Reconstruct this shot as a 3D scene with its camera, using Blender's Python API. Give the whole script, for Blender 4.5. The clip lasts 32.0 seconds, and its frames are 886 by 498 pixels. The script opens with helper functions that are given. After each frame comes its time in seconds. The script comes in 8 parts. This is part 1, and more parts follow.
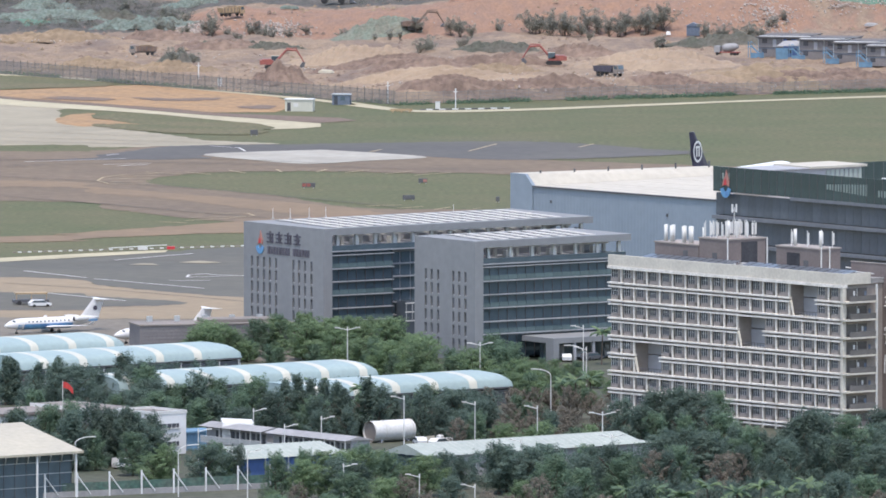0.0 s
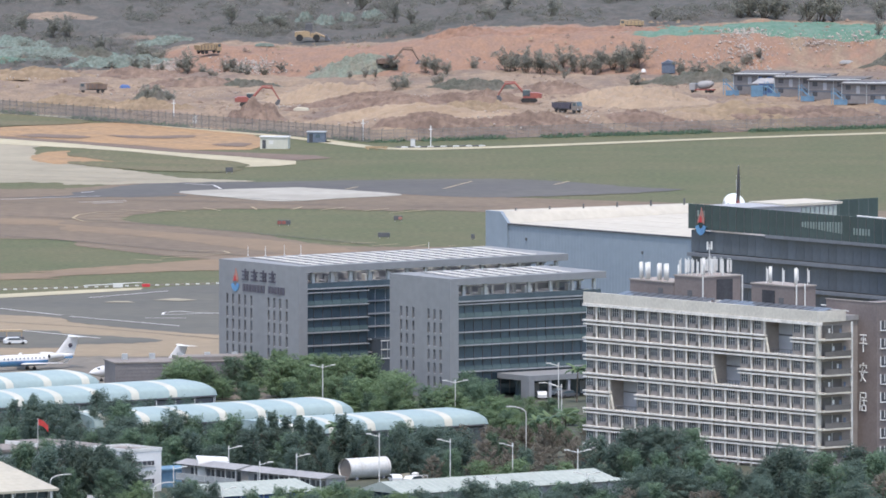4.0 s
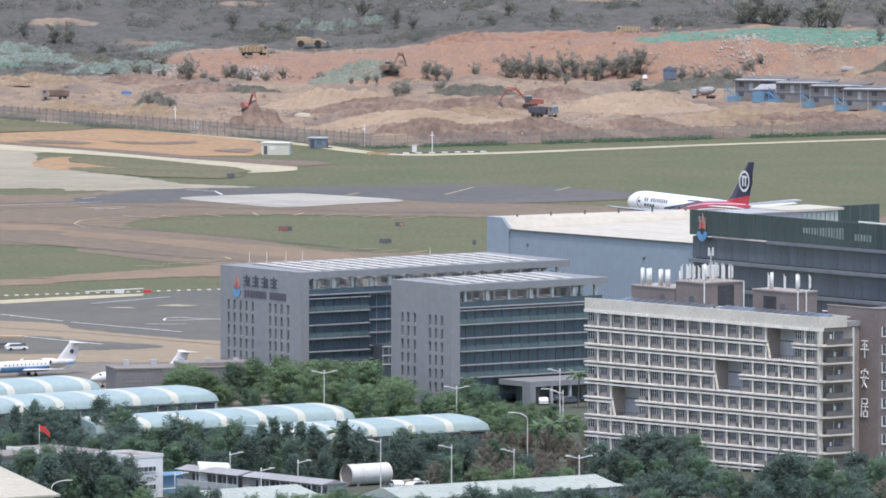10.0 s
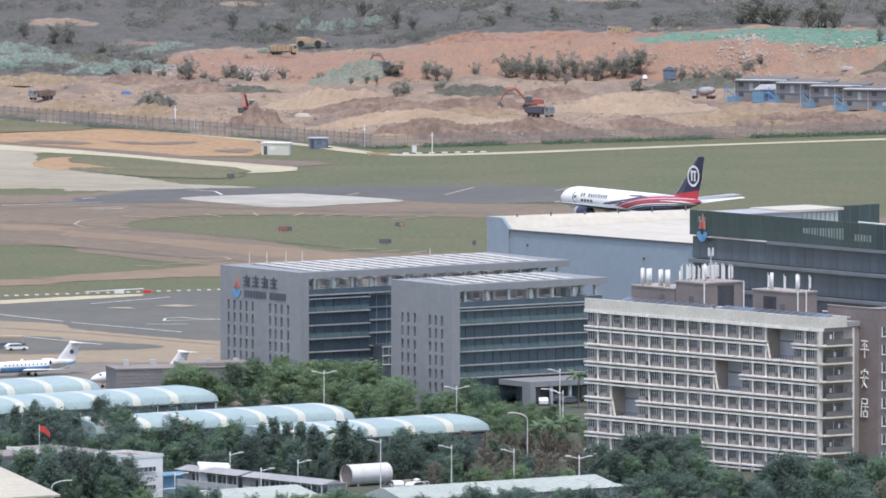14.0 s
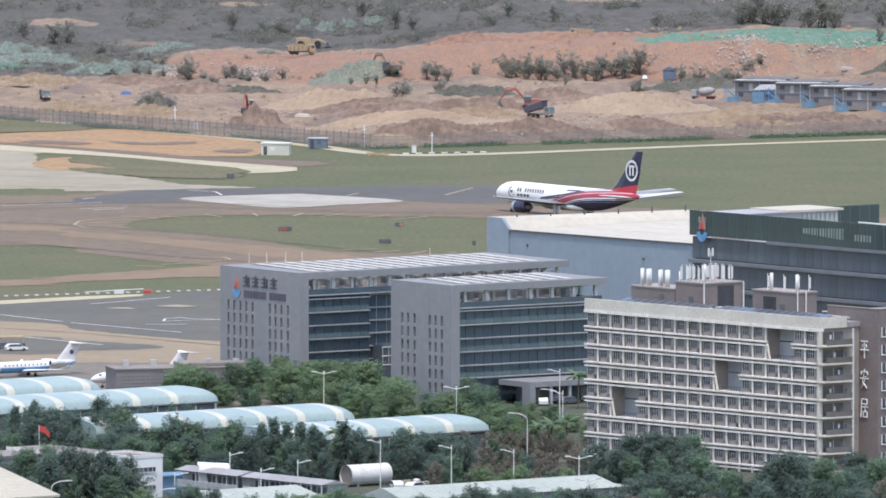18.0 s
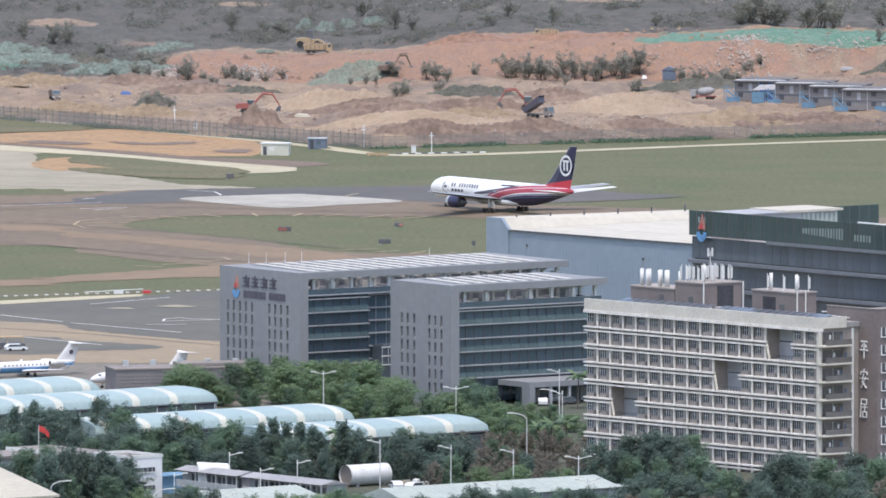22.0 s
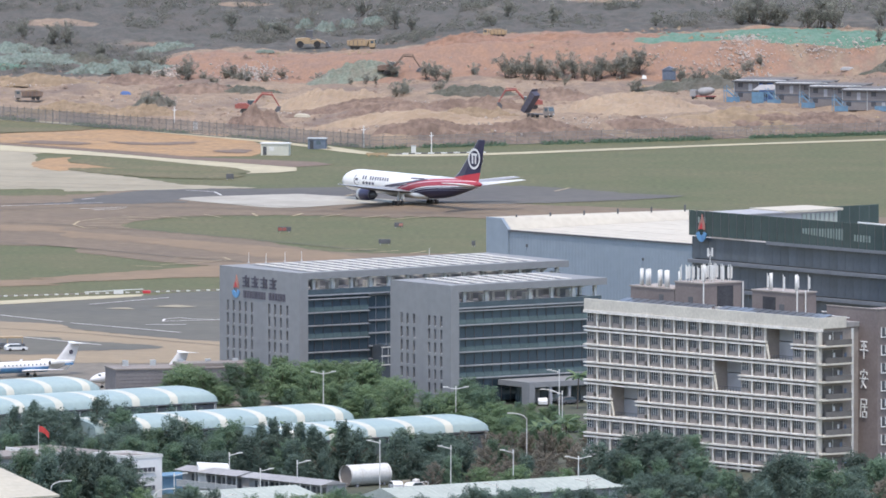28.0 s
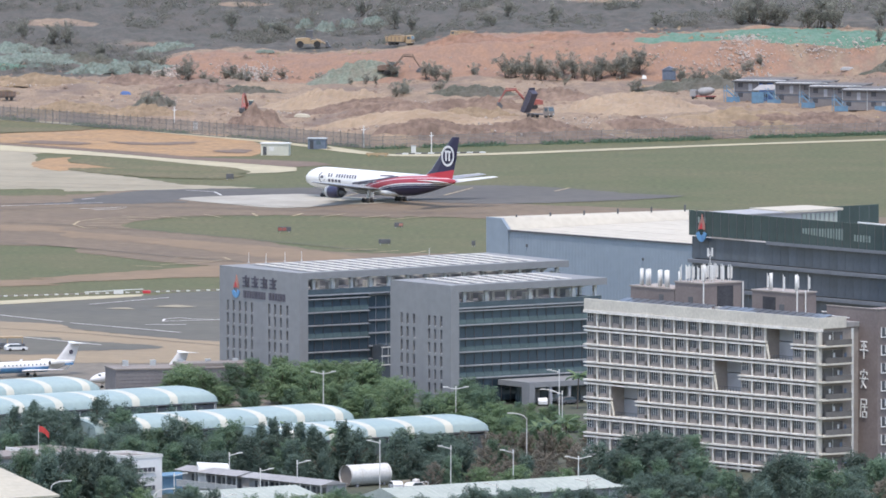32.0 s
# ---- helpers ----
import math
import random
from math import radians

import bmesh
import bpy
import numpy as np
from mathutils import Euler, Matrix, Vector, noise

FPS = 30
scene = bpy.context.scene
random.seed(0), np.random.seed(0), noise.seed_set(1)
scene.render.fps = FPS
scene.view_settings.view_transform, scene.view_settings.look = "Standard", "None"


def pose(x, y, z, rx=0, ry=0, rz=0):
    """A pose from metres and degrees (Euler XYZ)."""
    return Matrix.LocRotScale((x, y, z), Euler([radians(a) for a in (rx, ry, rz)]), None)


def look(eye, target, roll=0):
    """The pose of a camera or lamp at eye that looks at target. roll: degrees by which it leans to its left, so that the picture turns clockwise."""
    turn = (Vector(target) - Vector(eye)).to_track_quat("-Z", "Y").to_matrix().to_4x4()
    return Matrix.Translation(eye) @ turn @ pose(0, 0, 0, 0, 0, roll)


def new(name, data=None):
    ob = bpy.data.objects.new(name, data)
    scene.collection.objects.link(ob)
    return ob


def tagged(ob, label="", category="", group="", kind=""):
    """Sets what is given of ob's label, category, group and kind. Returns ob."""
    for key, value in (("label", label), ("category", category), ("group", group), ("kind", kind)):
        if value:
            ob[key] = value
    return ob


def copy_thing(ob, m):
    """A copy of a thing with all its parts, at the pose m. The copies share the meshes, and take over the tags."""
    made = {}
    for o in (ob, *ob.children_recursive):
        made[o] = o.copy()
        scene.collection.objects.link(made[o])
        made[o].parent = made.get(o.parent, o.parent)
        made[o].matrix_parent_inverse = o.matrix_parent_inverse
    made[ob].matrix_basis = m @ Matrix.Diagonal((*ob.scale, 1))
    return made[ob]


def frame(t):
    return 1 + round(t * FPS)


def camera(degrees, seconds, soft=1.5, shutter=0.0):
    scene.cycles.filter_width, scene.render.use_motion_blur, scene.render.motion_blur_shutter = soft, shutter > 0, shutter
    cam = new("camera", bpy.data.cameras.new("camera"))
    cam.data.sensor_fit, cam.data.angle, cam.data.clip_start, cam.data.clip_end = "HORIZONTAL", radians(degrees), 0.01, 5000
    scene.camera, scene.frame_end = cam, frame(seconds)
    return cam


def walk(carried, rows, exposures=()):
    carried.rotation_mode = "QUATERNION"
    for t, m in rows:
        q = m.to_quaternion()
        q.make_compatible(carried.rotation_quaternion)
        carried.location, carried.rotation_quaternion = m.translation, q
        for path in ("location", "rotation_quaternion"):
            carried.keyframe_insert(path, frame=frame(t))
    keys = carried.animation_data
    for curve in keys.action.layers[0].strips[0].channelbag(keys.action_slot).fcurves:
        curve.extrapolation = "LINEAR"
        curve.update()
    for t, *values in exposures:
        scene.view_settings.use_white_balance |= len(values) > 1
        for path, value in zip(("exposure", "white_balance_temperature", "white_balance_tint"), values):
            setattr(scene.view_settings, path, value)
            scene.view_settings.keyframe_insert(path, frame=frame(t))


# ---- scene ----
# The camera stands still on a hillside and pans a little at the start.
CAMERA_PATH = [
    (0, pose(0, -3600, 246, 85.9774, 0, 0.0817)),
    (0.5, pose(0, -3600, 246, 85.9672, 0, 0.0641)),
    (1, pose(0, -3600, 246, 85.9862, 0, 0.0522)),
    (1.5, pose(0, -3600, 246, 85.9716, 0, 0.0379)),
    (2, pose(0, -3600, 246, 85.9598, 0, 0.0287)),
    (2.5, pose(0, -3600, 246, 86.0009, 0, 0.0113)),
    (3, pose(0, -3600, 246, 86.0681, 0, -0.0002)),
    (3.5, pose(0, -3600, 246, 86.0947, 0, -0.0034)),
    (5.5, pose(0, -3600, 246, 86.1123, 0, 0.0025)),
    (6, pose(0, -3600, 246, 86.1152, 0, 0.0025)),
    (7, pose(0, -3600, 246, 86.1205, 0, 0.0025)),
    (8, pose(0, -3600, 246, 86.1240, 0, 0.0025)),
    (10, pose(0, -3600, 246, 86.1245, 0, 0.0023)),
    (17, pose(0, -3600, 246, 86.1258, 0, 0.0020)),
    (20, pose(0, -3600, 246, 86.1262, 0, 0.0004)),
    (32, pose(0, -3600, 246, 86.1266, 0, -0.0003)),
]
cam = camera(3.0, 32.0, soft=1.7)
walk(cam, CAMERA_PATH, exposures=[(0, 1.36, 6740, 12), (32, 1.36, 6740, 12)])

# Hazy daylight: a high sun and a bright sky.
SUN_WAY = Vector((-0.02, -0.38, 1.0))
world = bpy.data.worlds.new("sky")
scene.world = world
world.use_nodes = True
wn = world.node_tree.nodes
sky = wn.new("ShaderNodeTexSky")
sky.sky_type = "NISHITA"
sky.sun_disc = False
sky.sun_elevation = math.atan2(SUN_WAY.z, math.hypot(SUN_WAY.x, SUN_WAY.y))
sky.sun_rotation = math.atan2(SUN_WAY.x, SUN_WAY.y)
sky.dust_density = 1.5
wn["Background"].inputs["Strength"].default_value = 0.15
world.node_tree.links.new(sky.outputs["Color"], wn["Background"].inputs["Color"])
sun = new("sun", bpy.data.lights.new("sun", "SUN"))
sun.data.energy = 1.15
sun.data.angle = radians(2.0)
sun.data.color = (1.0, 0.97, 0.93)
sun.matrix_world = look(SUN_WAY * 100, (0, 0, 0))


def material(name, a, b=None, rough=0.8, scale=0.3, fine=4.0, grain=0.25, bump=0.0, metal=0.0, spec=0.4, spread=0.0):
    """Two tones mixed by broad noise, with a finer grain over them; spread varies alike objects."""
    m = bpy.data.materials.new(name)
    m.use_nodes = True
    nt = m.node_tree
    n, ln = nt.nodes, nt.links
    bsdf = n["Principled BSDF"]
    bsdf.inputs["Roughness"].default_value = rough
    bsdf.inputs["Metallic"].default_value = metal
    bsdf.inputs["Specular IOR Level"].default_value = spec
    co = n.new("ShaderNodeTexCoord")
    b = b or tuple(v * 0.8 for v in a)
    n1 = n.new("ShaderNodeTexNoise")
    n1.inputs["Scale"].default_value = scale
    n1.inputs["Detail"].default_value = 6
    n1.inputs["Roughness"].default_value = 0.65
    ln.new(co.outputs["Object"], n1.inputs["Vector"])
    ramp = n.new("ShaderNodeMapRange")
    ramp.inputs["From Min"].default_value = 0.35
    ramp.inputs["From Max"].default_value = 0.65
    ln.new(n1.outputs["Fac"], ramp.inputs["Value"])
    mix = n.new("ShaderNodeMix")
    mix.data_type = "RGBA"
    mix.inputs["A"].default_value = (*a, 1)
    mix.inputs["B"].default_value = (*b, 1)
    ln.new(ramp.outputs["Result"], mix.inputs["Factor"])
    n2 = n.new("ShaderNodeTexNoise")
    n2.inputs["Scale"].default_value = fine
    n2.inputs["Detail"].default_value = 4
    ln.new(co.outputs["Object"], n2.inputs["Vector"])
    r2 = n.new("ShaderNodeMapRange")
    r2.inputs["From Min"].default_value = 0.3
    r2.inputs["From Max"].default_value = 0.7
    r2.inputs["To Min"].default_value = 1 - grain
    r2.inputs["To Max"].default_value = 1 + grain
    ln.new(n2.outputs["Fac"], r2.inputs["Value"])
    hsv = n.new("ShaderNodeHueSaturation")
    ln.new(mix.outputs["Result"], hsv.inputs["Color"])
    if spread:
        info = n.new("ShaderNodeObjectInfo")
        r3 = n.new("ShaderNodeMapRange")
        r3.inputs["To Min"].default_value = 1 - spread
        r3.inputs["To Max"].default_value = 1 + spread
        ln.new(info.outputs["Random"], r3.inputs["Value"])
        mul = n.new("ShaderNodeMath")
        mul.operation = "MULTIPLY"
        ln.new(r2.outputs["Result"], mul.inputs[0])
        ln.new(r3.outputs["Result"], mul.inputs[1])
        ln.new(mul.outputs[0], hsv.inputs["Value"])
    else:
        ln.new(r2.outputs["Result"], hsv.inputs["Value"])
    ln.new(hsv.outputs["Color"], bsdf.inputs["Base Color"])
    if bump:
        bp = n.new("ShaderNodeBump")
        bp.inputs["Strength"].default_value = bump
        bp.inputs["Distance"].default_value = 0.1
        ln.new(n2.outputs["Fac"], bp.inputs["Height"])
        ln.new(bp.outputs["Normal"], bsdf.inputs["Normal"])
    return m


def glass_material(name, tint, rough=0.08):
    """A dark reflecting facade pane."""
    m = material(name, tint, tuple(v * 0.85 for v in tint), rough=rough, scale=0.12, fine=0.6, grain=0.12, spec=0.7, spread=0.10)
    return m


GRASS = material("grass", (0.071, 0.079, 0.031), (0.099, 0.089, 0.041), 0.95, 0.03, 0.8, 0.28)
GRASS_DULL = material("dry_grass", (0.080, 0.082, 0.034), (0.120, 0.098, 0.049), 0.95, 0.04, 0.8, 0.3)
YARD = material("yard_ground", (0.047, 0.056, 0.034), (0.076, 0.075, 0.052), 0.95, 0.05, 0.5, 0.3)
CONCRETE_PALE = material("pale_concrete", (0.286, 0.247, 0.174), (0.230, 0.199, 0.140), 0.85, 0.05, 0.4, 0.1)
CONCRETE_PAD = material("grey_white_concrete", (0.348, 0.325, 0.274), (0.258, 0.235, 0.195), 0.85, 0.05, 0.4, 0.14)
CONCRETE_WHITE = material("bleached_concrete", (0.399, 0.348, 0.230), (0.308, 0.270, 0.180), 0.85, 0.05, 0.4, 0.12)
TAXI_BROWN = material("dusty_taxiway", (0.123, 0.089, 0.059), (0.154, 0.110, 0.070), 0.9, 0.03, 0.35, 0.17)
TAXI_TAN = material("worn_tan_taxiway", (0.192, 0.131, 0.077), (0.162, 0.112, 0.069), 0.9, 0.05, 0.3, 0.1)
ASPHALT_BLUE = material("dark_asphalt", (0.069, 0.063, 0.059), (0.092, 0.083, 0.072), 0.9, 0.02, 0.3, 0.12)
ASPHALT = material("apron_asphalt", (0.082, 0.077, 0.064), (0.103, 0.094, 0.074), 0.9, 0.03, 0.3, 0.1)
ASPHALT_WORN = material("worn_apron_asphalt", (0.136, 0.118, 0.095), (0.162, 0.138, 0.106), 0.9, 0.05, 0.4, 0.15)
APRON_TAN = material("tan_apron_concrete", (0.247, 0.186, 0.117), (0.207, 0.160, 0.104), 0.9, 0.05, 0.4, 0.1)
ORANGE_SOIL = material("orange_soil", (0.307, 0.184, 0.086), (0.234, 0.150, 0.083), 0.95, 0.09, 0.5, 0.22)
DRAIN = material("damp_drain_soil", (0.118, 0.082, 0.060), (0.160, 0.110, 0.080), 0.9, 0.2, 1.5, 0.25)
YELLOW = material("yellow_marking", (0.36, 0.285, 0.165), (0.28, 0.22, 0.14), 0.8, 0.3, 2, 0.2)
WHITE_MARK = material("white_marking", (0.66, 0.64, 0.6), (0.5, 0.48, 0.45), 0.8, 0.3, 2, 0.2)
GREY_PANEL = material("grey_cladding", (0.220, 0.224, 0.226), (0.194, 0.198, 0.201), 0.8, 0.06, 0.6, 0.05, spec=0.2)
GREY_LIGHT = material("light_grey_cladding", (0.34, 0.34, 0.35), (0.29, 0.29, 0.30), 0.8, 0.06, 0.6, 0.06, spec=0.2)
LEDGE = material("pale_ledge_metal", (0.300, 0.307, 0.315), (0.247, 0.255, 0.262), 0.5, 0.2, 2, 0.1)
GLASS_BLUE = glass_material("blue_green_glass", (0.086, 0.117, 0.135))
GLASS_DARK = glass_material("dark_glass", (0.070, 0.095, 0.110))
GLASS_GREEN = glass_material("green_rail_glass", (0.102, 0.142, 0.146), 0.15)
BAND_GREY = material("grey_band_metal", (0.150, 0.158, 0.172), (0.125, 0.132, 0.146), 0.7, 0.2, 2, 0.1)
PARAPET_GLASS = glass_material("green_parapet_glass", (0.046, 0.070, 0.070), 0.15)
# Pale tone painted for the light that shows through the parapet glass.
LIT_GREEN = glass_material("pale_green_light", (0.17, 0.215, 0.20), 0.3)
HQ_GLASS = glass_material("smoked_green_glass", (0.088, 0.104, 0.122), 0.2)
WINDOW = glass_material("window_glass", (0.075, 0.078, 0.088), 0.12)
WINDOW_WARM = glass_material("curtained_window_glass", (0.135, 0.125, 0.12), 0.2)
WINDOW_GREY = glass_material("grey_slit_glass", (0.115, 0.118, 0.13), 0.15)
# Near-black painted for unlit depth behind glass, in recesses and inlets.
UNLIT_BLACK = material("unlit_depth_black", (0.05, 0.05, 0.055), (0.03, 0.03, 0.035), 0.9)
WING_GREY = material("grey_wing_paint", (0.235, 0.235, 0.24), (0.205, 0.205, 0.21), 0.45, 0.2, 1.0, 0.06)
HANGAR_BLUE = material("blue_grey_sheet_metal", (0.226, 0.268, 0.305), (0.200, 0.240, 0.278), 0.5, 0.03, 0.5, 0.05)
HANGAR_ROOF = material("cream_hangar_roof_sheet", (0.440, 0.405, 0.340), (0.400, 0.370, 0.315), 0.9, 0.05, 0.6, 0.06, spec=0.1)
ROOF_WHITE = material("white_roof_sheet", (0.515, 0.490, 0.445), (0.450, 0.430, 0.395), 0.85, 0.05, 0.6, 0.06, spec=0.15)
# Bay render, a darker tone than the parapet and slab edges.
DORM_WALL = material("dull_cream_render", (0.3, 0.262, 0.235), (0.245, 0.212, 0.19), 0.85, 0.25, 2.0, 0.1)
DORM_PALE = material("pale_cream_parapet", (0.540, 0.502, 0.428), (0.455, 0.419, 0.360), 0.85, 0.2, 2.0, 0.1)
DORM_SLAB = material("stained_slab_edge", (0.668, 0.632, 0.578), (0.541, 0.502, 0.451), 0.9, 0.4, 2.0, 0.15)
BROWN_TILE = material("brown_wall_tile", (0.178, 0.146, 0.135), (0.148, 0.120, 0.113), 0.7, 0.2, 2.0, 0.1)
SOLAR = material("solar_panel", (0.075, 0.085, 0.10), (0.10, 0.11, 0.125), 0.3, 0.3, 2.0, 0.1)
WHITE = material("white_paint", (0.648, 0.639, 0.624), (0.583, 0.575, 0.558), 0.5, 0.3, 3.0, 0.05)
OFFWHITE = material("dusty_white_paint", (0.581, 0.572, 0.546), (0.493, 0.484, 0.458), 0.6, 0.3, 3.0, 0.08)
TENT_BLUE = material("sky_blue_membrane", (0.268, 0.338, 0.326), (0.242, 0.312, 0.305), 0.55, 0.1, 1.0, 0.05)
TENT_WHITE = material("cream_membrane", (0.485, 0.470, 0.395), (0.434, 0.425, 0.359), 0.55, 0.2, 1.0, 0.05)
ROOF_PALE = material("pale_green_roof_sheet", (0.325, 0.355, 0.318), (0.285, 0.315, 0.285), 0.85, 0.1, 1.0, 0.08, spec=0.15)
ROOF_GREY = material("grey_roof_sheet", (0.29, 0.28, 0.275), (0.235, 0.23, 0.225), 0.7, 0.1, 1.0, 0.1)
ROOF_BROWN = material("brown_grey_roof", (0.225, 0.192, 0.165), (0.178, 0.156, 0.140), 0.8, 0.1, 1.0, 0.12)
ROOF_CREAM = material("cream_roof_sheet", (0.400, 0.360, 0.275), (0.350, 0.318, 0.250), 0.6, 0.1, 1.0, 0.08)
BLUE_SHEET = material("deep_blue_sheet", (0.06, 0.115, 0.27), (0.05, 0.095, 0.22), 0.6, 0.2, 1.0, 0.1)
BLUE_BRIGHT = material("bright_blue_paint", (0.114, 0.216, 0.302), (0.097, 0.176, 0.252), 0.6, 0.2, 1.0, 0.15)
CABIN_GREY = material("grey_cabin_panel", (0.205, 0.190, 0.186), (0.172, 0.160, 0.158), 0.9, 0.2, 2.0, 0.1, spec=0.1)
CABIN_ROOF = material("dusty_cabin_roof", (0.165, 0.148, 0.135), (0.130, 0.118, 0.110), 0.9, 0.2, 1.5, 0.15, spec=0.1)
FADED_BLUE = material("faded_blue_panel", (0.12, 0.145, 0.185), (0.095, 0.118, 0.155), 0.7, 0.3, 2.0, 0.15)
STEEL = material("galvanised_steel", (0.42, 0.43, 0.43), (0.34, 0.35, 0.35), 0.45, 0.5, 3.0, 0.1, metal=0.3)
DARK_STEEL = material("dark_steel", (0.10, 0.10, 0.105), (0.07, 0.07, 0.075), 0.6, 0.5, 3.0, 0.15)
RUBBER = material("black_rubber", (0.025, 0.025, 0.027), (0.035, 0.033, 0.03), 0.9, 1.0, 5.0, 0.2)
RED_PAINT = material("red_orange_machine_paint", (0.279, 0.084, 0.065), (0.225, 0.073, 0.061), 0.5, 0.5, 3.0, 0.15)
RED_FLAG = material("red_cloth", (0.46, 0.05, 0.045), (0.38, 0.04, 0.035), 0.8, 1.0, 4.0, 0.1)
MACHINE_YELLOW = material("dusty_yellow_paint", (0.36, 0.255, 0.145), (0.29, 0.21, 0.125), 0.6, 0.5, 3.0, 0.15)
NAVY = material("navy_paint", (0.022, 0.022, 0.055), (0.03, 0.028, 0.06), 0.35, 0.2, 2.0, 0.08)
CRIMSON = material("crimson_paint", (0.50, 0.035, 0.045), (0.42, 0.03, 0.04), 0.35, 0.2, 2.0, 0.08)
SIGN_DARK = material("dark_sign_letter", (0.075, 0.07, 0.09), (0.06, 0.055, 0.075), 0.5)
SIGN_ORANGE = material("orange_sign", (0.36, 0.18, 0.13), (0.30, 0.13, 0.12), 0.5)
SIGN_BLUE = material("blue_sign", (0.08, 0.18, 0.36), (0.10, 0.26, 0.42), 0.5, 0.6)
def leaf_material(*a, **k):
    """Leaves let some of the light through."""
    m = material(*a, **k)
    n, ln = m.node_tree.nodes, m.node_tree.links
    bsdf = n["Principled BSDF"]
    tr = n.new("ShaderNodeBsdfTranslucent")
    ln.new(bsdf.inputs["Base Color"].links[0].from_socket, tr.inputs["Color"])
    mx = n.new("ShaderNodeMixShader")
    mx.inputs[0].default_value = 0.5
    ln.new(bsdf.outputs[0], mx.inputs[1])
    ln.new(tr.outputs[0], mx.inputs[2])
    ln.new(mx.outputs[0], n["Material Output"].inputs["Surface"])
    return m


# Tree leaf tones are raised, with some haze put into the colours.
LEAF = leaf_material("leaf_green", (0.150, 0.222, 0.140), (0.112, 0.172, 0.112), 0.7, 0.4, 2.0, 0.16, spread=0.18)
LEAF_BRIGHT = leaf_material("leaf_bright_green", (0.182, 0.254, 0.130), (0.145, 0.212, 0.118), 0.7, 0.4, 2.0, 0.16, spread=0.16)
LEAF_DARK = leaf_material("leaf_dark_green", (0.122, 0.170, 0.132), (0.098, 0.142, 0.116), 0.75, 0.4, 2.0, 0.16, spread=0.2)
LEAF_BROWN = leaf_material("leaf_brownish", (0.236, 0.204, 0.162), (0.186, 0.168, 0.136), 0.8, 0.4, 2.0, 0.16, spread=0.16)
# Site scrub and shrubs: greyed and lifted, distance haze mixed into the colour.
BRUSH = leaf_material("hazed_brush", (0.150, 0.158, 0.125), (0.190, 0.174, 0.145), 0.9, 0.1, 1.0, 0.2)
SHRUB_LEAF = leaf_material("hazed_shrub_leaf", (0.262, 0.262, 0.218), (0.224, 0.216, 0.180), 0.9, 0.3, 2.0, 0.15, spread=0.15)
BARK = material("bark", (0.13, 0.10, 0.075), (0.09, 0.07, 0.055), 0.9, 1.0, 6.0, 0.2)
NET_GREEN = material("green_dust_net", (0.135, 0.170, 0.145), (0.105, 0.118, 0.098), 0.9, 0.35, 1.5, 0.35)
FENCE_NET = material("green_fence_net", (0.055, 0.110, 0.088), (0.085, 0.115, 0.095), 0.9, 0.35, 1.5, 0.3)
NET_PALE = material("dusty_green_net", (0.128, 0.152, 0.118), (0.152, 0.145, 0.112), 0.9, 0.3, 1.5, 0.25)
SOIL_TAN = material("tan_spoil", (0.230, 0.169, 0.110), (0.192, 0.141, 0.095), 0.95, 0.08, 0.6, 0.2)
SAND = material("pale_sand", (0.285, 0.213, 0.146), (0.235, 0.172, 0.119), 0.95, 0.12, 0.5, 0.1)
SOIL_DARK = material("dark_spoil", (0.14, 0.098, 0.078), (0.19, 0.134, 0.102), 0.95, 0.1, 0.7, 0.25)
SOIL_RED = material("red_soil", (0.225, 0.128, 0.085), (0.19, 0.118, 0.088), 0.95, 0.1, 0.7, 0.2)
RUBBLE = material("pale_rubble", (0.5, 0.435, 0.38), (0.36, 0.31, 0.27), 0.9, 0.5, 3.0, 0.2, spread=0.3)
FENCE_MESH = material("fence_mesh_steel", (0.150, 0.143, 0.134), (0.180, 0.172, 0.162), 0.8, 0.3, 2.0, 0.2)


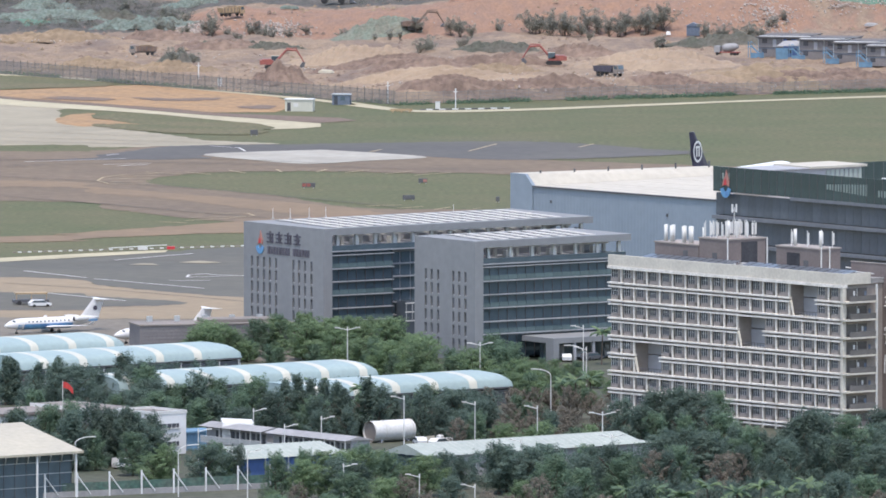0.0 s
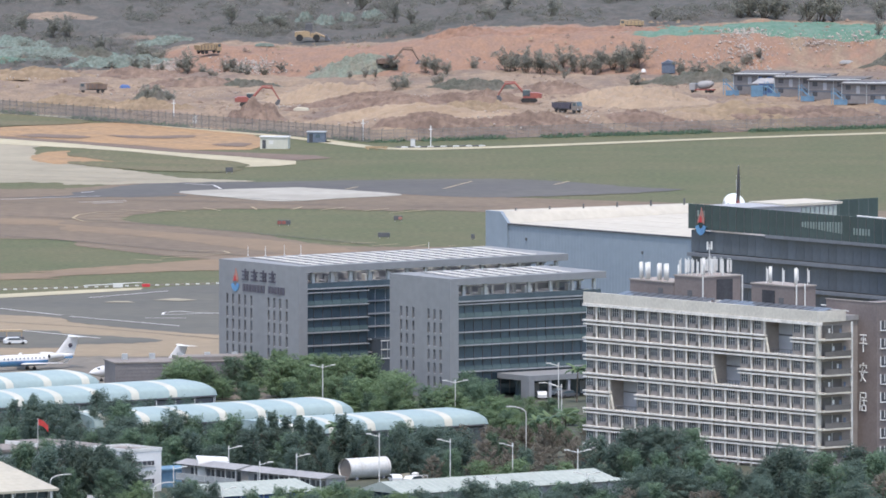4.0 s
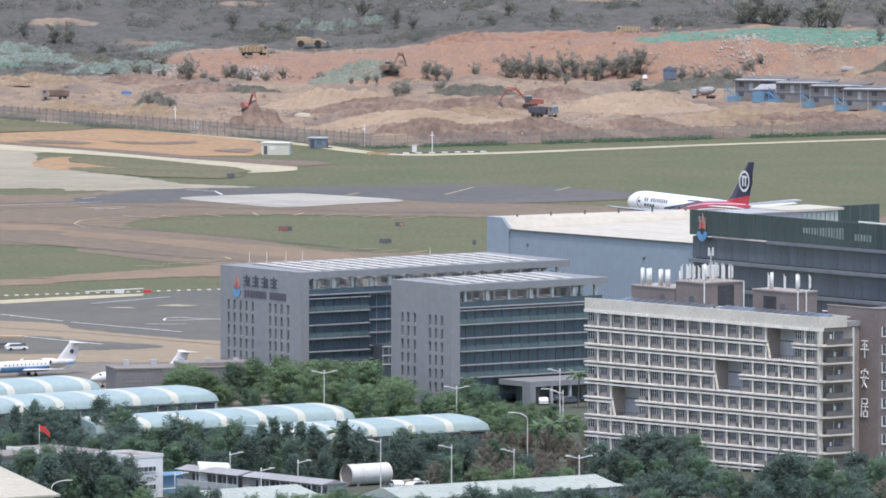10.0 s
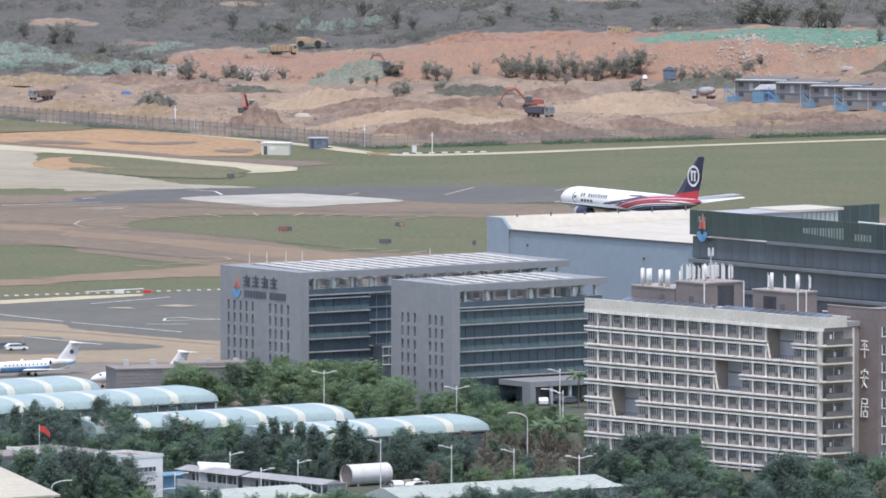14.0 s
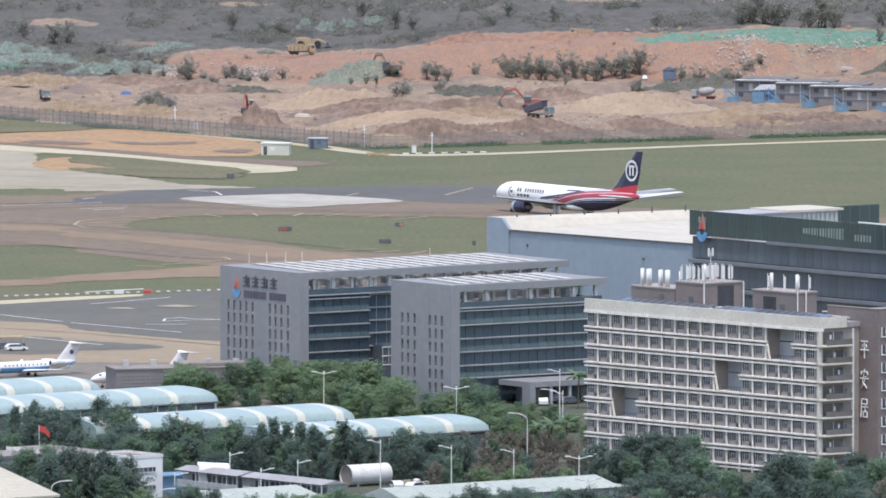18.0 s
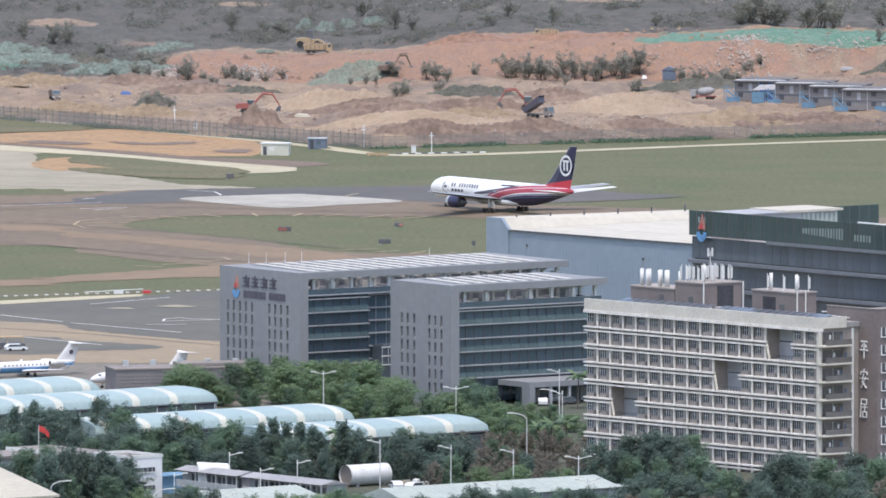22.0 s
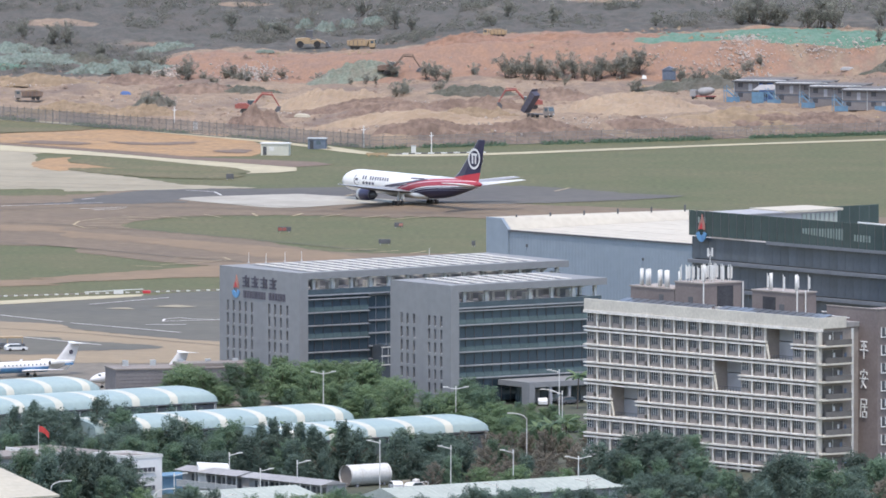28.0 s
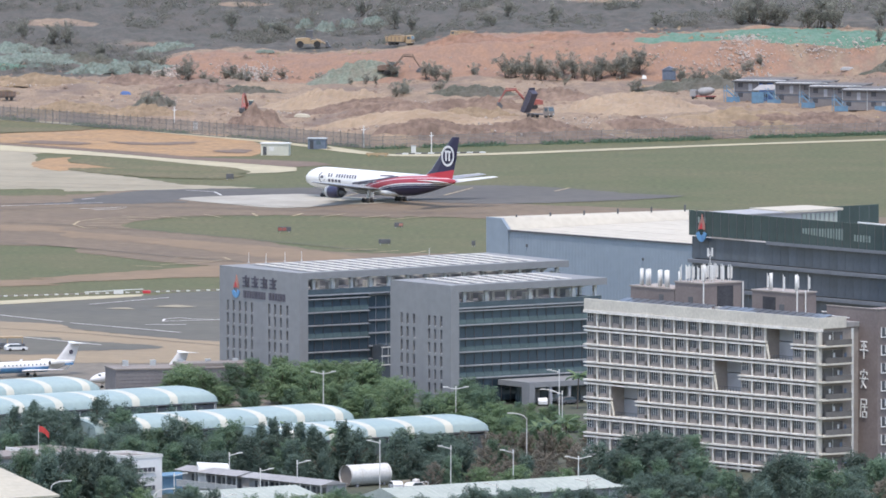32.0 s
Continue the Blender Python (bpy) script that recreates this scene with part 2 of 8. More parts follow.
class Shape:
    """Gathers faces into one mesh."""

    def __init__(self):
        self.v, self.f = [], []

    def face(self, *pts):
        k = len(self.v)
        self.v += [tuple(q) for q in pts]
        self.f.append(tuple(range(k, k + len(pts))))
        return self

    def box(self, x0, y0, z0, x1, y1, z1):
        k = len(self.v)
        self.v += [(x, y, z) for z in (z0, z1) for x, y in ((x0, y0), (x1, y0), (x1, y1), (x0, y1))]
        for q in ((3, 2, 1, 0), (4, 5, 6, 7), (0, 1, 5, 4), (1, 2, 6, 5), (2, 3, 7, 6), (3, 0, 4, 7)):
            self.f.append(tuple(k + i for i in q))
        return self

    def rings(self, loops, closed=True, ends=True):
        """Skins a row of loops with equal point counts."""
        k, n = len(self.v), len(loops[0])
        for lp in loops:
            self.v += [tuple(q) for q in lp]
        for a in range(len(loops) - 1):
            for i in range(n if closed else n - 1):
                j = (i + 1) % n
                self.f.append((k + a * n + i, k + a * n + j, k + (a + 1) * n + j, k + (a + 1) * n + i))
        if ends and closed:
            self.f.append(tuple(k + i for i in reversed(range(n))))
            self.f.append(tuple(k + (len(loops) - 1) * n + i for i in range(n)))
        return self

    def tube(self, p, q, r, r2=None, n=8):
        p, q = Vector(p), Vector(q)
        r2 = r if r2 is None else r2
        w = (q - p).normalized()
        a = w.orthogonal().normalized()
        b = w.cross(a)
        ring = lambda c, s: [c + (a * math.cos(2 * math.pi * i / n) + b * math.sin(2 * math.pi * i / n)) * s for i in range(n)]
        return self.rings([ring(p, r), ring(q, r2)])

    def prism(self, pts, z0, z1):
        return self.rings([[(x, y, z0) for x, y in pts], [(x, y, z1) for x, y in pts]])

    def prism_y(self, pts, y0, y1):
        """A profile of (x, z) points drawn out along y."""
        return self.rings([[(x, y0, z) for x, z in pts], [(x, y1, z) for x, z in pts]])

    def mesh(self, name, mat, smooth=False):
        me = bpy.data.meshes.new(name)
        me.from_pydata(self.v, [], self.f)
        bm = bmesh.new()
        bm.from_mesh(me)
        bmesh.ops.recalc_face_normals(bm, faces=bm.faces)
        bm.to_mesh(me)
        bm.free()
        me.materials.append(mat)
        if smooth:
            for p in me.polygons:
                p.use_smooth = True
        return me


def box(*a):
    return Shape().box(*a)


def thing(name, m, label, category, group="", kind=""):
    """An empty at a thing's base, for its parts."""
    ob = new(name)
    ob.empty_display_size = 0.5
    ob.matrix_world = m
    return tagged(ob, label, category, group, kind)


def part(name, shape, mat, parent, label="", m=None, smooth=False, kind=""):
    ob = new(name, shape if isinstance(shape, bpy.types.Mesh) else shape.mesh(name, mat, smooth))
    ob.parent = parent
    if m is not None:
        ob.matrix_basis = m
    return tagged(ob, label, kind=kind)


def again(name, mesh, parent, m):
    """Another piece on the same mesh."""
    ob = new(name, mesh)
    ob.parent = parent
    ob.matrix_basis = m
    return ob


def solid(name, shape, mat, m, label, category, group="", kind="", smooth=False):
    """A thing that is one mesh."""
    ob = new(name, shape.mesh(name, mat, smooth))
    ob.matrix_world = m
    return tagged(ob, label, category, group, kind)


def resize(t, k):
    """Make a thing and its parts larger or smaller about its foot."""
    done = set()
    for ob in t.children_recursive:
        ob.location = ob.location * k
        if ob.data.name not in done:
            done.add(ob.data.name)
            ob.data.transform(Matrix.Scale(k, 4))


def smooth_outline(pts, steps=5):
    """A closed curve through the corners of an outline."""
    out, n = [], len(pts)
    for i in range(n):
        p0, p1, p2, p3 = (Vector(pts[(i + k) % n]) for k in (-1, 0, 1, 2))
        for s in range(steps):
            t = s / steps
            out.append(0.5 * (2 * p1 + (p2 - p0) * t + (2 * p0 - 5 * p1 + 4 * p2 - p3) * t * t + (3 * p1 - p0 - 3 * p2 + p3) * t ** 3))
    return out


def sheet(name, pts, z, mat, label, category, rounded=True):
    line = smooth_outline(pts, 22) if rounded else [Vector(q) for q in pts]
    if rounded and category not in ("road", "pavement"):
        line = [q + Vector((0.9 * noise.noise(Vector((q.x * 0.5, q.y * 0.2, z * 40))), 2.2 * noise.fractal(Vector((q.x * 0.35, q.y * 0.15, z * 90)), 0.9, 2.0, 3))) for q in line]
    c = sum(line, Vector((0, 0))) / len(line)
    s = Shape().face(*[(q.x - c.x, q.y - c.y, 0) for q in line])
    me = s.mesh(name, mat)
    ob = new(name, me)
    ob.location = (c.x, c.y, z)
    if me.polygons[0].normal.z < 0:
        me.flip_normals()
    return tagged(ob, label, category, kind="structure")


ground = new("ground", Shape().face((-6000, -6000, 0), (6000, -6000, 0), (6000, 6000, 0), (-6000, 6000, 0)).mesh("ground", GRASS))
tagged(ground, "wide mown airfield grass, green with dry patches", "ground", kind="structure")

sheet("ground_yard", [(-400, -3000), (400, -3000), (400, -250), (60, -245), (-20, -320), (-400, -330)], 0.03, YARD, "bare yard ground of earth and worn grass under the trees", "ground", False)
sheet("runway", [(-300, 470), (-112.6, 387.1), (-95.9, 359.1), (-95, 333.7), (-86.8, 306.4), (-70.6, 275.5), (-58.5, 251.1), (-42.9, 239), (-68.4, 228.9), (-85, 226.9), (-108.3, 232.9), (-300, 200)], 0.05, CONCRETE_PALE, "pale grey concrete runway end with tyre streaks", "runway")
sheet("taxiway_main", [(-300, 215), (-107.7, 211), (-83.5, 215), (-67.2, 230.9), (-36.2, 213), (-10.7, 195.3), (10.9, 185.5), (160, 95), (160, 40), (9.5, 131.5), (-10.5, 135.3), (-33.1, 143), (-56.8, 139.2), (-70.7, 110.8), (-59.7, 86.5), (-40.9, 60.7), (-22.3, 22.8), (9.2, 13.8), (60, -40), (20, -70), (-41.2, -24.9), (-58.2, -10.9), (-76.8, 19.2), (-103, 46.2), (-300, 40)], 0.06, TAXI_BROWN, "dusty reddish-brown taxiway pavement", "taxiway")
sheet("taxiway_dark", [(-300, 175), (-106.8, 181.6), (-81.9, 201.2), (-67.2, 228.9), (-39, 237), (7.2, 247), (26, 239), (42, 219), (52.5, 205.5), (10.9, 181.6), (-28.5, 207.1), (-59, 197.2), (-79, 181.6)], 0.09, ASPHALT_BLUE, "fresh dark blue-grey asphalt shoulder", "taxiway")
sheet("concrete_pad", [(-59, 201.2), (-36.3, 215), (-28.6, 213), (-9.1, 191.3), (-23.3, 177.7), (-35.8, 168), (-48.6, 181.6)], 0.12, CONCRETE_PAD, "pale bleached concrete pad in the taxiway", "pavement")
sheet("taxi_lane", [(-300, 140), (-104.9, 112.6), (-82, 90.2), (-59.4, 64.4), (-37, 38.9), (-19.8, 10.3), (-10, -35.4), (-36.7, 3.2), (-59, 42.6), (-81.6, 71.7), (-104.4, 93.9), (-300, 120)], 0.09, TAXI_TAN, "tan worn wheel lane along the taxiway", "taxiway")
sheet("taxiway_low", [(-300, -110), (-99.9, -66.3), (-85.9, -57.8), (-63.7, -35.4), (-47.2, -17.9), (-29.4, -3.9), (-29, -52.6), (-53.9, -56), (-80.8, -73.1), (-99.3, -84.9), (-300, -130)], 0.08, TAXI_TAN, "tan concrete taxiway strip between grass verges", "taxiway")
sheet("apron_dark", [(-250, -130), (-98, -133.2), (-79.6, -123.3), (-62.4, -110), (-42.7, -98.4), (20, -120), (20, -270), (-44.3, -241.2), (-72, -210.1), (-96.5, -184.9), (-250, -160)], 0.06, ASPHALT, "dark grey asphalt apron", "apron")
sheet("apron_tan", [(-250, -170), (-96.6, -183.3), (-72, -210.1), (-44.3, -241.2), (0, -265), (-10, -330), (-43.5, -301.7), (-93.5, -292.8), (-250, -250)], 0.09, APRON_TAN, "tan concrete apron lane", "apron")
sheet("apron_near", [(-250, -215), (-95.4, -225.8), (-73.6, -238.1), (-55.1, -256.6), (-73, -267.2), (-94, -274.8), (-250, -240)], 0.12, ASPHALT, "dark asphalt stand beside the tan lane", "apron")
sheet("apron_stand", [(-250, -250), (-93.5, -291.3), (-43.5, -300.2), (-10, -330), (-10, -420), (-62.7, -396.9), (-90.6, -396.9), (-250, -420)], 0.05, ASPHALT_WORN, "worn grey-brown stand below the parked jets", "apron", False)
sheet("orange_soil", [(-115.4, 438.8), (-106.0, 441.0), (-87.4, 455.6), (-79.3, 458.9), (-65.7, 454.4), (-53.3, 443.3), (-46.3, 421.1), (-42.6, 394.8), (-42.0, 368.9), (-44.9, 353.9), (-60.1, 352.9), (-69.6, 367.8), (-87.3, 387.2), (-105.1, 406.8), (-114.9, 421.1)], 0.06, ORANGE_SOIL, "bare orange soil beside the perimeter road", "soil", False)
sheet("drain_strip", [(-113.5, 418.9), (-105.1, 405.7), (-87.2, 386.2), (-69.6, 366.8), (-60.0, 351.8), (-29.5, 332.7), (-25.5, 322.2), (-34.6, 313.9), (-47.9, 329.6), (-63.9, 346.5), (-85.7, 376.4), (-104.9, 398.1), (-113.3, 411.2)], 0.09, DRAIN, "dark damp drain along the service road", "ground", False)
for layer, pts in enumerate(([(-86.8, 334.8), (-81.2, 349.7), (-71.8, 344.4), (-59.6, 325.4), (-47.3, 307.6), (-45.6, 289.0), (-59.0, 282.8), (-71.0, 299.3), (-83.3, 324.3)],
            [(-86.2, 307.6), (-79.0, 309.7), (-63.2, 301.4), (-46.0, 284.8), (-52.3, 270.5), (-70.6, 278.7), (-84.0, 297.2)],
            [(-79.7, 410.1), (-70.2, 405.7), (-58.9, 407.9), (-60.8, 399.2), (-72.8, 397.0)],
            [(-53.7, 373.2), (-48.5, 379.7), (-45.1, 375.4), (-47.0, 366.8), (-52.3, 366.8)],
            [(-101.1, 407.9), (-93.2, 412.3), (-83.6, 403.6), (-88.8, 397.0), (-96.9, 401.4)],
            [(-115.5, 490.6), (-101.8, 488.3), (-84.7, 458.9), (-106.1, 443.3), (-114.1, 441.0)])):
    sheet("ground_grass", pts, 0.12 + 0.01 * layer, GRASS_DULL if layer in (0, 1, 5) else DRAIN, "dark patch of dry grass on bare soil", "ground")
sheet("soil_spit", [(-95.5, 324.3), (-94.1, 339.1), (-90.4, 347.6), (-87.1, 349.7), (-87.3, 330.6), (-80.6, 322.2), (-70.5, 307.6), (-82.8, 301.4), (-89.3, 301.4), (-94.5, 311.8)], 0.08, ORANGE_SOIL, "orange soil spit beside the runway", "soil")
sheet("road_service", [(-113.3, 410.1), (-104.9, 397.0), (-85.7, 375.4), (-63.9, 345.4), (-47.9, 328.5), (-33.9, 311.8), (-33.8, 299.3), (-37.7, 293.1), (-45.2, 289.0), (-47.2, 307.6), (-59.7, 326.4), (-71.8, 345.4), (-84.0, 358.2), (-104.3, 375.4), (-112.6, 386.2)], 0.10, CONCRETE_WHITE, "bleached concrete service road", "road", False)
sheet("road_perimeter", [(-27.2, 391.4), (-19.2, 374.1), (-11.1, 361.3), (10.1, 365.6), (42.1, 384.9), (69.1, 401.0), (115.5, 425.5), (115.3, 419.5), (69, 395), (42.1, 377.4), (10.1, 358.1), (-12.4, 354.9), (-29.9, 382.8)], 0.10, CONCRETE_WHITE, "narrow pale perimeter road in the grass", "road")
sheet("road_fence", [(-116.1, 509.9), (-79.6, 471.2), (-58.7, 439.8), (-40.8, 413.3), (-27.2, 387.1), (-28.5, 382.8), (-40.7, 404.5), (-59.9, 433.1), (-82.1, 464.4), (-115.8, 500.7)], 0.10, CONCRETE_WHITE, "narrow pale road along the fence", "road")


def ss(v, a, b):
    t = min(1, max(0, (v - a) / (b - a)))
    return t * t * (3 - 2 * t)


def past_fence(x, y):
    return min((x + 16.5) * 0.775 + (y - 387) * 0.632, -(x + 16.5) * 0.412 + (y - 387) * 0.911)


def bank_foot(x):
    return 640 - 26 * ss(x, -50, 0) + 12 * ss(x, 72, 95) + 5 * math.sin(x * 0.09)


def lie(x, y):
    """The height of the building site's ground: a low terrace, then a cut bank of red soil."""
    d = past_fence(x, y)
    if d <= 0:
        return 0.0
    h = (0.8 + 2.4 * ss(x, -40, -5)) * ss(d, 2, 14)
    yb, wb = bank_foot(x), ss(x, -76, -60)
    rise = 4.5 + 2.6 * ss(x, -18, 12) + 1.0 * ss(x, 30, 60)
    h += wb * rise * ss(y, yb, yb + 34) + (1 - wb) * 4 * ss(y, 620, 780)
    return h + 7 * ss(y, 740, 980)


def site_material():
    """Tan spoil, red cut soil and grey-brown scrub, mixed by where each lies."""
    m = bpy.data.materials.new("site_soil")
    m.use_nodes = True
    n, ln = m.node_tree.nodes, m.node_tree.links
    bsdf = n["Principled BSDF"]
    bsdf.inputs["Roughness"].default_value = 0.95
    bsdf.inputs["Specular IOR Level"].default_value = 0.2
    at = n.new("ShaderNodeAttribute")
    at.attribute_name = "soil"
    sep = n.new("ShaderNodeSeparateColor")
    ln.new(at.outputs["Color"], sep.inputs[0])
    geo = n.new("ShaderNodeNewGeometry")

    def noise_at(scale, detail=6.0, rough=0.65, stretch=(1, 0.35, 1)):
        mp = n.new("ShaderNodeVectorMath")
        mp.operation = "MULTIPLY"
        mp.inputs[1].default_value = stretch
        ln.new(geo.outputs["Position"], mp.inputs[0])
        t = n.new("ShaderNodeTexNoise")
        t.inputs["Scale"].default_value = scale
        t.inputs["Detail"].default_value = detail
        t.inputs["Roughness"].default_value = rough
        ln.new(mp.outputs[0], t.inputs["Vector"])
        return t.outputs["Fac"]

    def ranged(v, a, b, c=0.0, d=1.0):
        r = n.new("ShaderNodeMapRange")
        r.inputs["From Min"].default_value, r.inputs["From Max"].default_value = a, b
        r.inputs["To Min"].default_value, r.inputs["To Max"].default_value = c, d
        ln.new(v, r.inputs["Value"])
        return r.outputs["Result"]

    def mixed(f, a, b):
        x = n.new("ShaderNodeMix")
        x.data_type = "RGBA"
        ln.new(f, x.inputs["Factor"])
        for k, v in (("A", a), ("B", b)):
            if isinstance(v, tuple):
                x.inputs[k].default_value = (*v, 1)
            else:
                ln.new(v, x.inputs[k])
        return x.outputs["Result"]

    def plus(a, b, k):
        x = n.new("ShaderNodeMath")
        x.operation = "MULTIPLY_ADD"
        ln.new(b, x.inputs[0])
        x.inputs[1].default_value = k
        ln.new(a, x.inputs[2])
        return x.outputs[0]

    broad, mid, fine = noise_at(0.06), noise_at(0.35), noise_at(1.6, 4.0)
    tan = mixed(ranged(mid, 0.38, 0.62), (0.262, 0.192, 0.132), (0.200, 0.146, 0.105))
    tan = mixed(ranged(broad, 0.5, 0.62), tan, (0.165, 0.122, 0.095))
    red = mixed(ranged(mid, 0.35, 0.65), (0.258, 0.153, 0.100), (0.212, 0.138, 0.104))
    scrub = mixed(ranged(mid, 0.4, 0.6), (0.070, 0.068, 0.058), (0.102, 0.090, 0.078))
    scrub = mixed(ranged(broad, 0.6, 0.72), scrub, (0.15, 0.132, 0.105))
    wob = ranged(noise_at(0.12), 0.3, 0.7, -0.35, 0.35)
    col = mixed(ranged(plus(sep.outputs[0], wob, 1.0), 0.4, 0.6), tan, red)
    col = mixed(ranged(plus(sep.outputs[1], wob, 1.0), 0.4, 0.6), col, scrub)
    net = mixed(ranged(mid, 0.4, 0.6), (0.082, 0.162, 0.112), (0.128, 0.192, 0.146))
    col = mixed(ranged(plus(sep.outputs[2], wob, 0.8), 0.45, 0.55), col, net)
    hsv = n.new("ShaderNodeHueSaturation")
    ln.new(col, hsv.inputs["Color"])
    ln.new(ranged(fine, 0.3, 0.7, 0.80, 1.12), hsv.inputs["Value"])
    ln.new(hsv.outputs["Color"], bsdf.inputs["Base Color"])
    return m


SITE = site_material()


def earthworks():
    xs = np.concatenate([np.linspace(-420, -135, 40), np.linspace(-132, 132, 280), np.linspace(135, 420, 40)])
    ys = np.concatenate([np.linspace(383, 760, 240), np.linspace(763, 1400, 130)])
    verts, soil = [], []
    for y in ys:
        for x in xs:
            d = past_fence(x, y)
            rough = ss(d, 1, 12)
            z = lie(x, y) + rough * (0.9 * noise.fractal(Vector((x * 0.045, y * 0.02, 0)), 0.9, 2.1, 5) + 0.7 * noise.noise(Vector((x * 0.22, y * 0.12, 3))) + 0.28 * noise.noise(Vector((x * 0.6, y * 0.35, 7))))
            verts.append((x, y, max(z, 0.04) if d > 0 else -0.6))
            yb = bank_foot(x)
            r = ss(x, -80, -62) * ss(y, yb - 6, yb + 4) * (1 - ss(y, yb + (48 if x < 0 else 62), yb + (64 if x < 0 else 80))) * (1 - 0.5 * ss(x, 78, 92))
            g = max(ss(y, yb + (58 if x < 0 else 66), yb + (72 if x < 0 else 84)), (1 - ss(x, -84, -66)) * ss(y, 640, 665) * 0.9)
            nt = max(ss(x, 40, 58) * ss(y, yb + 30 - 9 * ss(x, 62, 92), yb + 36 - 9 * ss(x, 62, 92)) * (1 - ss(y, yb + 58, yb + 75)), (1 - ss(x, -85, -70)) * ss(y, 665, 680) * (1 - ss(y, 700, 725)) * 0.47)
            pale = max(1 - math.hypot((x + 101) / 15, (y - 812) / 17), (1 - abs(y - 822) / 26) * ss(x, 15, 40) * 0.62, 0.75 - math.hypot((x + 52) / 22, (y - 862) / 14), 0.8 - math.hypot((x + 78) / 16, (y - 745) / 12))
            g *= 1 - 1.1 * ss(pale, 0.05, 0.7)
            soil.append((r, g, nt, 1.0))
    nx, ny = len(xs), len(ys)
    faces = [(j * nx + i, j * nx + i + 1, (j + 1) * nx + i + 1, (j + 1) * nx + i) for j in range(ny - 1) for i in range(nx - 1)]
    me = bpy.data.meshes.new("ground_site")
    me.from_pydata(verts, [], faces)
    at = me.color_attributes.new("soil", "FLOAT_COLOR", "POINT")
    at.data.foreach_set("color", np.array(soil, dtype=np.float32).ravel())
    me.materials.append(SITE)
    for p in me.polygons:
        p.use_smooth = True
    tagged(new("ground_site", me), "excavated building site of tan and red soil with scrub behind", "ground", kind="structure")


earthworks()


def heap(x, y, lx, ly, h, mat, label, seed, turn=0.0, name="soil_mound", category="soil heap"):
    """A dumped heap: a low irregular mound with a ragged foot."""
    nx, ny, vs, z0 = 60, 26, [], lie(x, y)
    for j in range(ny):
        for i in range(nx):
            u, v = 2 * i / (nx - 1) - 1, 2 * j / (ny - 1) - 1
            r = math.sqrt(u * u + v * v) + 0.22 * noise.noise(Vector((u * 2.2, v * 2.2, seed)))
            k = max(0.0, 1 - r * r) ** 1.4
            z = h * k * (1 + 0.5 * noise.fractal(Vector((u * 3, v * 3, seed + 5)), 0.8, 2.0, 4)) + (0.12 if mat is NET_PALE else 0.5) * min(1.0, 3 * k) * noise.fractal(Vector((u * lx * 0.28, v * ly * 0.28, seed)), 0.7, 2.0, 3)
            ca, sa = math.cos(radians(turn)), math.sin(radians(turn))
            px, py = u * lx / 2, v * ly / 2
            floor_z = lie(x + px * ca - py * sa, y + px * sa + py * ca) - z0
            vs.append((px, py, floor_z + (z - 0.3 if k > 0 else -2.5)))
    fs = [(j * nx + i, j * nx + i + 1, (j + 1) * nx + i + 1, (j + 1) * nx + i) for j in range(ny - 1) for i in range(nx - 1)]
    me = bpy.data.meshes.new(name)
    me.from_pydata(vs, [], fs)
    me.materials.append(mat)
    ob = new(name, me)
    ob.matrix_world = pose(x, y, z0, 0, 0, turn)
    return tagged(ob, label, category, "dumped soil mounds" if name == "soil_mound" else "")


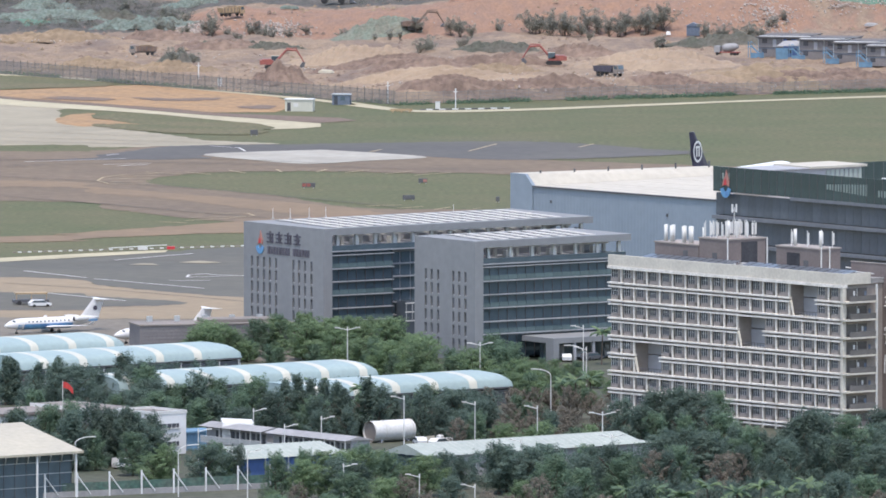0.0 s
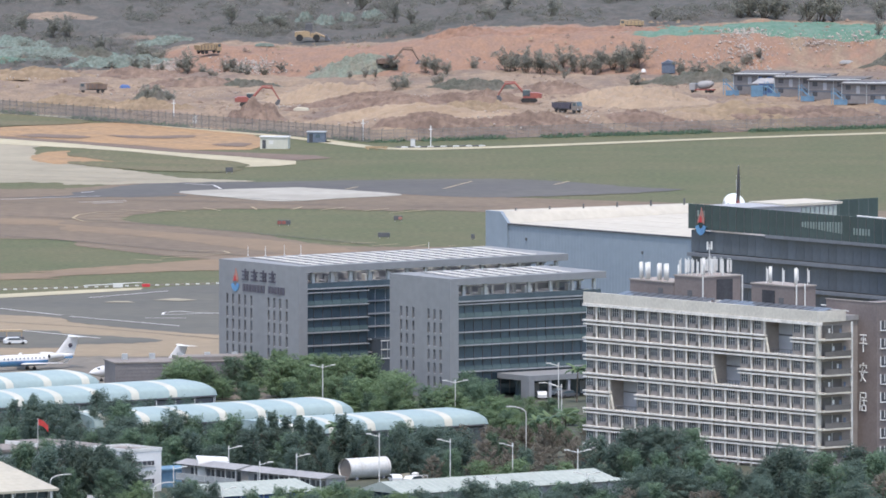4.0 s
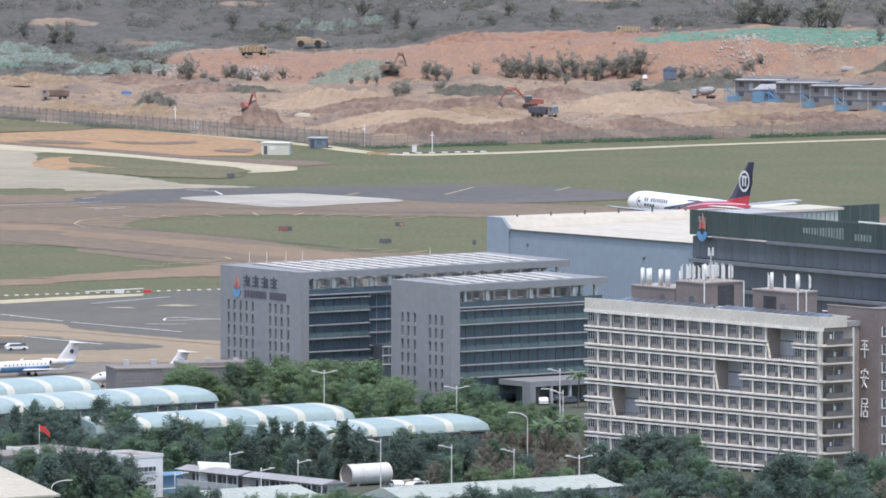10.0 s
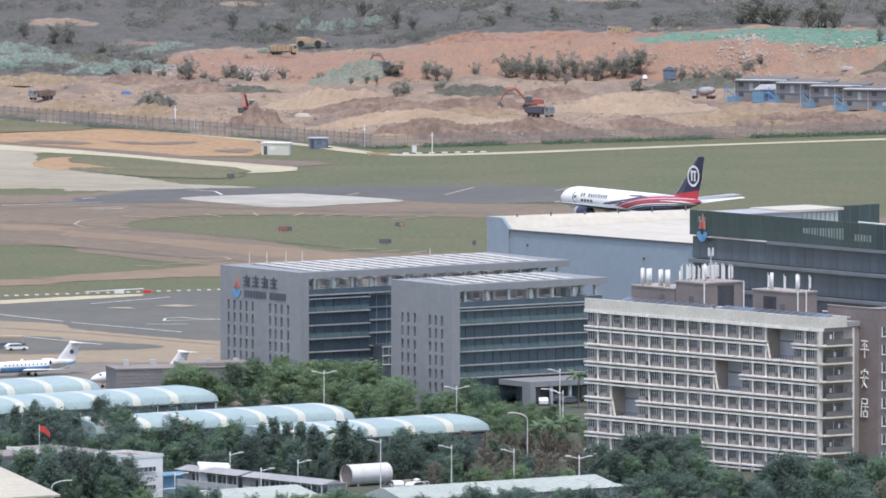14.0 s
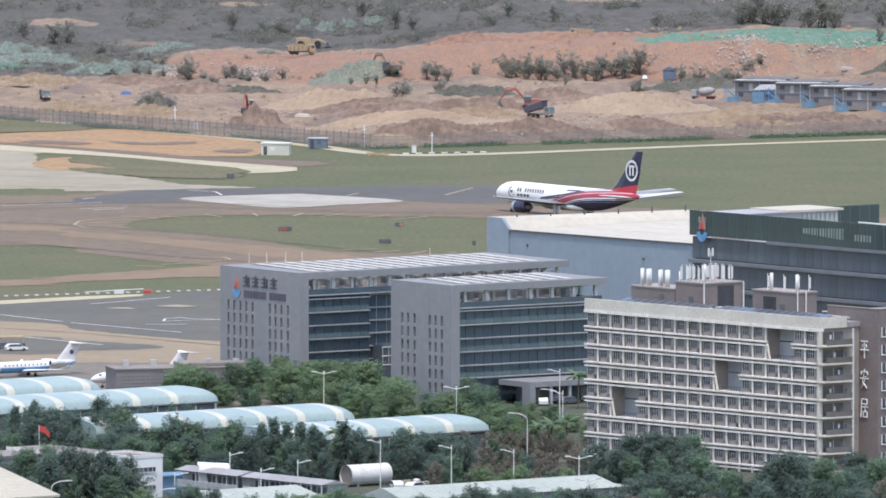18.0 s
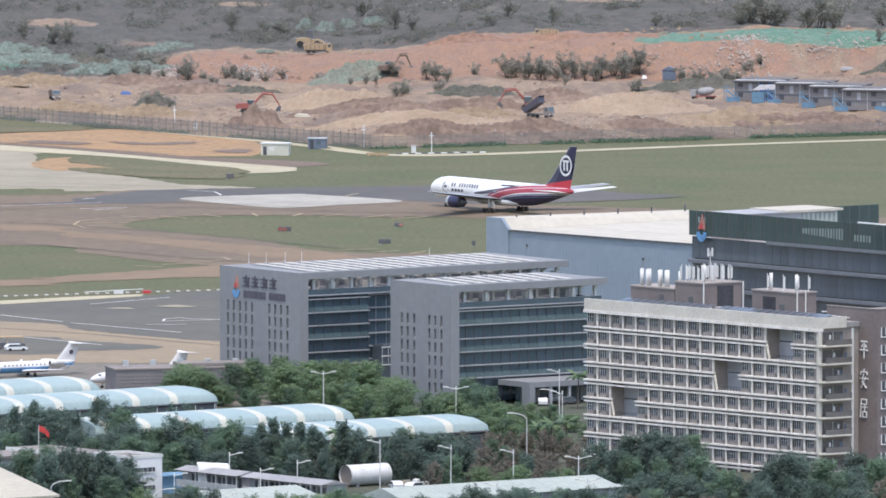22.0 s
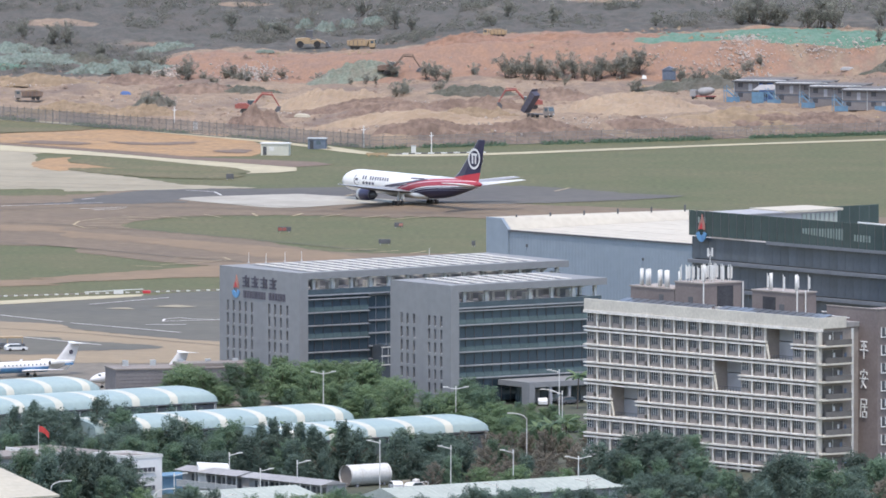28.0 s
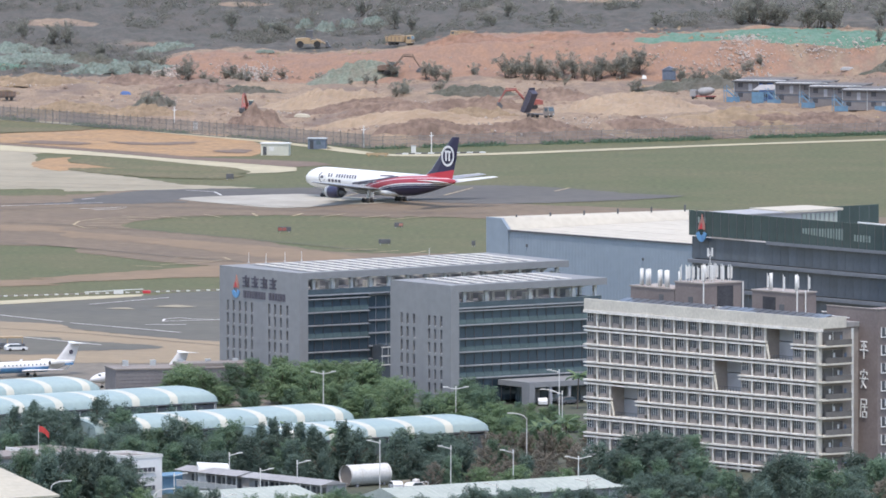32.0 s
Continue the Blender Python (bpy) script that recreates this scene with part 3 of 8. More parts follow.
HEAPS = [
    ((-28.9, 536), 34, 26, 3.6, SAND, "long tan heap of dumped soil"), ((-44.5, 454), 17, 10, 4.6, SOIL_DARK, "dark brown soil mound under an excavator"),
    ((-8, 433), 60, 18, 2.6, SAND, "long pale sand ridge behind the fence"), ((45.9, 482), 46, 40, 4.0, SAND, "broad tan mound beside the digger"),
    ((73.8, 442), 60, 16, 2.4, SOIL_TAN, "low tan bank beside the cabins"), ((-22.9, 627), 24, 16, 4.0, NET_PALE, "heap covered with green dust netting"),
    ((2.1, 404), 44, 9, 3.4, SOIL_DARK, "rough brown bank of broken soil"), ((26.3, 414), 40, 9, 3.2, SOIL_DARK, "rough brown bank of broken soil"),
    ((53.3, 426), 44, 9, 2.8, SOIL_DARK, "rough brown bank of broken soil"), ((83.3, 441), 52, 9, 2.6, SOIL_DARK, "rough brown bank of broken soil"),
    ((-19.8, 500), 40, 9, 1.6, SOIL_DARK, "dark strip of churned soil"), ((8.3, 489), 36, 8, 2.0, SOIL_DARK, "dark strip of churned soil"),
    ((-75.6, 631), 30, 12, 2.6, SOIL_DARK, "dark heap of rubble and soil"), ((-60.9, 596), 30, 12, 1.6, SOIL_DARK, "flat heap of dark soil"),
    ((-91.4, 513), 36, 9, 1.6, SOIL_TAN, "low tan heap behind the fence"), ((-71.9, 502), 30, 9, 1.5, SOIL_TAN, "low tan heap behind the fence"),
    ((-104, 695), 40, 12, 2.4, NET_GREEN, "netted green heap among scrub"), ((-82, 670), 28, 10, 2.2, NET_GREEN, "netted green heap among scrub"),
    ((95.6, 447), 30, 9, 2.6, SOIL_DARK, "rough brown bank of broken soil"), ((27, 524), 26, 12, 1.8, SOIL_DARK, "dark heap beside the digger"),
    ((34.0, 661.0), 62, 12, 0.7, SOIL_RED, "red soil ridge along the top of the bank"), ((6.0, 655.0), 26, 10, 1.6, SOIL_RED, "low red soil ridge along the bank"),
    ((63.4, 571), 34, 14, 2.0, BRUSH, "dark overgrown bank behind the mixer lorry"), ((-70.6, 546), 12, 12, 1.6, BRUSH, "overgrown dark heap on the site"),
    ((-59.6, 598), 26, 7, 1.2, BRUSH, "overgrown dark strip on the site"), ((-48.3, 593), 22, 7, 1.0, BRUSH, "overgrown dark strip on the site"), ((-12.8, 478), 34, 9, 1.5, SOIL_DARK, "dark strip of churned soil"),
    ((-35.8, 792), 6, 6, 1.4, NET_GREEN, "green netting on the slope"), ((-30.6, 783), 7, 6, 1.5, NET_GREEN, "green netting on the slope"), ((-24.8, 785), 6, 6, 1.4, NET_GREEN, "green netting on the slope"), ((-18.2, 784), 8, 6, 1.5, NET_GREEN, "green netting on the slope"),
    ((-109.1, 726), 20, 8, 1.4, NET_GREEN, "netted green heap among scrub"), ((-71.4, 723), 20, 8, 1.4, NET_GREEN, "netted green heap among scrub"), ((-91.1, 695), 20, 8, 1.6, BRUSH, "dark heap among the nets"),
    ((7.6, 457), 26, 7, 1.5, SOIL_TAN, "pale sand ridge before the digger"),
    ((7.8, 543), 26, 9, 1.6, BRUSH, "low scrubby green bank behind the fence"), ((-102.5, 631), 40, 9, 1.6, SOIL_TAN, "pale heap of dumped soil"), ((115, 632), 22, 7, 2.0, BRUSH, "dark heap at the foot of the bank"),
]
for i, (xy, lx, ly, h, mat, label) in enumerate(HEAPS):
    heap(*xy, lx, ly, h + (0.9 if h < 2.3 else 0), mat, label, i * 3.7, (i * 37) % 14 - 7)


def scatter_rocks():
    """Pale broken rock on the red bank and the banks by the fence."""
    rng, s = random.Random(11), Shape()
    spots = [((-49, 655), 9, 10, 300), ((-69.3, 661), 5, 6, 90), ((63, 625), 14, 10, 90), ((76.7, 638), 7, 18, 420), ((97, 650), 22, 6, 200), ((29.1, 421), 60, 14, 300), ((69.7, 439), 60, 14, 260), ((-19.8, 507), 30, 8, 180), ((30.6, 628), 40, 10, 60), ((62, 818), 70, 14, 260), ((-69, 652), 4, 9, 160), ((-64.6, 560), 20, 10, 40), ((-99.7, 631), 26, 10, 60)]
    for (x0, y0), lx, ly, n in spots:
        for _ in range(int(n * 1.6)):
            x, y, r = x0 + rng.gauss(0, lx / 2), y0 + rng.gauss(0, ly / 2), 0.10 + 0.38 * rng.random() ** 2
            if past_fence(x, y) < 5:
                continue
            z = lie(x, y) + 0.3
            q = [Vector((x + r * rng.uniform(0.5, 1.3) * a, y + r * rng.uniform(0.5, 1.2) * b, z + r * rng.uniform(0.4, 1.0) * c)) for a, b, c in ((1, 0, 0), (0, 1, 0), (-1, 0, 0), (0, -1, 0), (0, 0, 1.2), (0, 0, -0.8))]
            for a, b, c in ((0, 1, 4), (1, 2, 4), (2, 3, 4), (3, 0, 4), (1, 0, 5), (2, 1, 5), (3, 2, 5), (0, 3, 5)):
                s.face(q[a], q[b], q[c])
    me = bpy.data.meshes.new("rubble")
    me.from_pydata(s.v, [], s.f)
    me.materials.append(RUBBLE)
    ob = new("rubble", me)
    tagged(ob, "pale broken rock strewn over the banks", "rubble", kind="stuff")


scatter_rocks()


def scatter_clods():
    """Dark and tan clods over the whole dug ground."""
    rng = random.Random(12)
    for name, mat, n, label in (("clod_field", SOIL_DARK, 2600, "dark clods strewn over the dug ground"), ("clod_field", SOIL_TAN, 1600, "tan clods strewn over the dug ground")):
        vs, fs = [], []
        for _ in range(n):
            x, y = rng.uniform(-125, 125), rng.uniform(400, 700)
            if past_fence(x, y) < 4 or noise.noise(Vector((x * 0.06, y * 0.025, 4.0 if mat is SOIL_DARK else 8.0))) < 0.05:
                continue
            r, z, k = 0.25 + 0.7 * rng.random() ** 3, lie(x, y) + 0.15, len(vs)
            vs += [(x + r * rng.uniform(0.6, 1.4) * a, y + r * rng.uniform(0.6, 1.4) * b, z + r * rng.uniform(0.5, 1.1) * c) for a, b, c in ((1, 0, 0), (0, 1, 0), (-1, 0, 0), (0, -1, 0), (0, 0, 0.9))]
            fs += [(k, k + 1, k + 4), (k + 1, k + 2, k + 4), (k + 2, k + 3, k + 4), (k + 3, k, k + 4)]
        me = bpy.data.meshes.new(name)
        me.from_pydata(vs, [], fs)
        me.materials.append(mat)
        tagged(new(name, me), label, "soil clods", kind="stuff")


scatter_clods()


def limbs(s, rng, h, spread, n, base=0.35):
    s.tube((0, 0, 0), (0.1, 0, h * 0.55), 0.03 * h, 0.017 * h, 7)
    for i in range(n):
        a = i * 2.4 + rng.random()
        z = h * rng.uniform(base, 0.55)
        s.tube((0.05, 0, z), (math.cos(a) * spread * 0.7, math.sin(a) * spread * 0.7, z + h * rng.uniform(0.12, 0.3)), 0.011 * h, 0.004 * h, 5)
    return s


def foliage(seed, tufts, n, size):
    """A crown of many small pointed leaves gathered in tufts: (centre, way, length, width, flatness)."""
    rg = np.random.default_rng(seed)
    weight = np.array([t[2] * t[3] for t in tufts])
    counts = np.maximum(4, (n * weight / weight.sum()).astype(int))
    pts, out = [], []
    for (c, way, length, width, flat), k in zip(tufts, counts):
        w = Vector(way).normalized()
        u = w.orthogonal().normalized()
        v = w.cross(u)
        q = rg.normal(size=(k, 3))
        q /= np.linalg.norm(q, axis=1)[:, None]
        q *= (rg.random(k) ** 0.45)[:, None]
        taper = 1.0 - 0.45 * q[:, 0]
        axes = np.array([w, u, v])
        d = np.stack([q[:, 0] * length, q[:, 1] * width * taper, q[:, 2] * width * taper], axis=1) @ axes
        d[:, 2] *= flat
        pts.append(np.array(c) + d)
        out.append(q @ axes + 0.35 * np.array(w))
    pts, out = np.concatenate(pts), np.concatenate(out)
    m = len(pts)
    nrm = out + rg.normal(scale=0.45, size=(m, 3)) + np.array([0, 0, 0.3])
    nrm /= np.linalg.norm(nrm, axis=1)[:, None]
    t1 = np.cross(nrm, rg.normal(size=(m, 3)))
    t1 /= np.linalg.norm(t1, axis=1)[:, None]
    t2 = np.cross(nrm, t1)
    z = size * rg.uniform(0.6, 1.5, size=(m, 1))
    verts = np.stack([pts - t1 * z + t2 * z * 0.4, pts - t1 * z * 0.3 - t2 * z * 0.55, pts + t1 * z * 1.15], axis=1).reshape(-1, 3)
    s = Shape()
    s.v = verts.tolist()
    s.f = [(i, i + 1, i + 2) for i in range(0, 3 * m, 3)]
    return s


# crown forms: half width, foot, top, tufts, tuft length, leaves, how far the tufts point up, flatness
FORMS = {"round": (2.1, 0.9, 7.3, 46, 1.15, 6800, 0.45, 0.85), "wide": (2.8, 1.0, 6.8, 50, 1.3, 7200, 0.12, 0.6), "spire": (1.6, 0.7, 7.7, 44, 0.85, 6000, 0.9, 1.0),
         "ragged": (2.2, 0.7, 7.5, 44, 1.1, 6800, 0.95, 1.0), "thin": (1.9, 1.5, 7.0, 36, 0.75, 2600, 0.8, 1.0)}


def tree_kind(seed, style, mat, label, name="tree"):
    """A tree of about 8 m: trunk and limbs, and tufts of leaves with a broken outline."""
    rng = random.Random(seed)
    t = thing(name, Matrix(), label, name, "shrubs by the offices" if name == "shrub" else "trees of the site")
    wide, foot, top, count, length, n, up, flat = FORMS[style]
    tufts = []
    lean = (rng.uniform(-0.35, 0.35), rng.uniform(-0.35, 0.35))
    for i in range(count):
        k = (i + rng.random()) / count
        if style == "spire":
            r = wide * (1.03 - k) ** 0.75
        elif style == "ragged":
            r = wide * (1.05 - k) ** 0.5 * rng.uniform(0.75, 1.2)
        else:
            r = wide * math.sqrt(max(0.06, 1 - (2 * k - 0.75) ** 2 / 1.6)) * rng.uniform(0.85, 1.12)
        a, d = i * 2.4 + rng.random(), math.sqrt(rng.uniform(0.15, 1))
        c = (math.cos(a) * d * r + lean[0] * k, math.sin(a) * d * r + lean[1] * k, foot + (top - foot) * k)
        way = (math.cos(a) * d, math.sin(a) * d, up + 0.6 * k + rng.gauss(0, 0.25))
        size = length * rng.uniform(0.65, 1.3)
        tufts.append((c, way, size, size * rng.uniform(0.45, 0.68), flat))
    for i in range(9 if style != "thin" else 0):
        k = (i + 0.5) / 9
        tufts.append(((rng.gauss(0, 0.3), rng.gauss(0, 0.3), foot + (top - foot) * k * 0.85), (0, 0, 1), 1.0, wide * 0.6 * math.sqrt(1.05 - k), 1.0))
    part("trunk", limbs(Shape(), rng, 7.5, 2.2, 7), BARK, t)
    part("crown", foliage(seed, tufts, n, 0.13), mat, t)
    return t


DENSE, FRESH, BELT = "rounded broadleaf tree with a dense dark green crown", "spreading broadleaf tree with a fresh green crown", "dense dark green tree in the belt"
TREES = {
    "round": [tree_kind(1, "round", LEAF, DENSE), tree_kind(2, "round", LEAF, DENSE), tree_kind(13, "ragged", LEAF, DENSE)],
    "wide": [tree_kind(3, "wide", LEAF_BRIGHT, FRESH), tree_kind(4, "wide", LEAF_BRIGHT, FRESH), tree_kind(14, "round", LEAF_BRIGHT, FRESH)],
    "spire": [tree_kind(5, "spire", LEAF_DARK, "pointed dark green evergreen tree"), tree_kind(6, "spire", LEAF_DARK, "pointed dark green evergreen tree")],
    "dark": [tree_kind(7, "ragged", LEAF_DARK, BELT), tree_kind(8, "wide", LEAF_DARK, BELT), tree_kind(15, "ragged", LEAF_DARK, BELT)],
    "shrub": [tree_kind(11, "wide", LEAF_BRIGHT, "leafy fresh green shrub beside the road", "shrub"), tree_kind(12, "round", LEAF, "leafy dull green shrub beside the road", "shrub")],
    "brown": [tree_kind(9, "thin", LEAF_BROWN, "thin brownish tree with sparse leaves"), tree_kind(10, "thin", LEAF_BROWN, "thin brownish tree with sparse leaves")],
}
USED = set()
TREE_RNG = random.Random(21)


def plant(kind, x, y, h):
    options = TREES[kind]
    i = TREE_RNG.randrange(len(options))
    ob = options[i]
    m = pose(x, y, 0, 0, 0, TREE_RNG.uniform(0, 360))
    k = h / 7.8
    if ob.name in USED:
        ob = copy_thing(ob, m)
    else:
        USED.add(ob.name)
        ob.matrix_basis = m
    ob.scale = (k * TREE_RNG.uniform(1.15, 1.5), k * TREE_RNG.uniform(1.15, 1.5), k * TREE_RNG.uniform(0.9, 1.08))


def row(kinds, a, b, h, n, jx=2.5, jy=7.0):
    """A loose row of trees from a to b."""
    for i in range(n):
        t = (i + 0.5) / n
        plant(TREE_RNG.choice(kinds), a[0] + (b[0] - a[0]) * t + TREE_RNG.gauss(0, jx) * 0.6, a[1] + (b[1] - a[1]) * t + TREE_RNG.gauss(0, jy) * 0.6, h * TREE_RNG.uniform(0.82, 1.08))


R, W, S, D, B, H = "round", "wide", "spire", "dark", "brown", "shrub"
# before the offices
row((W, R), (-50.7, -407.5), (-33.8, -388.7), 8.0, 7)
row((W, W, R), (-32.6, -401.2), (-8.9, -427.2), 9.6, 11)
row((W, R), (-26, -421.9), (12.1, -491.6), 8, 11)
row((W, R), (-15.2, -447.5), (10, -488.7), 6, 9)
row((R,), (3.8, -438.6), (10.1, -463.3), 10, 3)
row((W, B), (10.1, -473), (25.6, -493.3), 4.5, 5)
row((H,), (-51.9, -398.6), (-23.9, -421.2), 4.2, 12)
row((H,), (-23.8, -431.5), (12.1, -493.3), 5, 14)
row((H,), (6.9, -470.9), (25.6, -493.8), 4, 10)
row((H, B), (7.9, -497.9), (25.9, -516.5), 4, 10)
row((H,), (8.1, -433.2), (25.9, -452.5), 3, 12)
row((H,), (9.1, -453.5), (26.3, -472.6), 3.4, 11)
row((B,), (3.2, -536.7), (26.2, -549.8), 6, 11)
row((D, R), (-81.3, -618.5), (-67.4, -613.5), 8, 6)
row((D,), (-67.9, -637.3), (-59.3, -646), 10, 4)
# before the long sheds
row((W, R, D), (-32, -691), (-13, -677), 6.3, 7, 1.0, 2)
# beside the white building
row((D,), (-62.5, -643), (-54.2, -637), 9, 5, 0.8, 2)
# the belt behind the low buildings
row((D, S), (-85.2, -514.1), (-75, -508.7), 9, 4)
row((D, S, S), (-74.7, -519.5), (-56.2, -516.8), 9, 7)
row((D, R), (-59.7, -548.5), (-37, -564.3), 9.6, 7)
row((D, S), (-37.1, -559.3), (-22.7, -575), 9, 6)
row((D, R), (-84.1, -551.8), (-49.1, -572.6), 8, 8)
row((D, R), (-51.1, -575.2), (-18.5, -605.9), 8, 10)
row((D, S), (-69.6, -648.6), (-58.4, -638.6), 11, 4)
row((D, R), (-81.6, -643.4), (-58.5, -659.4), 8, 6)
row((D, S), (-24.6, -590.3), (-6.5, -574.8), 9.6, 7)
row((D, R), (-8.6, -559.6), (6.7, -577.8), 8, 5)
row((B, B, R), (6.7, -567.7), (24.9, -584.4), 6.6, 8)
row((D, R, B), (-24.7, -575.2), (22.7, -605.9), 7.6, 11)
row((R, B, W), (-1.4, -604.7), (22.5, -624.8), 6.2, 10)
# between the sheds and the road
row((W,), (-55.5, -690), (-51, -688), 7.2, 2, 0.8, 2)
row((R, D), (-46.5, -688), (-38, -684), 7.6, 4, 1.0, 2)
row((R, D, W), (-33.2, -718), (-5.2, -706.2), 7.8, 9)
row((D,), (4.1, -704.2), (13.3, -685), 9, 4)
row((D, R), (11.6, -727.8), (33.5, -711.3), 8.6, 7)
row((R, D, W, B), (-35, -765.9), (34.9, -754.4), 8.4, 12)
row((R, W, D, B), (-33, -799.7), (34.4, -791.9), 8.6, 9)
row((R, D), (-9.2, -694.1), (32.8, -684.5), 6.6, 8)
# before the dormitory
row((D, D, R), (26.7, -600.6), (46, -587.7), 9.6, 7)
row((D, R), (27.5, -631), (47.5, -618.5), 9, 7)
row((D, D, R), (32.9, -675.4), (54.8, -655.8), 8.8, 9)
row((D,), (55.1, -668.4), (64.7, -656.1), 10.5, 3)
row((D, D, R), (65.1, -680.7), (80.7, -648.7), 11, 6)
row((D, D, B, R), (30.5, -716), (80.8, -680.2), 9, 12)
row((D, B, R), (62, -765), (80, -748), 8.5, 7)
row((D, B), (64, -796), (78, -786), 8.5, 5)
row((H, B), (30, -775), (64, -765), 4, 14)
row((H,), (30, -800), (64, -795), 4, 10)
for x, y, h in ((53.4, -664, 7.2), (55.2, -674, 7.4), (51.8, -652, 6.2), (56.6, -650, 6.4), (53.8, -690, 7.0), (72.0, -640, 10.5)):
    plant(D, x, y, h)


def undergrowth():
    """Low dense growth between the trees, along the tents, sheds and palms, as one mass."""
    rng, tufts = random.Random(55), []
    for a, b, h, n in (((-86, -492), (-45, -459), 4.6, 90), ((-64, -539), (-18, -503), 4.6, 100), ((-32, -558), (6, -528), 4.6, 80), ((-12, -685), (34, -663), 5.0, 100), ((27, -769), (66, -766), 4.6, 90), ((27, -748), (66, -738), 6.4, 90)):
        for i in range(n):
            t = (i + rng.random()) / n
            x, y = a[0] + (b[0] - a[0]) * t + rng.gauss(0, 0.8), a[1] + (b[1] - a[1]) * t + rng.gauss(0, 2.5)
            top = h * rng.uniform(0.7, 1.05)
            for z in (0.25, 0.55, 0.85):
                tufts.append(((x + rng.gauss(0, 0.5), y + rng.gauss(0, 0.5), top * z), (rng.gauss(0, 0.5), rng.gauss(0, 0.5), 1), top * 0.28, rng.uniform(0.5, 0.95), 1.0))
    me = foliage(55, tufts, 150000, 0.16).mesh("undergrowth", LEAF_DARK)
    tagged(new("undergrowth", me), "low dense dark green undergrowth between the trees", "undergrowth", kind="stuff")


undergrowth()


def shrub(seed, w, h, mat, n, label):
    rng = random.Random(seed)
    t = thing("shrub", Matrix(), label, "shrub", "shrubs of the building site")
    stem, tufts = Shape(), []
    for i in range(8):
        top = (rng.gauss(0, w * 0.32), rng.gauss(0, w * 0.25), h * rng.uniform(0.35, 0.85))
        stem.tube((0.12 * i - 0.45, 0, -0.3), top, 0.06, 0.025, 5)
        for k in range(4):
            c = [v * (0.55 + 0.2 * k) + rng.gauss(0, 0.3) for v in top]
            tufts.append((c, (top[0], top[1], h * 0.35), h * rng.uniform(0.13, 0.22), h * rng.uniform(0.11, 0.17), 0.8))
    part("stem", stem, BARK, t)
    part("crown", foliage(seed, tufts, n, 0.13), mat, t)
    return t


SCRUB = [shrub(41 + i, 3.6, 4.4, SHRUB_LEAF, 1900, "grey-green shrub on the building site, haze in its colour") for i in range(3)]
used_scrub = [False] * 3


def bush(x, y, k):
    i = TREE_RNG.randrange(3)
    ob = SCRUB[i]
    m = pose(x, y, lie(x, y), 0, 0, TREE_RNG.uniform(0, 360))
    if used_scrub[i]:
        ob = copy_thing(ob, m)
    used_scrub[i] = True
    ob.matrix_basis = m
    ob.scale = (k * TREE_RNG.uniform(0.9, 1.3), k, k * TREE_RNG.uniform(0.8, 1.1))


for i in range(15):
    x, y = (16.4, 617)
    bush(x + i * 2.35 + TREE_RNG.gauss(0, 0.4), y + TREE_RNG.gauss(0, 3), TREE_RNG.uniform(1.1, 1.6))
for (x, y), k in (((-64.2, 646), 1.35), ((-54.6, 649), 1.0), ((-52.9, 648), 0.9), ((-30.9, 630), 0.8), ((-19.2, 610), 0.6), ((-16.7, 606), 0.6), ((-12.6, 622), 1.0), ((-4.1, 615), 1.1), ((-1.7, 610), 1.2), ((1.1, 603), 0.9), ((-9.6, 545), 1.2), ((-11.6, 542), 0.8), ((-1.3, 559), 0.8), ((7.9, 619), 0.8), ((48.3, 571), 0.8), ((46.8, 562), 0.6), ((75.8, 626), 0.9), ((79.4, 633), 0.8), ((63.9, 591), 1.0), ((68.8, 591), 1.1), ((59.2, 603), 1.0), ((73.1, 591), 1.0), ((-72.2, 536), 0.9), ((-70.6, 546), 0.8), ((-44.5, 637), 0.7), ((-57.2, 632), 0.7), ((109.7, 652), 1.0), ((-77.3, 650), 1.1), ((-74.2, 647), 1.0), ((-70.9, 649), 0.8), ((-50.9, 642), 0.9), ((-48.8, 637), 0.8), ((-60.2, 642), 0.8), ((-40.4, 648), 0.7), ((30.3, 591), 0.6), ((-67, 536), 0.7), ((-23.1, 612), 0.5), ((71.1, 600), 0.9), ((66.7, 586), 0.9), ((61.9, 595), 0.9)):
    bush(x, y, k)


# darker growth on the rise behind the site
for (x, y), k in (((75.7, 705), 1.6), ((78.7, 710), 2.2), ((81.8, 705), 2.4), ((85.1, 705), 1.8), ((92.9, 699), 1.8), ((96.6, 705), 2.4), ((99.8, 699), 2.0), ((111.7, 705), 1.6), ((54.2, 712), 1.2), ((28.4, 734), 1.2), ((-12.3, 763), 1.3), ((-7.9, 748), 1.0), ((-21.3, 812), 1.5), ((-41.6, 775), 1.2), ((-46, 779), 1.0), ((-54.9, 790), 1.3), ((-87.2, 714), 1.2), ((-96.7, 755), 1.3), ((-100.3, 750), 1.5), ((-76.6, 686), 1.2), ((-74.8, 682), 1.4), ((-72.4, 675), 1.1), ((-108.6, 764), 1.3), ((-64.5, 649), 1.2), ((12.7, 728), 1.0), ((16.9, 767), 1.2)):
    bush(x, y, k)


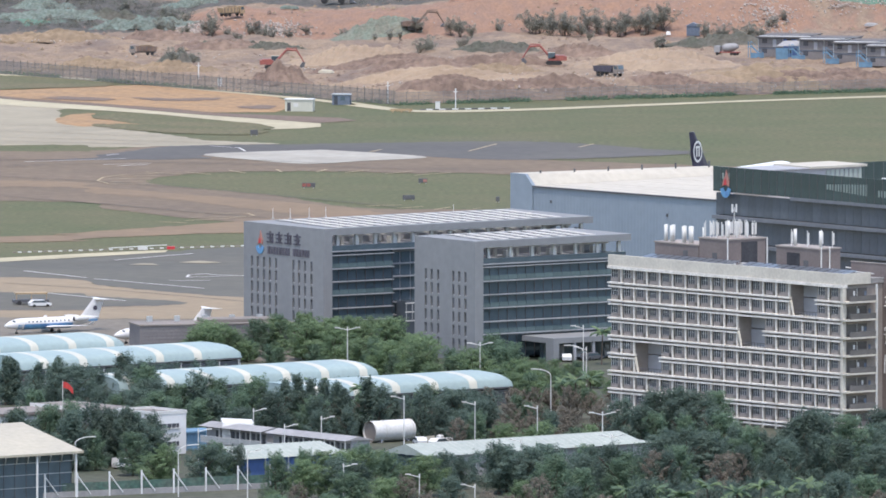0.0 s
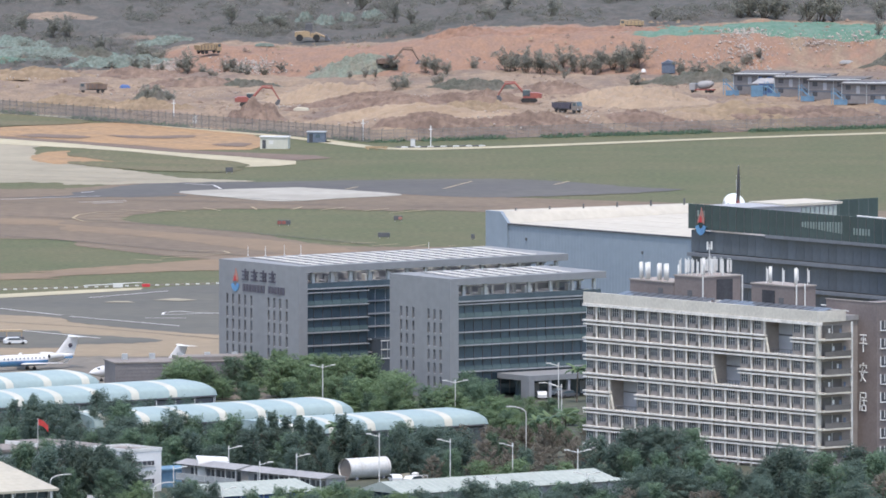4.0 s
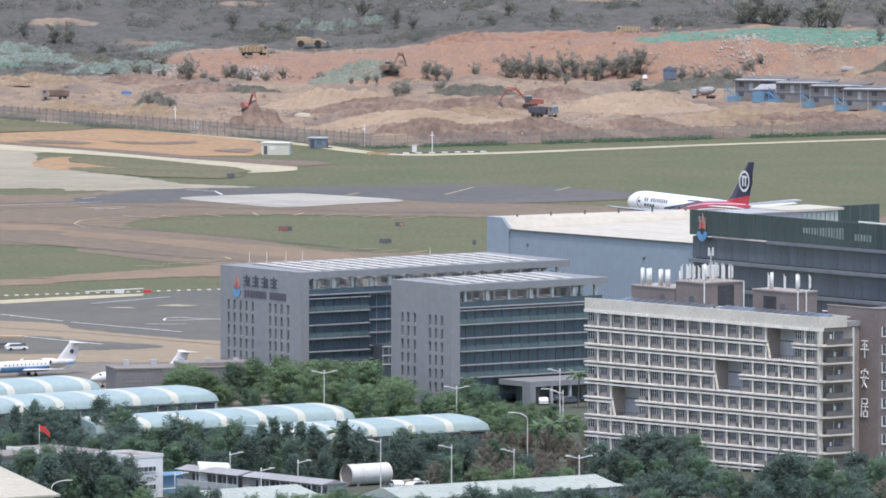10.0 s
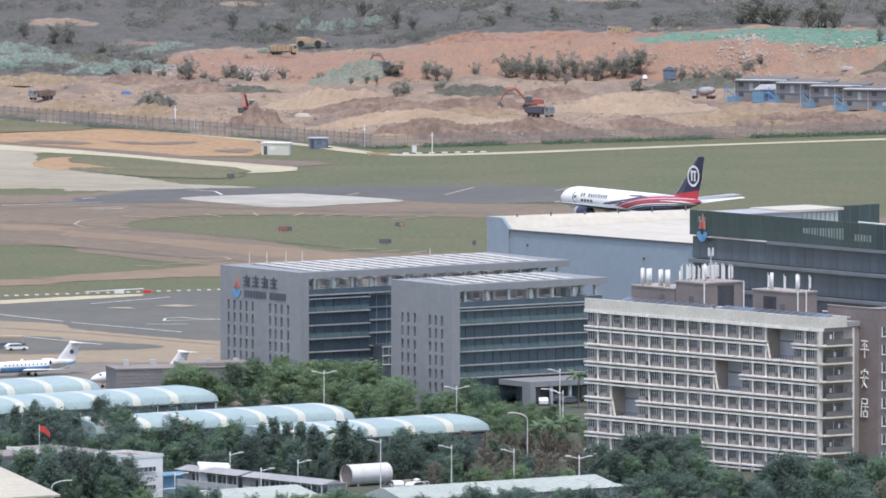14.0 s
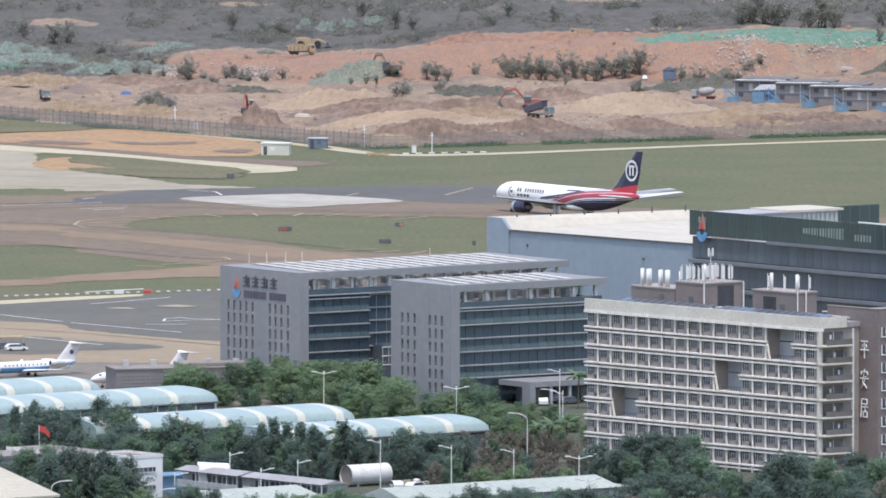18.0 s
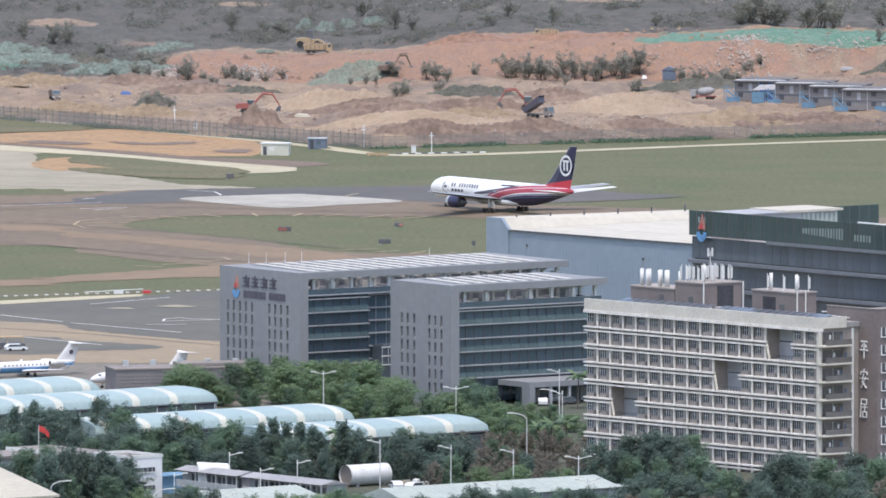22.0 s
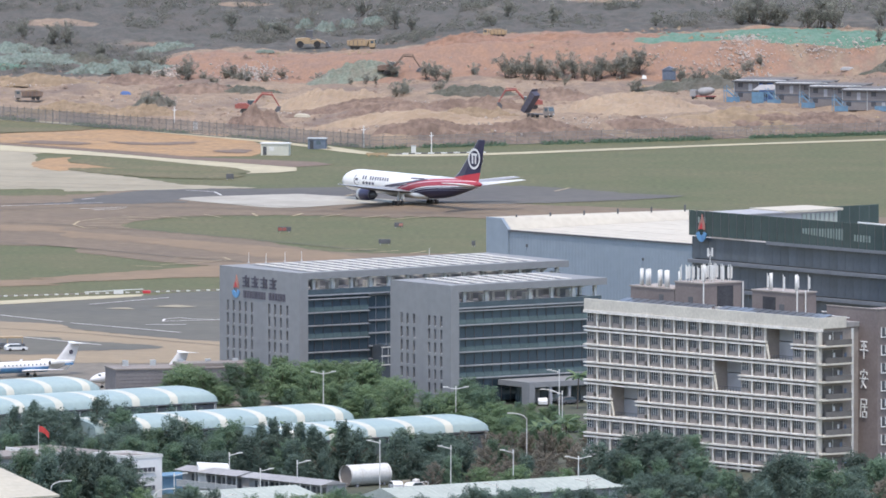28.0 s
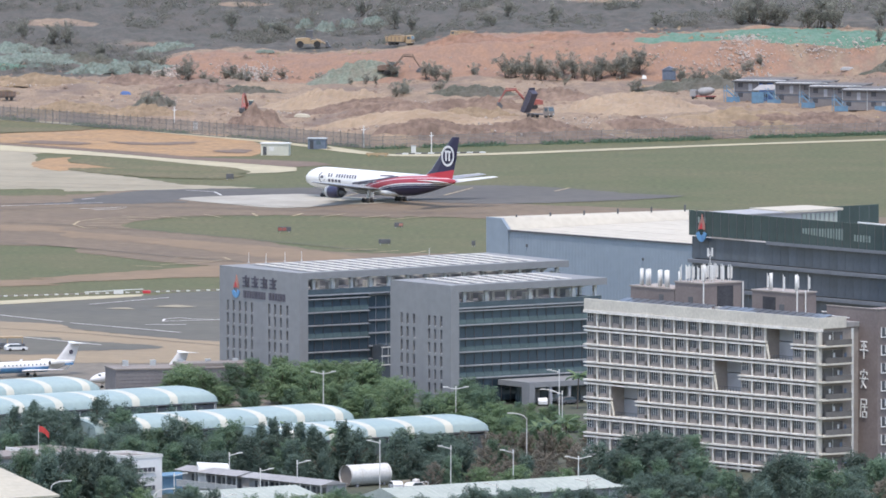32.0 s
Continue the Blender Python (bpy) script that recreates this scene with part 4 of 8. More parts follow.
def far_scrub():
    """The scrub land behind the site, as one mass of low clumps of fine leaves."""
    rng, tufts = random.Random(31), []
    for _ in range(5200):
        x, y = rng.uniform(-135, 135), rng.uniform(640, 930)
        edge = bank_foot(x) + (76 if x < 0 else 92)
        if y < (edge if x > -70 else 665) or noise.noise(Vector((x * 0.05, y * 0.02, 9))) < -0.1:
            continue
        h = rng.uniform(0.5, 1.5) * (1.0 + max(0.0, 1.6 * noise.noise(Vector((x * 0.07, y * 0.03, 21)))))
        tufts.append(((x, y, lie(x, y) + h * 0.4), (rng.gauss(0, 0.3), rng.gauss(0, 0.3), 1), h * 0.7, h * rng.uniform(0.8, 1.4), 1.0))
    # the leaf colour carries the distance haze
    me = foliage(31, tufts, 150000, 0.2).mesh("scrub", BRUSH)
    tagged(new("scrub", me), "grey-green scrub beyond the building site, haze in its colour", "scrub", kind="stuff")


far_scrub()


def fence_weeds():
    """Rank weeds along the foot of the perimeter fence and the edge of the site."""
    rng, s = random.Random(33), Shape()
    for _ in range(2600):
        t = rng.random() ** 0.8
        if rng.random() < 0.7:
            x, y = -17.2 + 133 * t, 382.8 + 61.4 * t + rng.gauss(0, 1.6) - 1.0
        else:
            x, y = -17.2 - 101.6 * t, 382.8 + 127.1 * t + abs(rng.gauss(0, 2.5)) + 1.0
        if noise.noise(Vector((x * 0.08, 3, 0))) < -0.15:
            continue
        h = rng.uniform(0.25, 1.0)
        z = lie(x, y)
        for _ in range(9):
            p = Vector((x + rng.gauss(0, 0.5), y + rng.gauss(0, 0.5), z + rng.random() * h))
            d = Vector((rng.gauss(0, 1), rng.gauss(0, 1), rng.gauss(0.4, 0.7))).normalized()
            a = d.orthogonal().normalized() * rng.uniform(0.10, 0.24)
            b = d.cross(a) * 0.8
            s.face(p - a, p + b, p + a, p - b)
    me = bpy.data.meshes.new("weeds")
    me.from_pydata(s.v, [], s.f)
    me.materials.append(LEAF)
    tagged(new("weeds", me), "rank green weeds along the foot of the fence", "weeds", kind="stuff")


fence_weeds()


def livery_material():
    """White airliner paint with navy, red and white bands that sweep up towards the tail."""
    m = material("airliner_paint", (0.71, 0.69, 0.66), (0.67, 0.65, 0.62), 0.3, 0.1, 1.0, 0.03)
    nt = m.node_tree
    n, ln = nt.nodes, nt.links
    bsdf = n["Principled BSDF"]
    base = bsdf.inputs["Base Color"].links[0].from_socket
    co = n.new("ShaderNodeTexCoord")
    sep = n.new("ShaderNodeSeparateXYZ")
    ln.new(co.outputs["Object"], sep.inputs[0])

    def calc(op, a, b=None, c=None):
        k = n.new("ShaderNodeMath")
        k.operation = op
        for i, v in enumerate((a, b, c)):
            if v is None:
                continue
            if isinstance(v, (int, float)):
                k.inputs[i].default_value = v
            else:
                ln.new(v, k.inputs[i])
        return k.outputs[0]

    def sweep(start, rate, rise, low):
        """Height of an edge that climbs aft of x = start and levels out."""
        k = calc("EXPONENT", calc("MULTIPLY", calc("SUBTRACT", start, sep.outputs["X"]), -rate))
        return calc("ADD", calc("MULTIPLY", calc("SUBTRACT", 1.0, k), rise), low)

    navy = calc("SUBTRACT", sep.outputs["Z"], sweep(4.0, 0.14, 4.4, 1.1))
    red = calc("SUBTRACT", sep.outputs["Z"], sweep(7.5, 0.11, 5.3, 1.9))

    def band(w, lo, hi):
        return calc("MULTIPLY", calc("GREATER_THAN", w, lo), calc("LESS_THAN", w, hi))

    out = base
    behind = calc("LESS_THAN", sep.outputs["X"], 7.0)
    for w, lo, hi, colour in ((red, 0.14, 0.26, (0.07, 0.06, 0.09)), (red, -9, 0.0, (0.30, 0.036, 0.05)), (red, -0.55, -0.42, (0.62, 0.55, 0.56)), (navy, -9, 0.0, (0.022, 0.022, 0.055)), (navy, -0.18, 0.02, (0.7, 0.7, 0.7)), (navy, -0.52, -0.40, (0.6, 0.6, 0.62)), (navy, -1.0, -0.92, (0.3, 0.3, 0.36))):
        mx = n.new("ShaderNodeMix")
        mx.data_type = "RGBA"
        ln.new(calc("MULTIPLY", band(w, lo, hi), behind), mx.inputs["Factor"])
        ln.new(out, mx.inputs["A"])
        mx.inputs["B"].default_value = (*colour, 1)
        out = mx.outputs["Result"]
    ln.new(out, bsdf.inputs["Base Color"])
    return m


def fin_material():
    """Navy tail with a red foot."""
    m = material("fin_paint", (0.022, 0.022, 0.055), (0.03, 0.028, 0.06), 0.35, 0.2, 2.0, 0.05)
    nt = m.node_tree
    n, ln = nt.nodes, nt.links
    bsdf = n["Principled BSDF"]
    base = bsdf.inputs["Base Color"].links[0].from_socket
    co = n.new("ShaderNodeTexCoord")
    sep = n.new("ShaderNodeSeparateXYZ")
    ln.new(co.outputs["Object"], sep.inputs[0])
    a = n.new("ShaderNodeMath")
    a.operation = "MULTIPLY_ADD"
    a.inputs[1].default_value = 0.15
    ln.new(sep.outputs["X"], a.inputs[0])
    ln.new(sep.outputs["Z"], a.inputs[2])
    lt = n.new("ShaderNodeMath")
    lt.operation = "LESS_THAN"
    lt.inputs[1].default_value = 4.7
    ln.new(a.outputs[0], lt.inputs[0])
    mx = n.new("ShaderNodeMix")
    mx.data_type = "RGBA"
    ln.new(lt.outputs[0], mx.inputs["Factor"])
    ln.new(base, mx.inputs["A"])
    mx.inputs["B"].default_value = (0.42, 0.035, 0.05, 1)
    ln.new(mx.outputs["Result"], bsdf.inputs["Base Color"])
    return m


def ring_yz(x, zc, ry, rz, n=28):
    return [(x, ry * math.cos(2 * math.pi * i / n), zc + rz * math.sin(2 * math.pi * i / n)) for i in range(n)]


def wing_shape(stations):
    """Stations of (y, x of leading edge, chord, z, thickness)."""
    loops = []
    for y, xl, c, z, th in stations:
        prof = [(0, 0), (0.06, 0.4), (0.3, 0.5), (0.65, 0.3), (1, 0.03), (0.65, -0.25), (0.3, -0.4), (0.06, -0.35)]
        loops.append([(xl - a * c, y, z + b * th) for a, b in prof])
    return Shape().rings(loops)


def wheel(r, w):
    return Shape().tube((0, -w / 2, 0), (0, w / 2, 0), r, n=16).mesh("tyre", RUBBER)


def airliner():
    t = thing("cargo_airliner", Matrix(), "white twin-engine cargo airliner with navy and red swept tail", "airplane")
    paint, finp = livery_material(), fin_material()
    zc = 4.38
    st = [(28.6, -0.42, 0.05), (28.42, -0.4, 0.6), (27.7, -0.3, 1.2), (26.4, -0.16, 1.78), (24.6, -0.05, 2.25), (22.5, 0, 2.48), (20, 0, 2.55), (0, 0, 2.55), (-8, 0, 2.55), (-12, 0.18, 2.4), (-16, 0.55, 2.0), (-20, 0.98, 1.45), (-23.5, 1.35, 0.9), (-25.8, 1.55, 0.45), (-26.3, 1.6, 0.2)]
    fus = part("fuselage", Shape().rings([ring_yz(x, zc + dz, r * 0.985, r * 1.0) for x, dz, r in st]), paint, t, "white fuselage with dark swept bands", smooth=True)
    # cockpit windows
    for i, s in enumerate((-1, -1, 1, 1)):
        a = 0.35 + 0.45 * (i % 2)
        part("cockpit_window", Shape().face((26.6 - a, s * (0.75 + a * 0.55), zc + 0.55), (26.1 - a, s * (1.05 + a * 0.6), zc + 0.55), (25.8 - a, s * (0.95 + a * 0.62), zc + 1.15), (26.2 - a, s * (0.62 + a * 0.55), zc + 1.15)), GLASS_DARK, fus)
    for s in (1, -1):
        w = part("wing", wing_shape([(s * 1.5, 10.8, 12.6, 3.0, 1.5), (s * 7.6, 6.5, 8.0, 3.65, 1.05), (s * 23.8, -4.6, 2.2, 5.7, 0.3)]), WING_GREY, t, "grey swept wing with white leading edge", smooth=False)
        part("slat", Shape().tube((10.0, s * 2.6, 3.2), (6.55, s * 7.6, 3.72), 0.28, 0.25, 8).tube((6.55, s * 7.6, 3.72), (-4.55, s * 23.7, 5.74), 0.25, 0.15, 8), WHITE, w, "white leading-edge slat")
        part("aileron_gap", Shape().face((-2.6, s * 17, 5.12), (-5.4, s * 22.5, 5.66), (-5.5, s * 22.5, 5.66), (-2.75, s * 17, 5.12)), DARK_STEEL, w)
        for y in (4.6, 10.5, 14.5):
            x = 7.6 - y * 0.76
            part("flap_fairing", Shape().rings([ring_yz(xx, 2.95 + y * 0.08, r, r, 8) for xx, r in ((x - 1.5, 0.1), (x - 3, 0.3), (x - 5.4, 0.22), (x - 6.4, 0.03))]), OFFWHITE, w)
        e = part("engine", Shape().rings([[(xx, s * 7.9 + yy, zz) for xx, yy, zz in ring_yz(x, 2.25, r, r, 20)] for x, r in ((10.2, 1.15), (10.0, 1.28), (9.0, 1.36), (7.2, 1.3), (5.6, 1.08))]), NAVY, t, "dark engine nacelle", smooth=True)
        part("engine_lip", Shape().rings([[(xx, s * 7.9 + yy, zz) for xx, yy, zz in ring_yz(x, 2.25, r, r, 20)] for x, r in ((10.27, 1.1), (10.3, 1.24), (9.95, 1.33), (9.2, 1.38))], ends=False), STEEL, e, "bright metal inlet lip")
        part("engine_core", Shape().rings([[(xx, s * 7.9 + yy, zz) for xx, yy, zz in ring_yz(x, 2.25, r, r, 16)] for x, r in ((5.9, 0.8), (4.4, 0.55), (3.6, 0.12))]), DARK_STEEL, e)
        part("exhaust_ring", Shape().rings([[(xx, s * 7.9 + yy, zz) for xx, yy, zz in ring_yz(x, 2.25, r, r, 20)] for x, r in ((5.75, 1.13), (5.5, 1.13), (5.5, 0.95))], ends=False), DARK_STEEL, e)
        part("pylon", Shape().rings([[(9.2, s * 7.9 - 0.2, 3.4), (9.2, s * 7.9 + 0.2, 3.4), (4.2, s * 7.9 + 0.2, 3.6), (4.2, s * 7.9 - 0.2, 3.6)], [(6.2, s * 7.9 - 0.2, 4.1), (6.2, s * 7.9 + 0.2, 4.1), (2.5, s * 7.9 + 0.2, 3.9), (2.5, s * 7.9 - 0.2, 3.9)]]), OFFWHITE, e)
        part("tailplane", wing_shape([(s * 0.6, -18.8, 6.2, 5.6, 0.6), (s * 10.6, -26.0, 2.3, 6.7, 0.22)]), OFFWHITE, t, "pale grey tailplane")
        g = part("main_gear", Shape().tube((0, s * 4.65, 0.9), (0, s * 4.4, 3.2), 0.2).tube((0.71, s * 4.65, 0.6), (-0.71, s * 4.65, 0.6), 0.14).tube((0, s * 4.65, 1.4), (1.8, s * 3.6, 3.0), 0.1), STEEL, t)
        part("gear_door", box(-1.4, s * 4.0 - 0.05, 1.3, 1.2, s * 4.0 + 0.05, 2.6), OFFWHITE, t)
        tm = wheel(0.58, 0.42)
        for x in (0.71, -0.71):
            for dy in (-0.57, 0.57):
                again("tyre", tm, g, pose(x, s * 4.65 + dy, 0.58))
    ng = part("nose_gear", Shape().tube((22.76, 0, 0.5), (22.76, 0, 2.6), 0.14), STEEL, t)
    for dy in (-0.36, 0.36):
        again("tyre", wheel(0.47, 0.3), ng, pose(22.76, dy, 0.47))
    # fin: a swept trapezium
    def fin_loop(z, xl, c, th):
        prof = [(0, 0), (0.08, 0.5), (0.35, 0.7), (1, 0.05), (0.35, -0.7), (0.08, -0.5)]
        return [(xl - a * c, b * th, z) for a, b in prof]
    fin = part("fin", Shape().rings([fin_loop(5.9, -13.8, 11.2, 0.75), fin_loop(8.2, -17.4, 8.4, 0.6), fin_loop(15.95, -25.1, 2.7, 0.25)]), finp, t, "navy tail fin with a red foot and round white emblem")
    for s in (1, -1):
        # round emblem: a ring and two plain bars
        cx, cz = -24.0, 11.6
        ring = Shape()
        lo, hi = [], []
        for i in range(25):
            a = 2 * math.pi * i / 24
            lo.append((cx + 2.35 * math.cos(a) - 0.15 * math.sin(a), s * 0.40, cz + 2.35 * math.sin(a)))
            hi.append((cx + 1.85 * math.cos(a) - 0.15 * math.sin(a), s * 0.41, cz + 1.85 * math.sin(a)))
        ring.rings([lo, hi], closed=False, ends=False)
        part("emblem_ring", ring, WHITE, fin)
        for dx in (0.62, -0.55):
            part("emblem_bar", box(cx + dx - 0.26, min(s * 0.39, s * 0.43), cz - 1.1, cx + dx + 0.26, max(s * 0.39, s * 0.43), cz + 1.1), WHITE, fin)
        part("emblem_bar", box(cx - 1.2, min(s * 0.39, s * 0.432), cz + 0.75, cx + 1.1, max(s * 0.39, s * 0.432), cz + 1.2), WHITE, fin)
        # lettering and emblem on the body, as plain bars
        def on_body(x0, x1, z0, z1, nm, mat, slope=0.0, n=4):
            s2 = Shape()
            rows_ = []
            for k in range(n + 1):
                z = z0 + (z1 - z0) * k / n
                row = []
                for xx in (x0 + (x1 - x0) * q / 12 for q in range(13)):
                    zz = z + slope * (xx - x0)
                    row.append((xx, s * (0.985 * math.sqrt(max(0.01, 2.55 ** 2 - ((zz - zc) / 1.0) ** 2)) + 0.03), zz))
                rows_.append(row)
            s2.rings(rows_, closed=False, ends=False)
            part(nm, s2, mat, fus)
        for i in range(11):
            if i == 2:
                continue
            x = 17.7 - i * 0.98 if s > 0 else 7.9 + i * 0.98
            on_body(x - 0.5, x, zc + 0.6, zc + 1.4, "letter_bar", NAVY)
        for i in range(4):
            on_body(16.7 - i * 1.25, 17.55 - i * 1.25, zc - 0.5, zc + 0.1, "letter_bar", SIGN_DARK)
        for i in range(16):
            a0, a1 = 2 * math.pi * i / 16, 2 * math.pi * (i + 1) / 16
            s2 = Shape()
            q = []
            for a, r in ((a0, 1.25), (a1, 1.25), (a1, 0.95), (a0, 0.95)):
                xx, zz = 19.9 + r * math.cos(a), zc + 0.4 + r * 1.05 * math.sin(a)
                q.append((xx, s * (0.985 * math.sqrt(2.5 ** 2 - ((zz - zc) / 1.0) ** 2) + 0.04), zz))
            part("emblem_segment", s2.face(*q), SIGN_DARK, fus)
        on_body(19.4, 20.5, zc + 0.2, zc + 0.75, "emblem_bar", SIGN_DARK)
        # two lightning lines ahead of the bands
        on_body(-7.5, 6.5, zc + 1.75, zc + 2.1, "stripe", SIGN_DARK, -0.16)
        on_body(-6.0, -1.0, zc + 1.75, zc + 2.05, "stripe", SIGN_DARK, -0.03)
        on_body(-3.5, 8.5, zc + 1.05, zc + 1.4, "stripe", SIGN_DARK, -0.14)
        on_body(-0.5, 9.0, zc + 0.2, zc + 0.45, "stripe", SIGN_DARK, -0.12)
    part("belly_fairing", Shape().rings([ring_yz(x, 2.5, ry, rz, 16) for x, ry, rz in ((12, 1.2, 0.5), (8, 2.35, 1.0), (-4, 2.35, 1.0), (-8, 1.2, 0.4))]), OFFWHITE, t, smooth=True)
    return t


AIRLINER = airliner()


def wall_x(holes, y0, y1, z0, z1, x0, x1):
    """A wall in the plane of y and z, between x0 and x1, with openings (ya, yb, za, zb) right through it."""
    s = Shape()
    ys = sorted({y0, y1, *[h[0] for h in holes], *[h[1] for h in holes]})
    for a, b in zip(ys, ys[1:]):
        mid, z = (a + b) / 2, z0
        for h in sorted((h for h in holes if h[0] < mid < h[1]), key=lambda h: h[2]):
            if h[2] > z:
                s.box(x0, a, z, x1, b, h[2])
            z = h[3]
        if z < z1:
            s.box(x0, a, z, x1, b, z1)
    return s


def plate(holes, x0, x1, y0, y1, z0, z1):
    """A flat slab with openings (xa, xb, ya, yb) right through it."""
    s = Shape()
    xs = sorted({x0, x1, *[h[0] for h in holes], *[h[1] for h in holes]})
    for a, b in zip(xs, xs[1:]):
        mid, y = (a + b) / 2, y0
        for h in sorted((h for h in holes if h[0] < mid < h[1]), key=lambda h: h[2]):
            if h[2] > y:
                s.box(a, y, z0, b, h[2], z1)
            y = h[3]
        if y < y1:
            s.box(a, y, z0, b, y1, z1)
    return s


def slit_window(t, mesh, mesh_frame, y, z):
    w = again("window", mesh, t, pose(0.3, y, z))
    again("window_frame", mesh_frame, w, Matrix())


def office_block(name, x, y, turn, lx, ly, h, cols, rows, ledges, glass_end, label):
    t = thing(name, pose(x, y, 0, 0, 0, turn), label, "office building", "airline offices")
    holes = [(c - 0.37, c + 0.37, r - 1.0, r + 1.0) for c in cols for r in rows]
    part("side_wall", wall_x(holes, 0.0, ly, 0, h - 0.51, 0, 0.7), GREY_PANEL, t, "smooth grey clad gable wall with slit windows")
    pane = Shape().box(0, -0.37, -1.0, 0.06, 0.37, 1.0).mesh("window", WINDOW_GREY)
    # frame on one jamb and the sill only, off-white for the highlight there
    fr = Shape().box(-0.05, -0.37, -1.0, -0.003, -0.29, 1.0).box(-0.05, -0.37, -1.0, -0.003, 0.37, -0.92).mesh("window_frame", OFFWHITE)
    for c in cols:
        for r in rows:
            slit_window(t, pane, fr, c, r)
    # joints of the cladding
    for z in (h - 3.6, h - 7.2, h - 10.8, h - 14.4, h - 18):
        part("cladding_joint", box(-0.015, 0.1, z, -0.002, ly - 0.1, z + 0.06), GREY_PANEL, t)
    part("corner_pier", box(0.71, 0.0, 0, 1.99, 0.9, h - 1.3), GREY_PANEL, t)
    # solid block, its near-black standing in for unlit rooms
    part("core", box(1.6, 2.6, 0, lx - 1, ly - 0.4, h - 3.9), UNLIT_BLACK, t, "near-black block for the unlit office interior")
    part("back_wall", box(0.71, ly - 0.4, 0, lx - 0.5, ly, h - 1.3), GREY_PANEL, t)
    part("end_wall", box(lx - 0.9, 1.0, 0, lx - 0.5, ly - 0.41, h - 3.7), GREY_PANEL, t)
    # a roof frame of beams, with rows of pale lights between open slots
    lanes, pitch = 4, 3.4
    deep = (ly - 3.2) / lanes
    slots = [(3.2 + i * pitch + r * 0.7, 4.5 + i * pitch + r * 0.7, 1.6 + r * deep + 0.5, 1.6 + (r + 1) * deep - 0.5) for r in range(lanes) for i in range(int((lx - 7.5) / pitch))]
    part("roof_frame", plate(slots, 0.0, lx, 0.0, ly, h - 0.5, h + 0.003), GREY_PANEL, t, "flat grey slotted roof frame over an open terrace")
    part("roof_edge", box(0.71, 0.0, h - 1.29, lx, 0.6, h - 0.502), GREY_PANEL, t)
    part("roof_edge", box(lx - 0.6, 0.61, h - 1.29, lx, ly, h - 0.502), GREY_PANEL, t)
    # terrace under the roof frame
    part("terrace_floor", box(2.0, 0.9, h - 3.9, lx - 0.9, ly - 0.42, h - 3.6), GREY_LIGHT, t)
    part("terrace_parapet", box(2.0, 0.6, h - 4.35, lx - 0.9, 0.9, h - 3.35), GLASS_DARK, t, "dark glass terrace rail")
    part("terrace_ledge", box(2.0, 0.3, h - 4.6, lx - 0.9, 0.95, h - 4.37), LEDGE, t)
    n = int((lx - 4) / 4.2)
    col = Shape().box(-0.3, -0.3, h - 3.58, 0.3, 0.3, h - 0.51).mesh("terrace_column", OFFWHITE)
    unit = Shape().box(-0.8, -0.6, h - 3.59, 0.8, 0.6, h - 2.3).mesh("rooftop_unit", OFFWHITE)
    for i in range(n):
        again("terrace_column", col, t, pose(4.2 + i * (lx - 6) / max(1, n - 1), 1.6, 0))
        again("terrace_column", col, t, pose(4.2 + i * (lx - 6) / max(1, n - 1), 6.4, 0))
        if i % 2:
            again("rooftop_unit", unit, t, pose(5.6 + i * (lx - 6) / max(1, n - 1), 4.2, 0))
    part("terrace_beam", box(2.0, 5.9, h - 2.1, lx - 1, 6.3, h - 1.6), OFFWHITE, t)
    part("terrace_beam", box(2.0, 11.0, h - 3.59, lx - 1, 11.4, h - 0.51), GREY_LIGHT, t)
    # curtain wall, storey by storey
    zs = [h - 4.6] + list(ledges) + [0.3]
    bays = max(4, round((glass_end - 2.0) / 2.1))
    w = (glass_end - 2.0) / bays
    for k in range(len(zs) - 1):
        hh = zs[k] - zs[k + 1]
        mats = GLASS_DARK if k % 2 == 0 else GLASS_BLUE
        pm = Shape().box(0.03, 0, 0.0, w - 0.03, 0.08, hh - 0.22).mesh("curtain_pane", mats)
        for i in range(bays):
            again("curtain_pane", pm, t, pose(2.0 + i * w, 1.05, zs[k + 1] + 0.21))
        if k % 2:
            rm = Shape().box(0.05, 0, 0, w - 0.05, 0.05, 0.95).mesh("glass_rail", GLASS_GREEN)
            for i in range(bays):
                again("glass_rail", rm, t, pose(2.0 + i * w, 0.72, zs[k + 1] + 0.22))
    for z in ledges:
        part("ledge", box(2.0, 0.25, z - 0.02, glass_end, 1.6, z + 0.16), LEDGE, t, "pale metal sun ledge")
    mull = Shape().box(-0.05, 0, 0.3, 0.05, 0.14, h - 4.65).mesh("mullion", DARK_STEEL)
    for i in range(bays + 1):
        again("mullion", mull, t, pose(2.0 + i * w, 0.9, 0))
    # white roof lights in rows
    pn = Shape().box(0.1, 0, 0, 1.5, deep - 0.9, 0.10).mesh("roof_light", ROOF_WHITE)
    for r in range(lanes):
        for i in range(int((lx - 7.5) / pitch)):
            again("roof_light", pn, t, pose(4.6 + i * pitch + r * 0.7, 2.05 + r * deep, h + 0.01))
    return t


ROWS_A = [15.3 - 2.42 * k for k in range(6)]
LEDGES_A = (17.5, 14.9, 12.4, 9.8, 7.3, 4.9)
office_a = office_block("office_building", -27.4, -372.0, 35, 63.2, 27.2, 22.8, (24.4, 22.4, 20.3, 18.3, 16.2, 10.3, 8.4, 6.4, 4.2), ROWS_A, LEDGES_A, 16.6, "grey clad airline office block with slit windows and glass front")
ROWS_B = [15.8 - 2.55 * k for k in range(6)]
LEDGES_B = (17.7, 15.0, 12.4, 9.9, 7.3, 4.9)
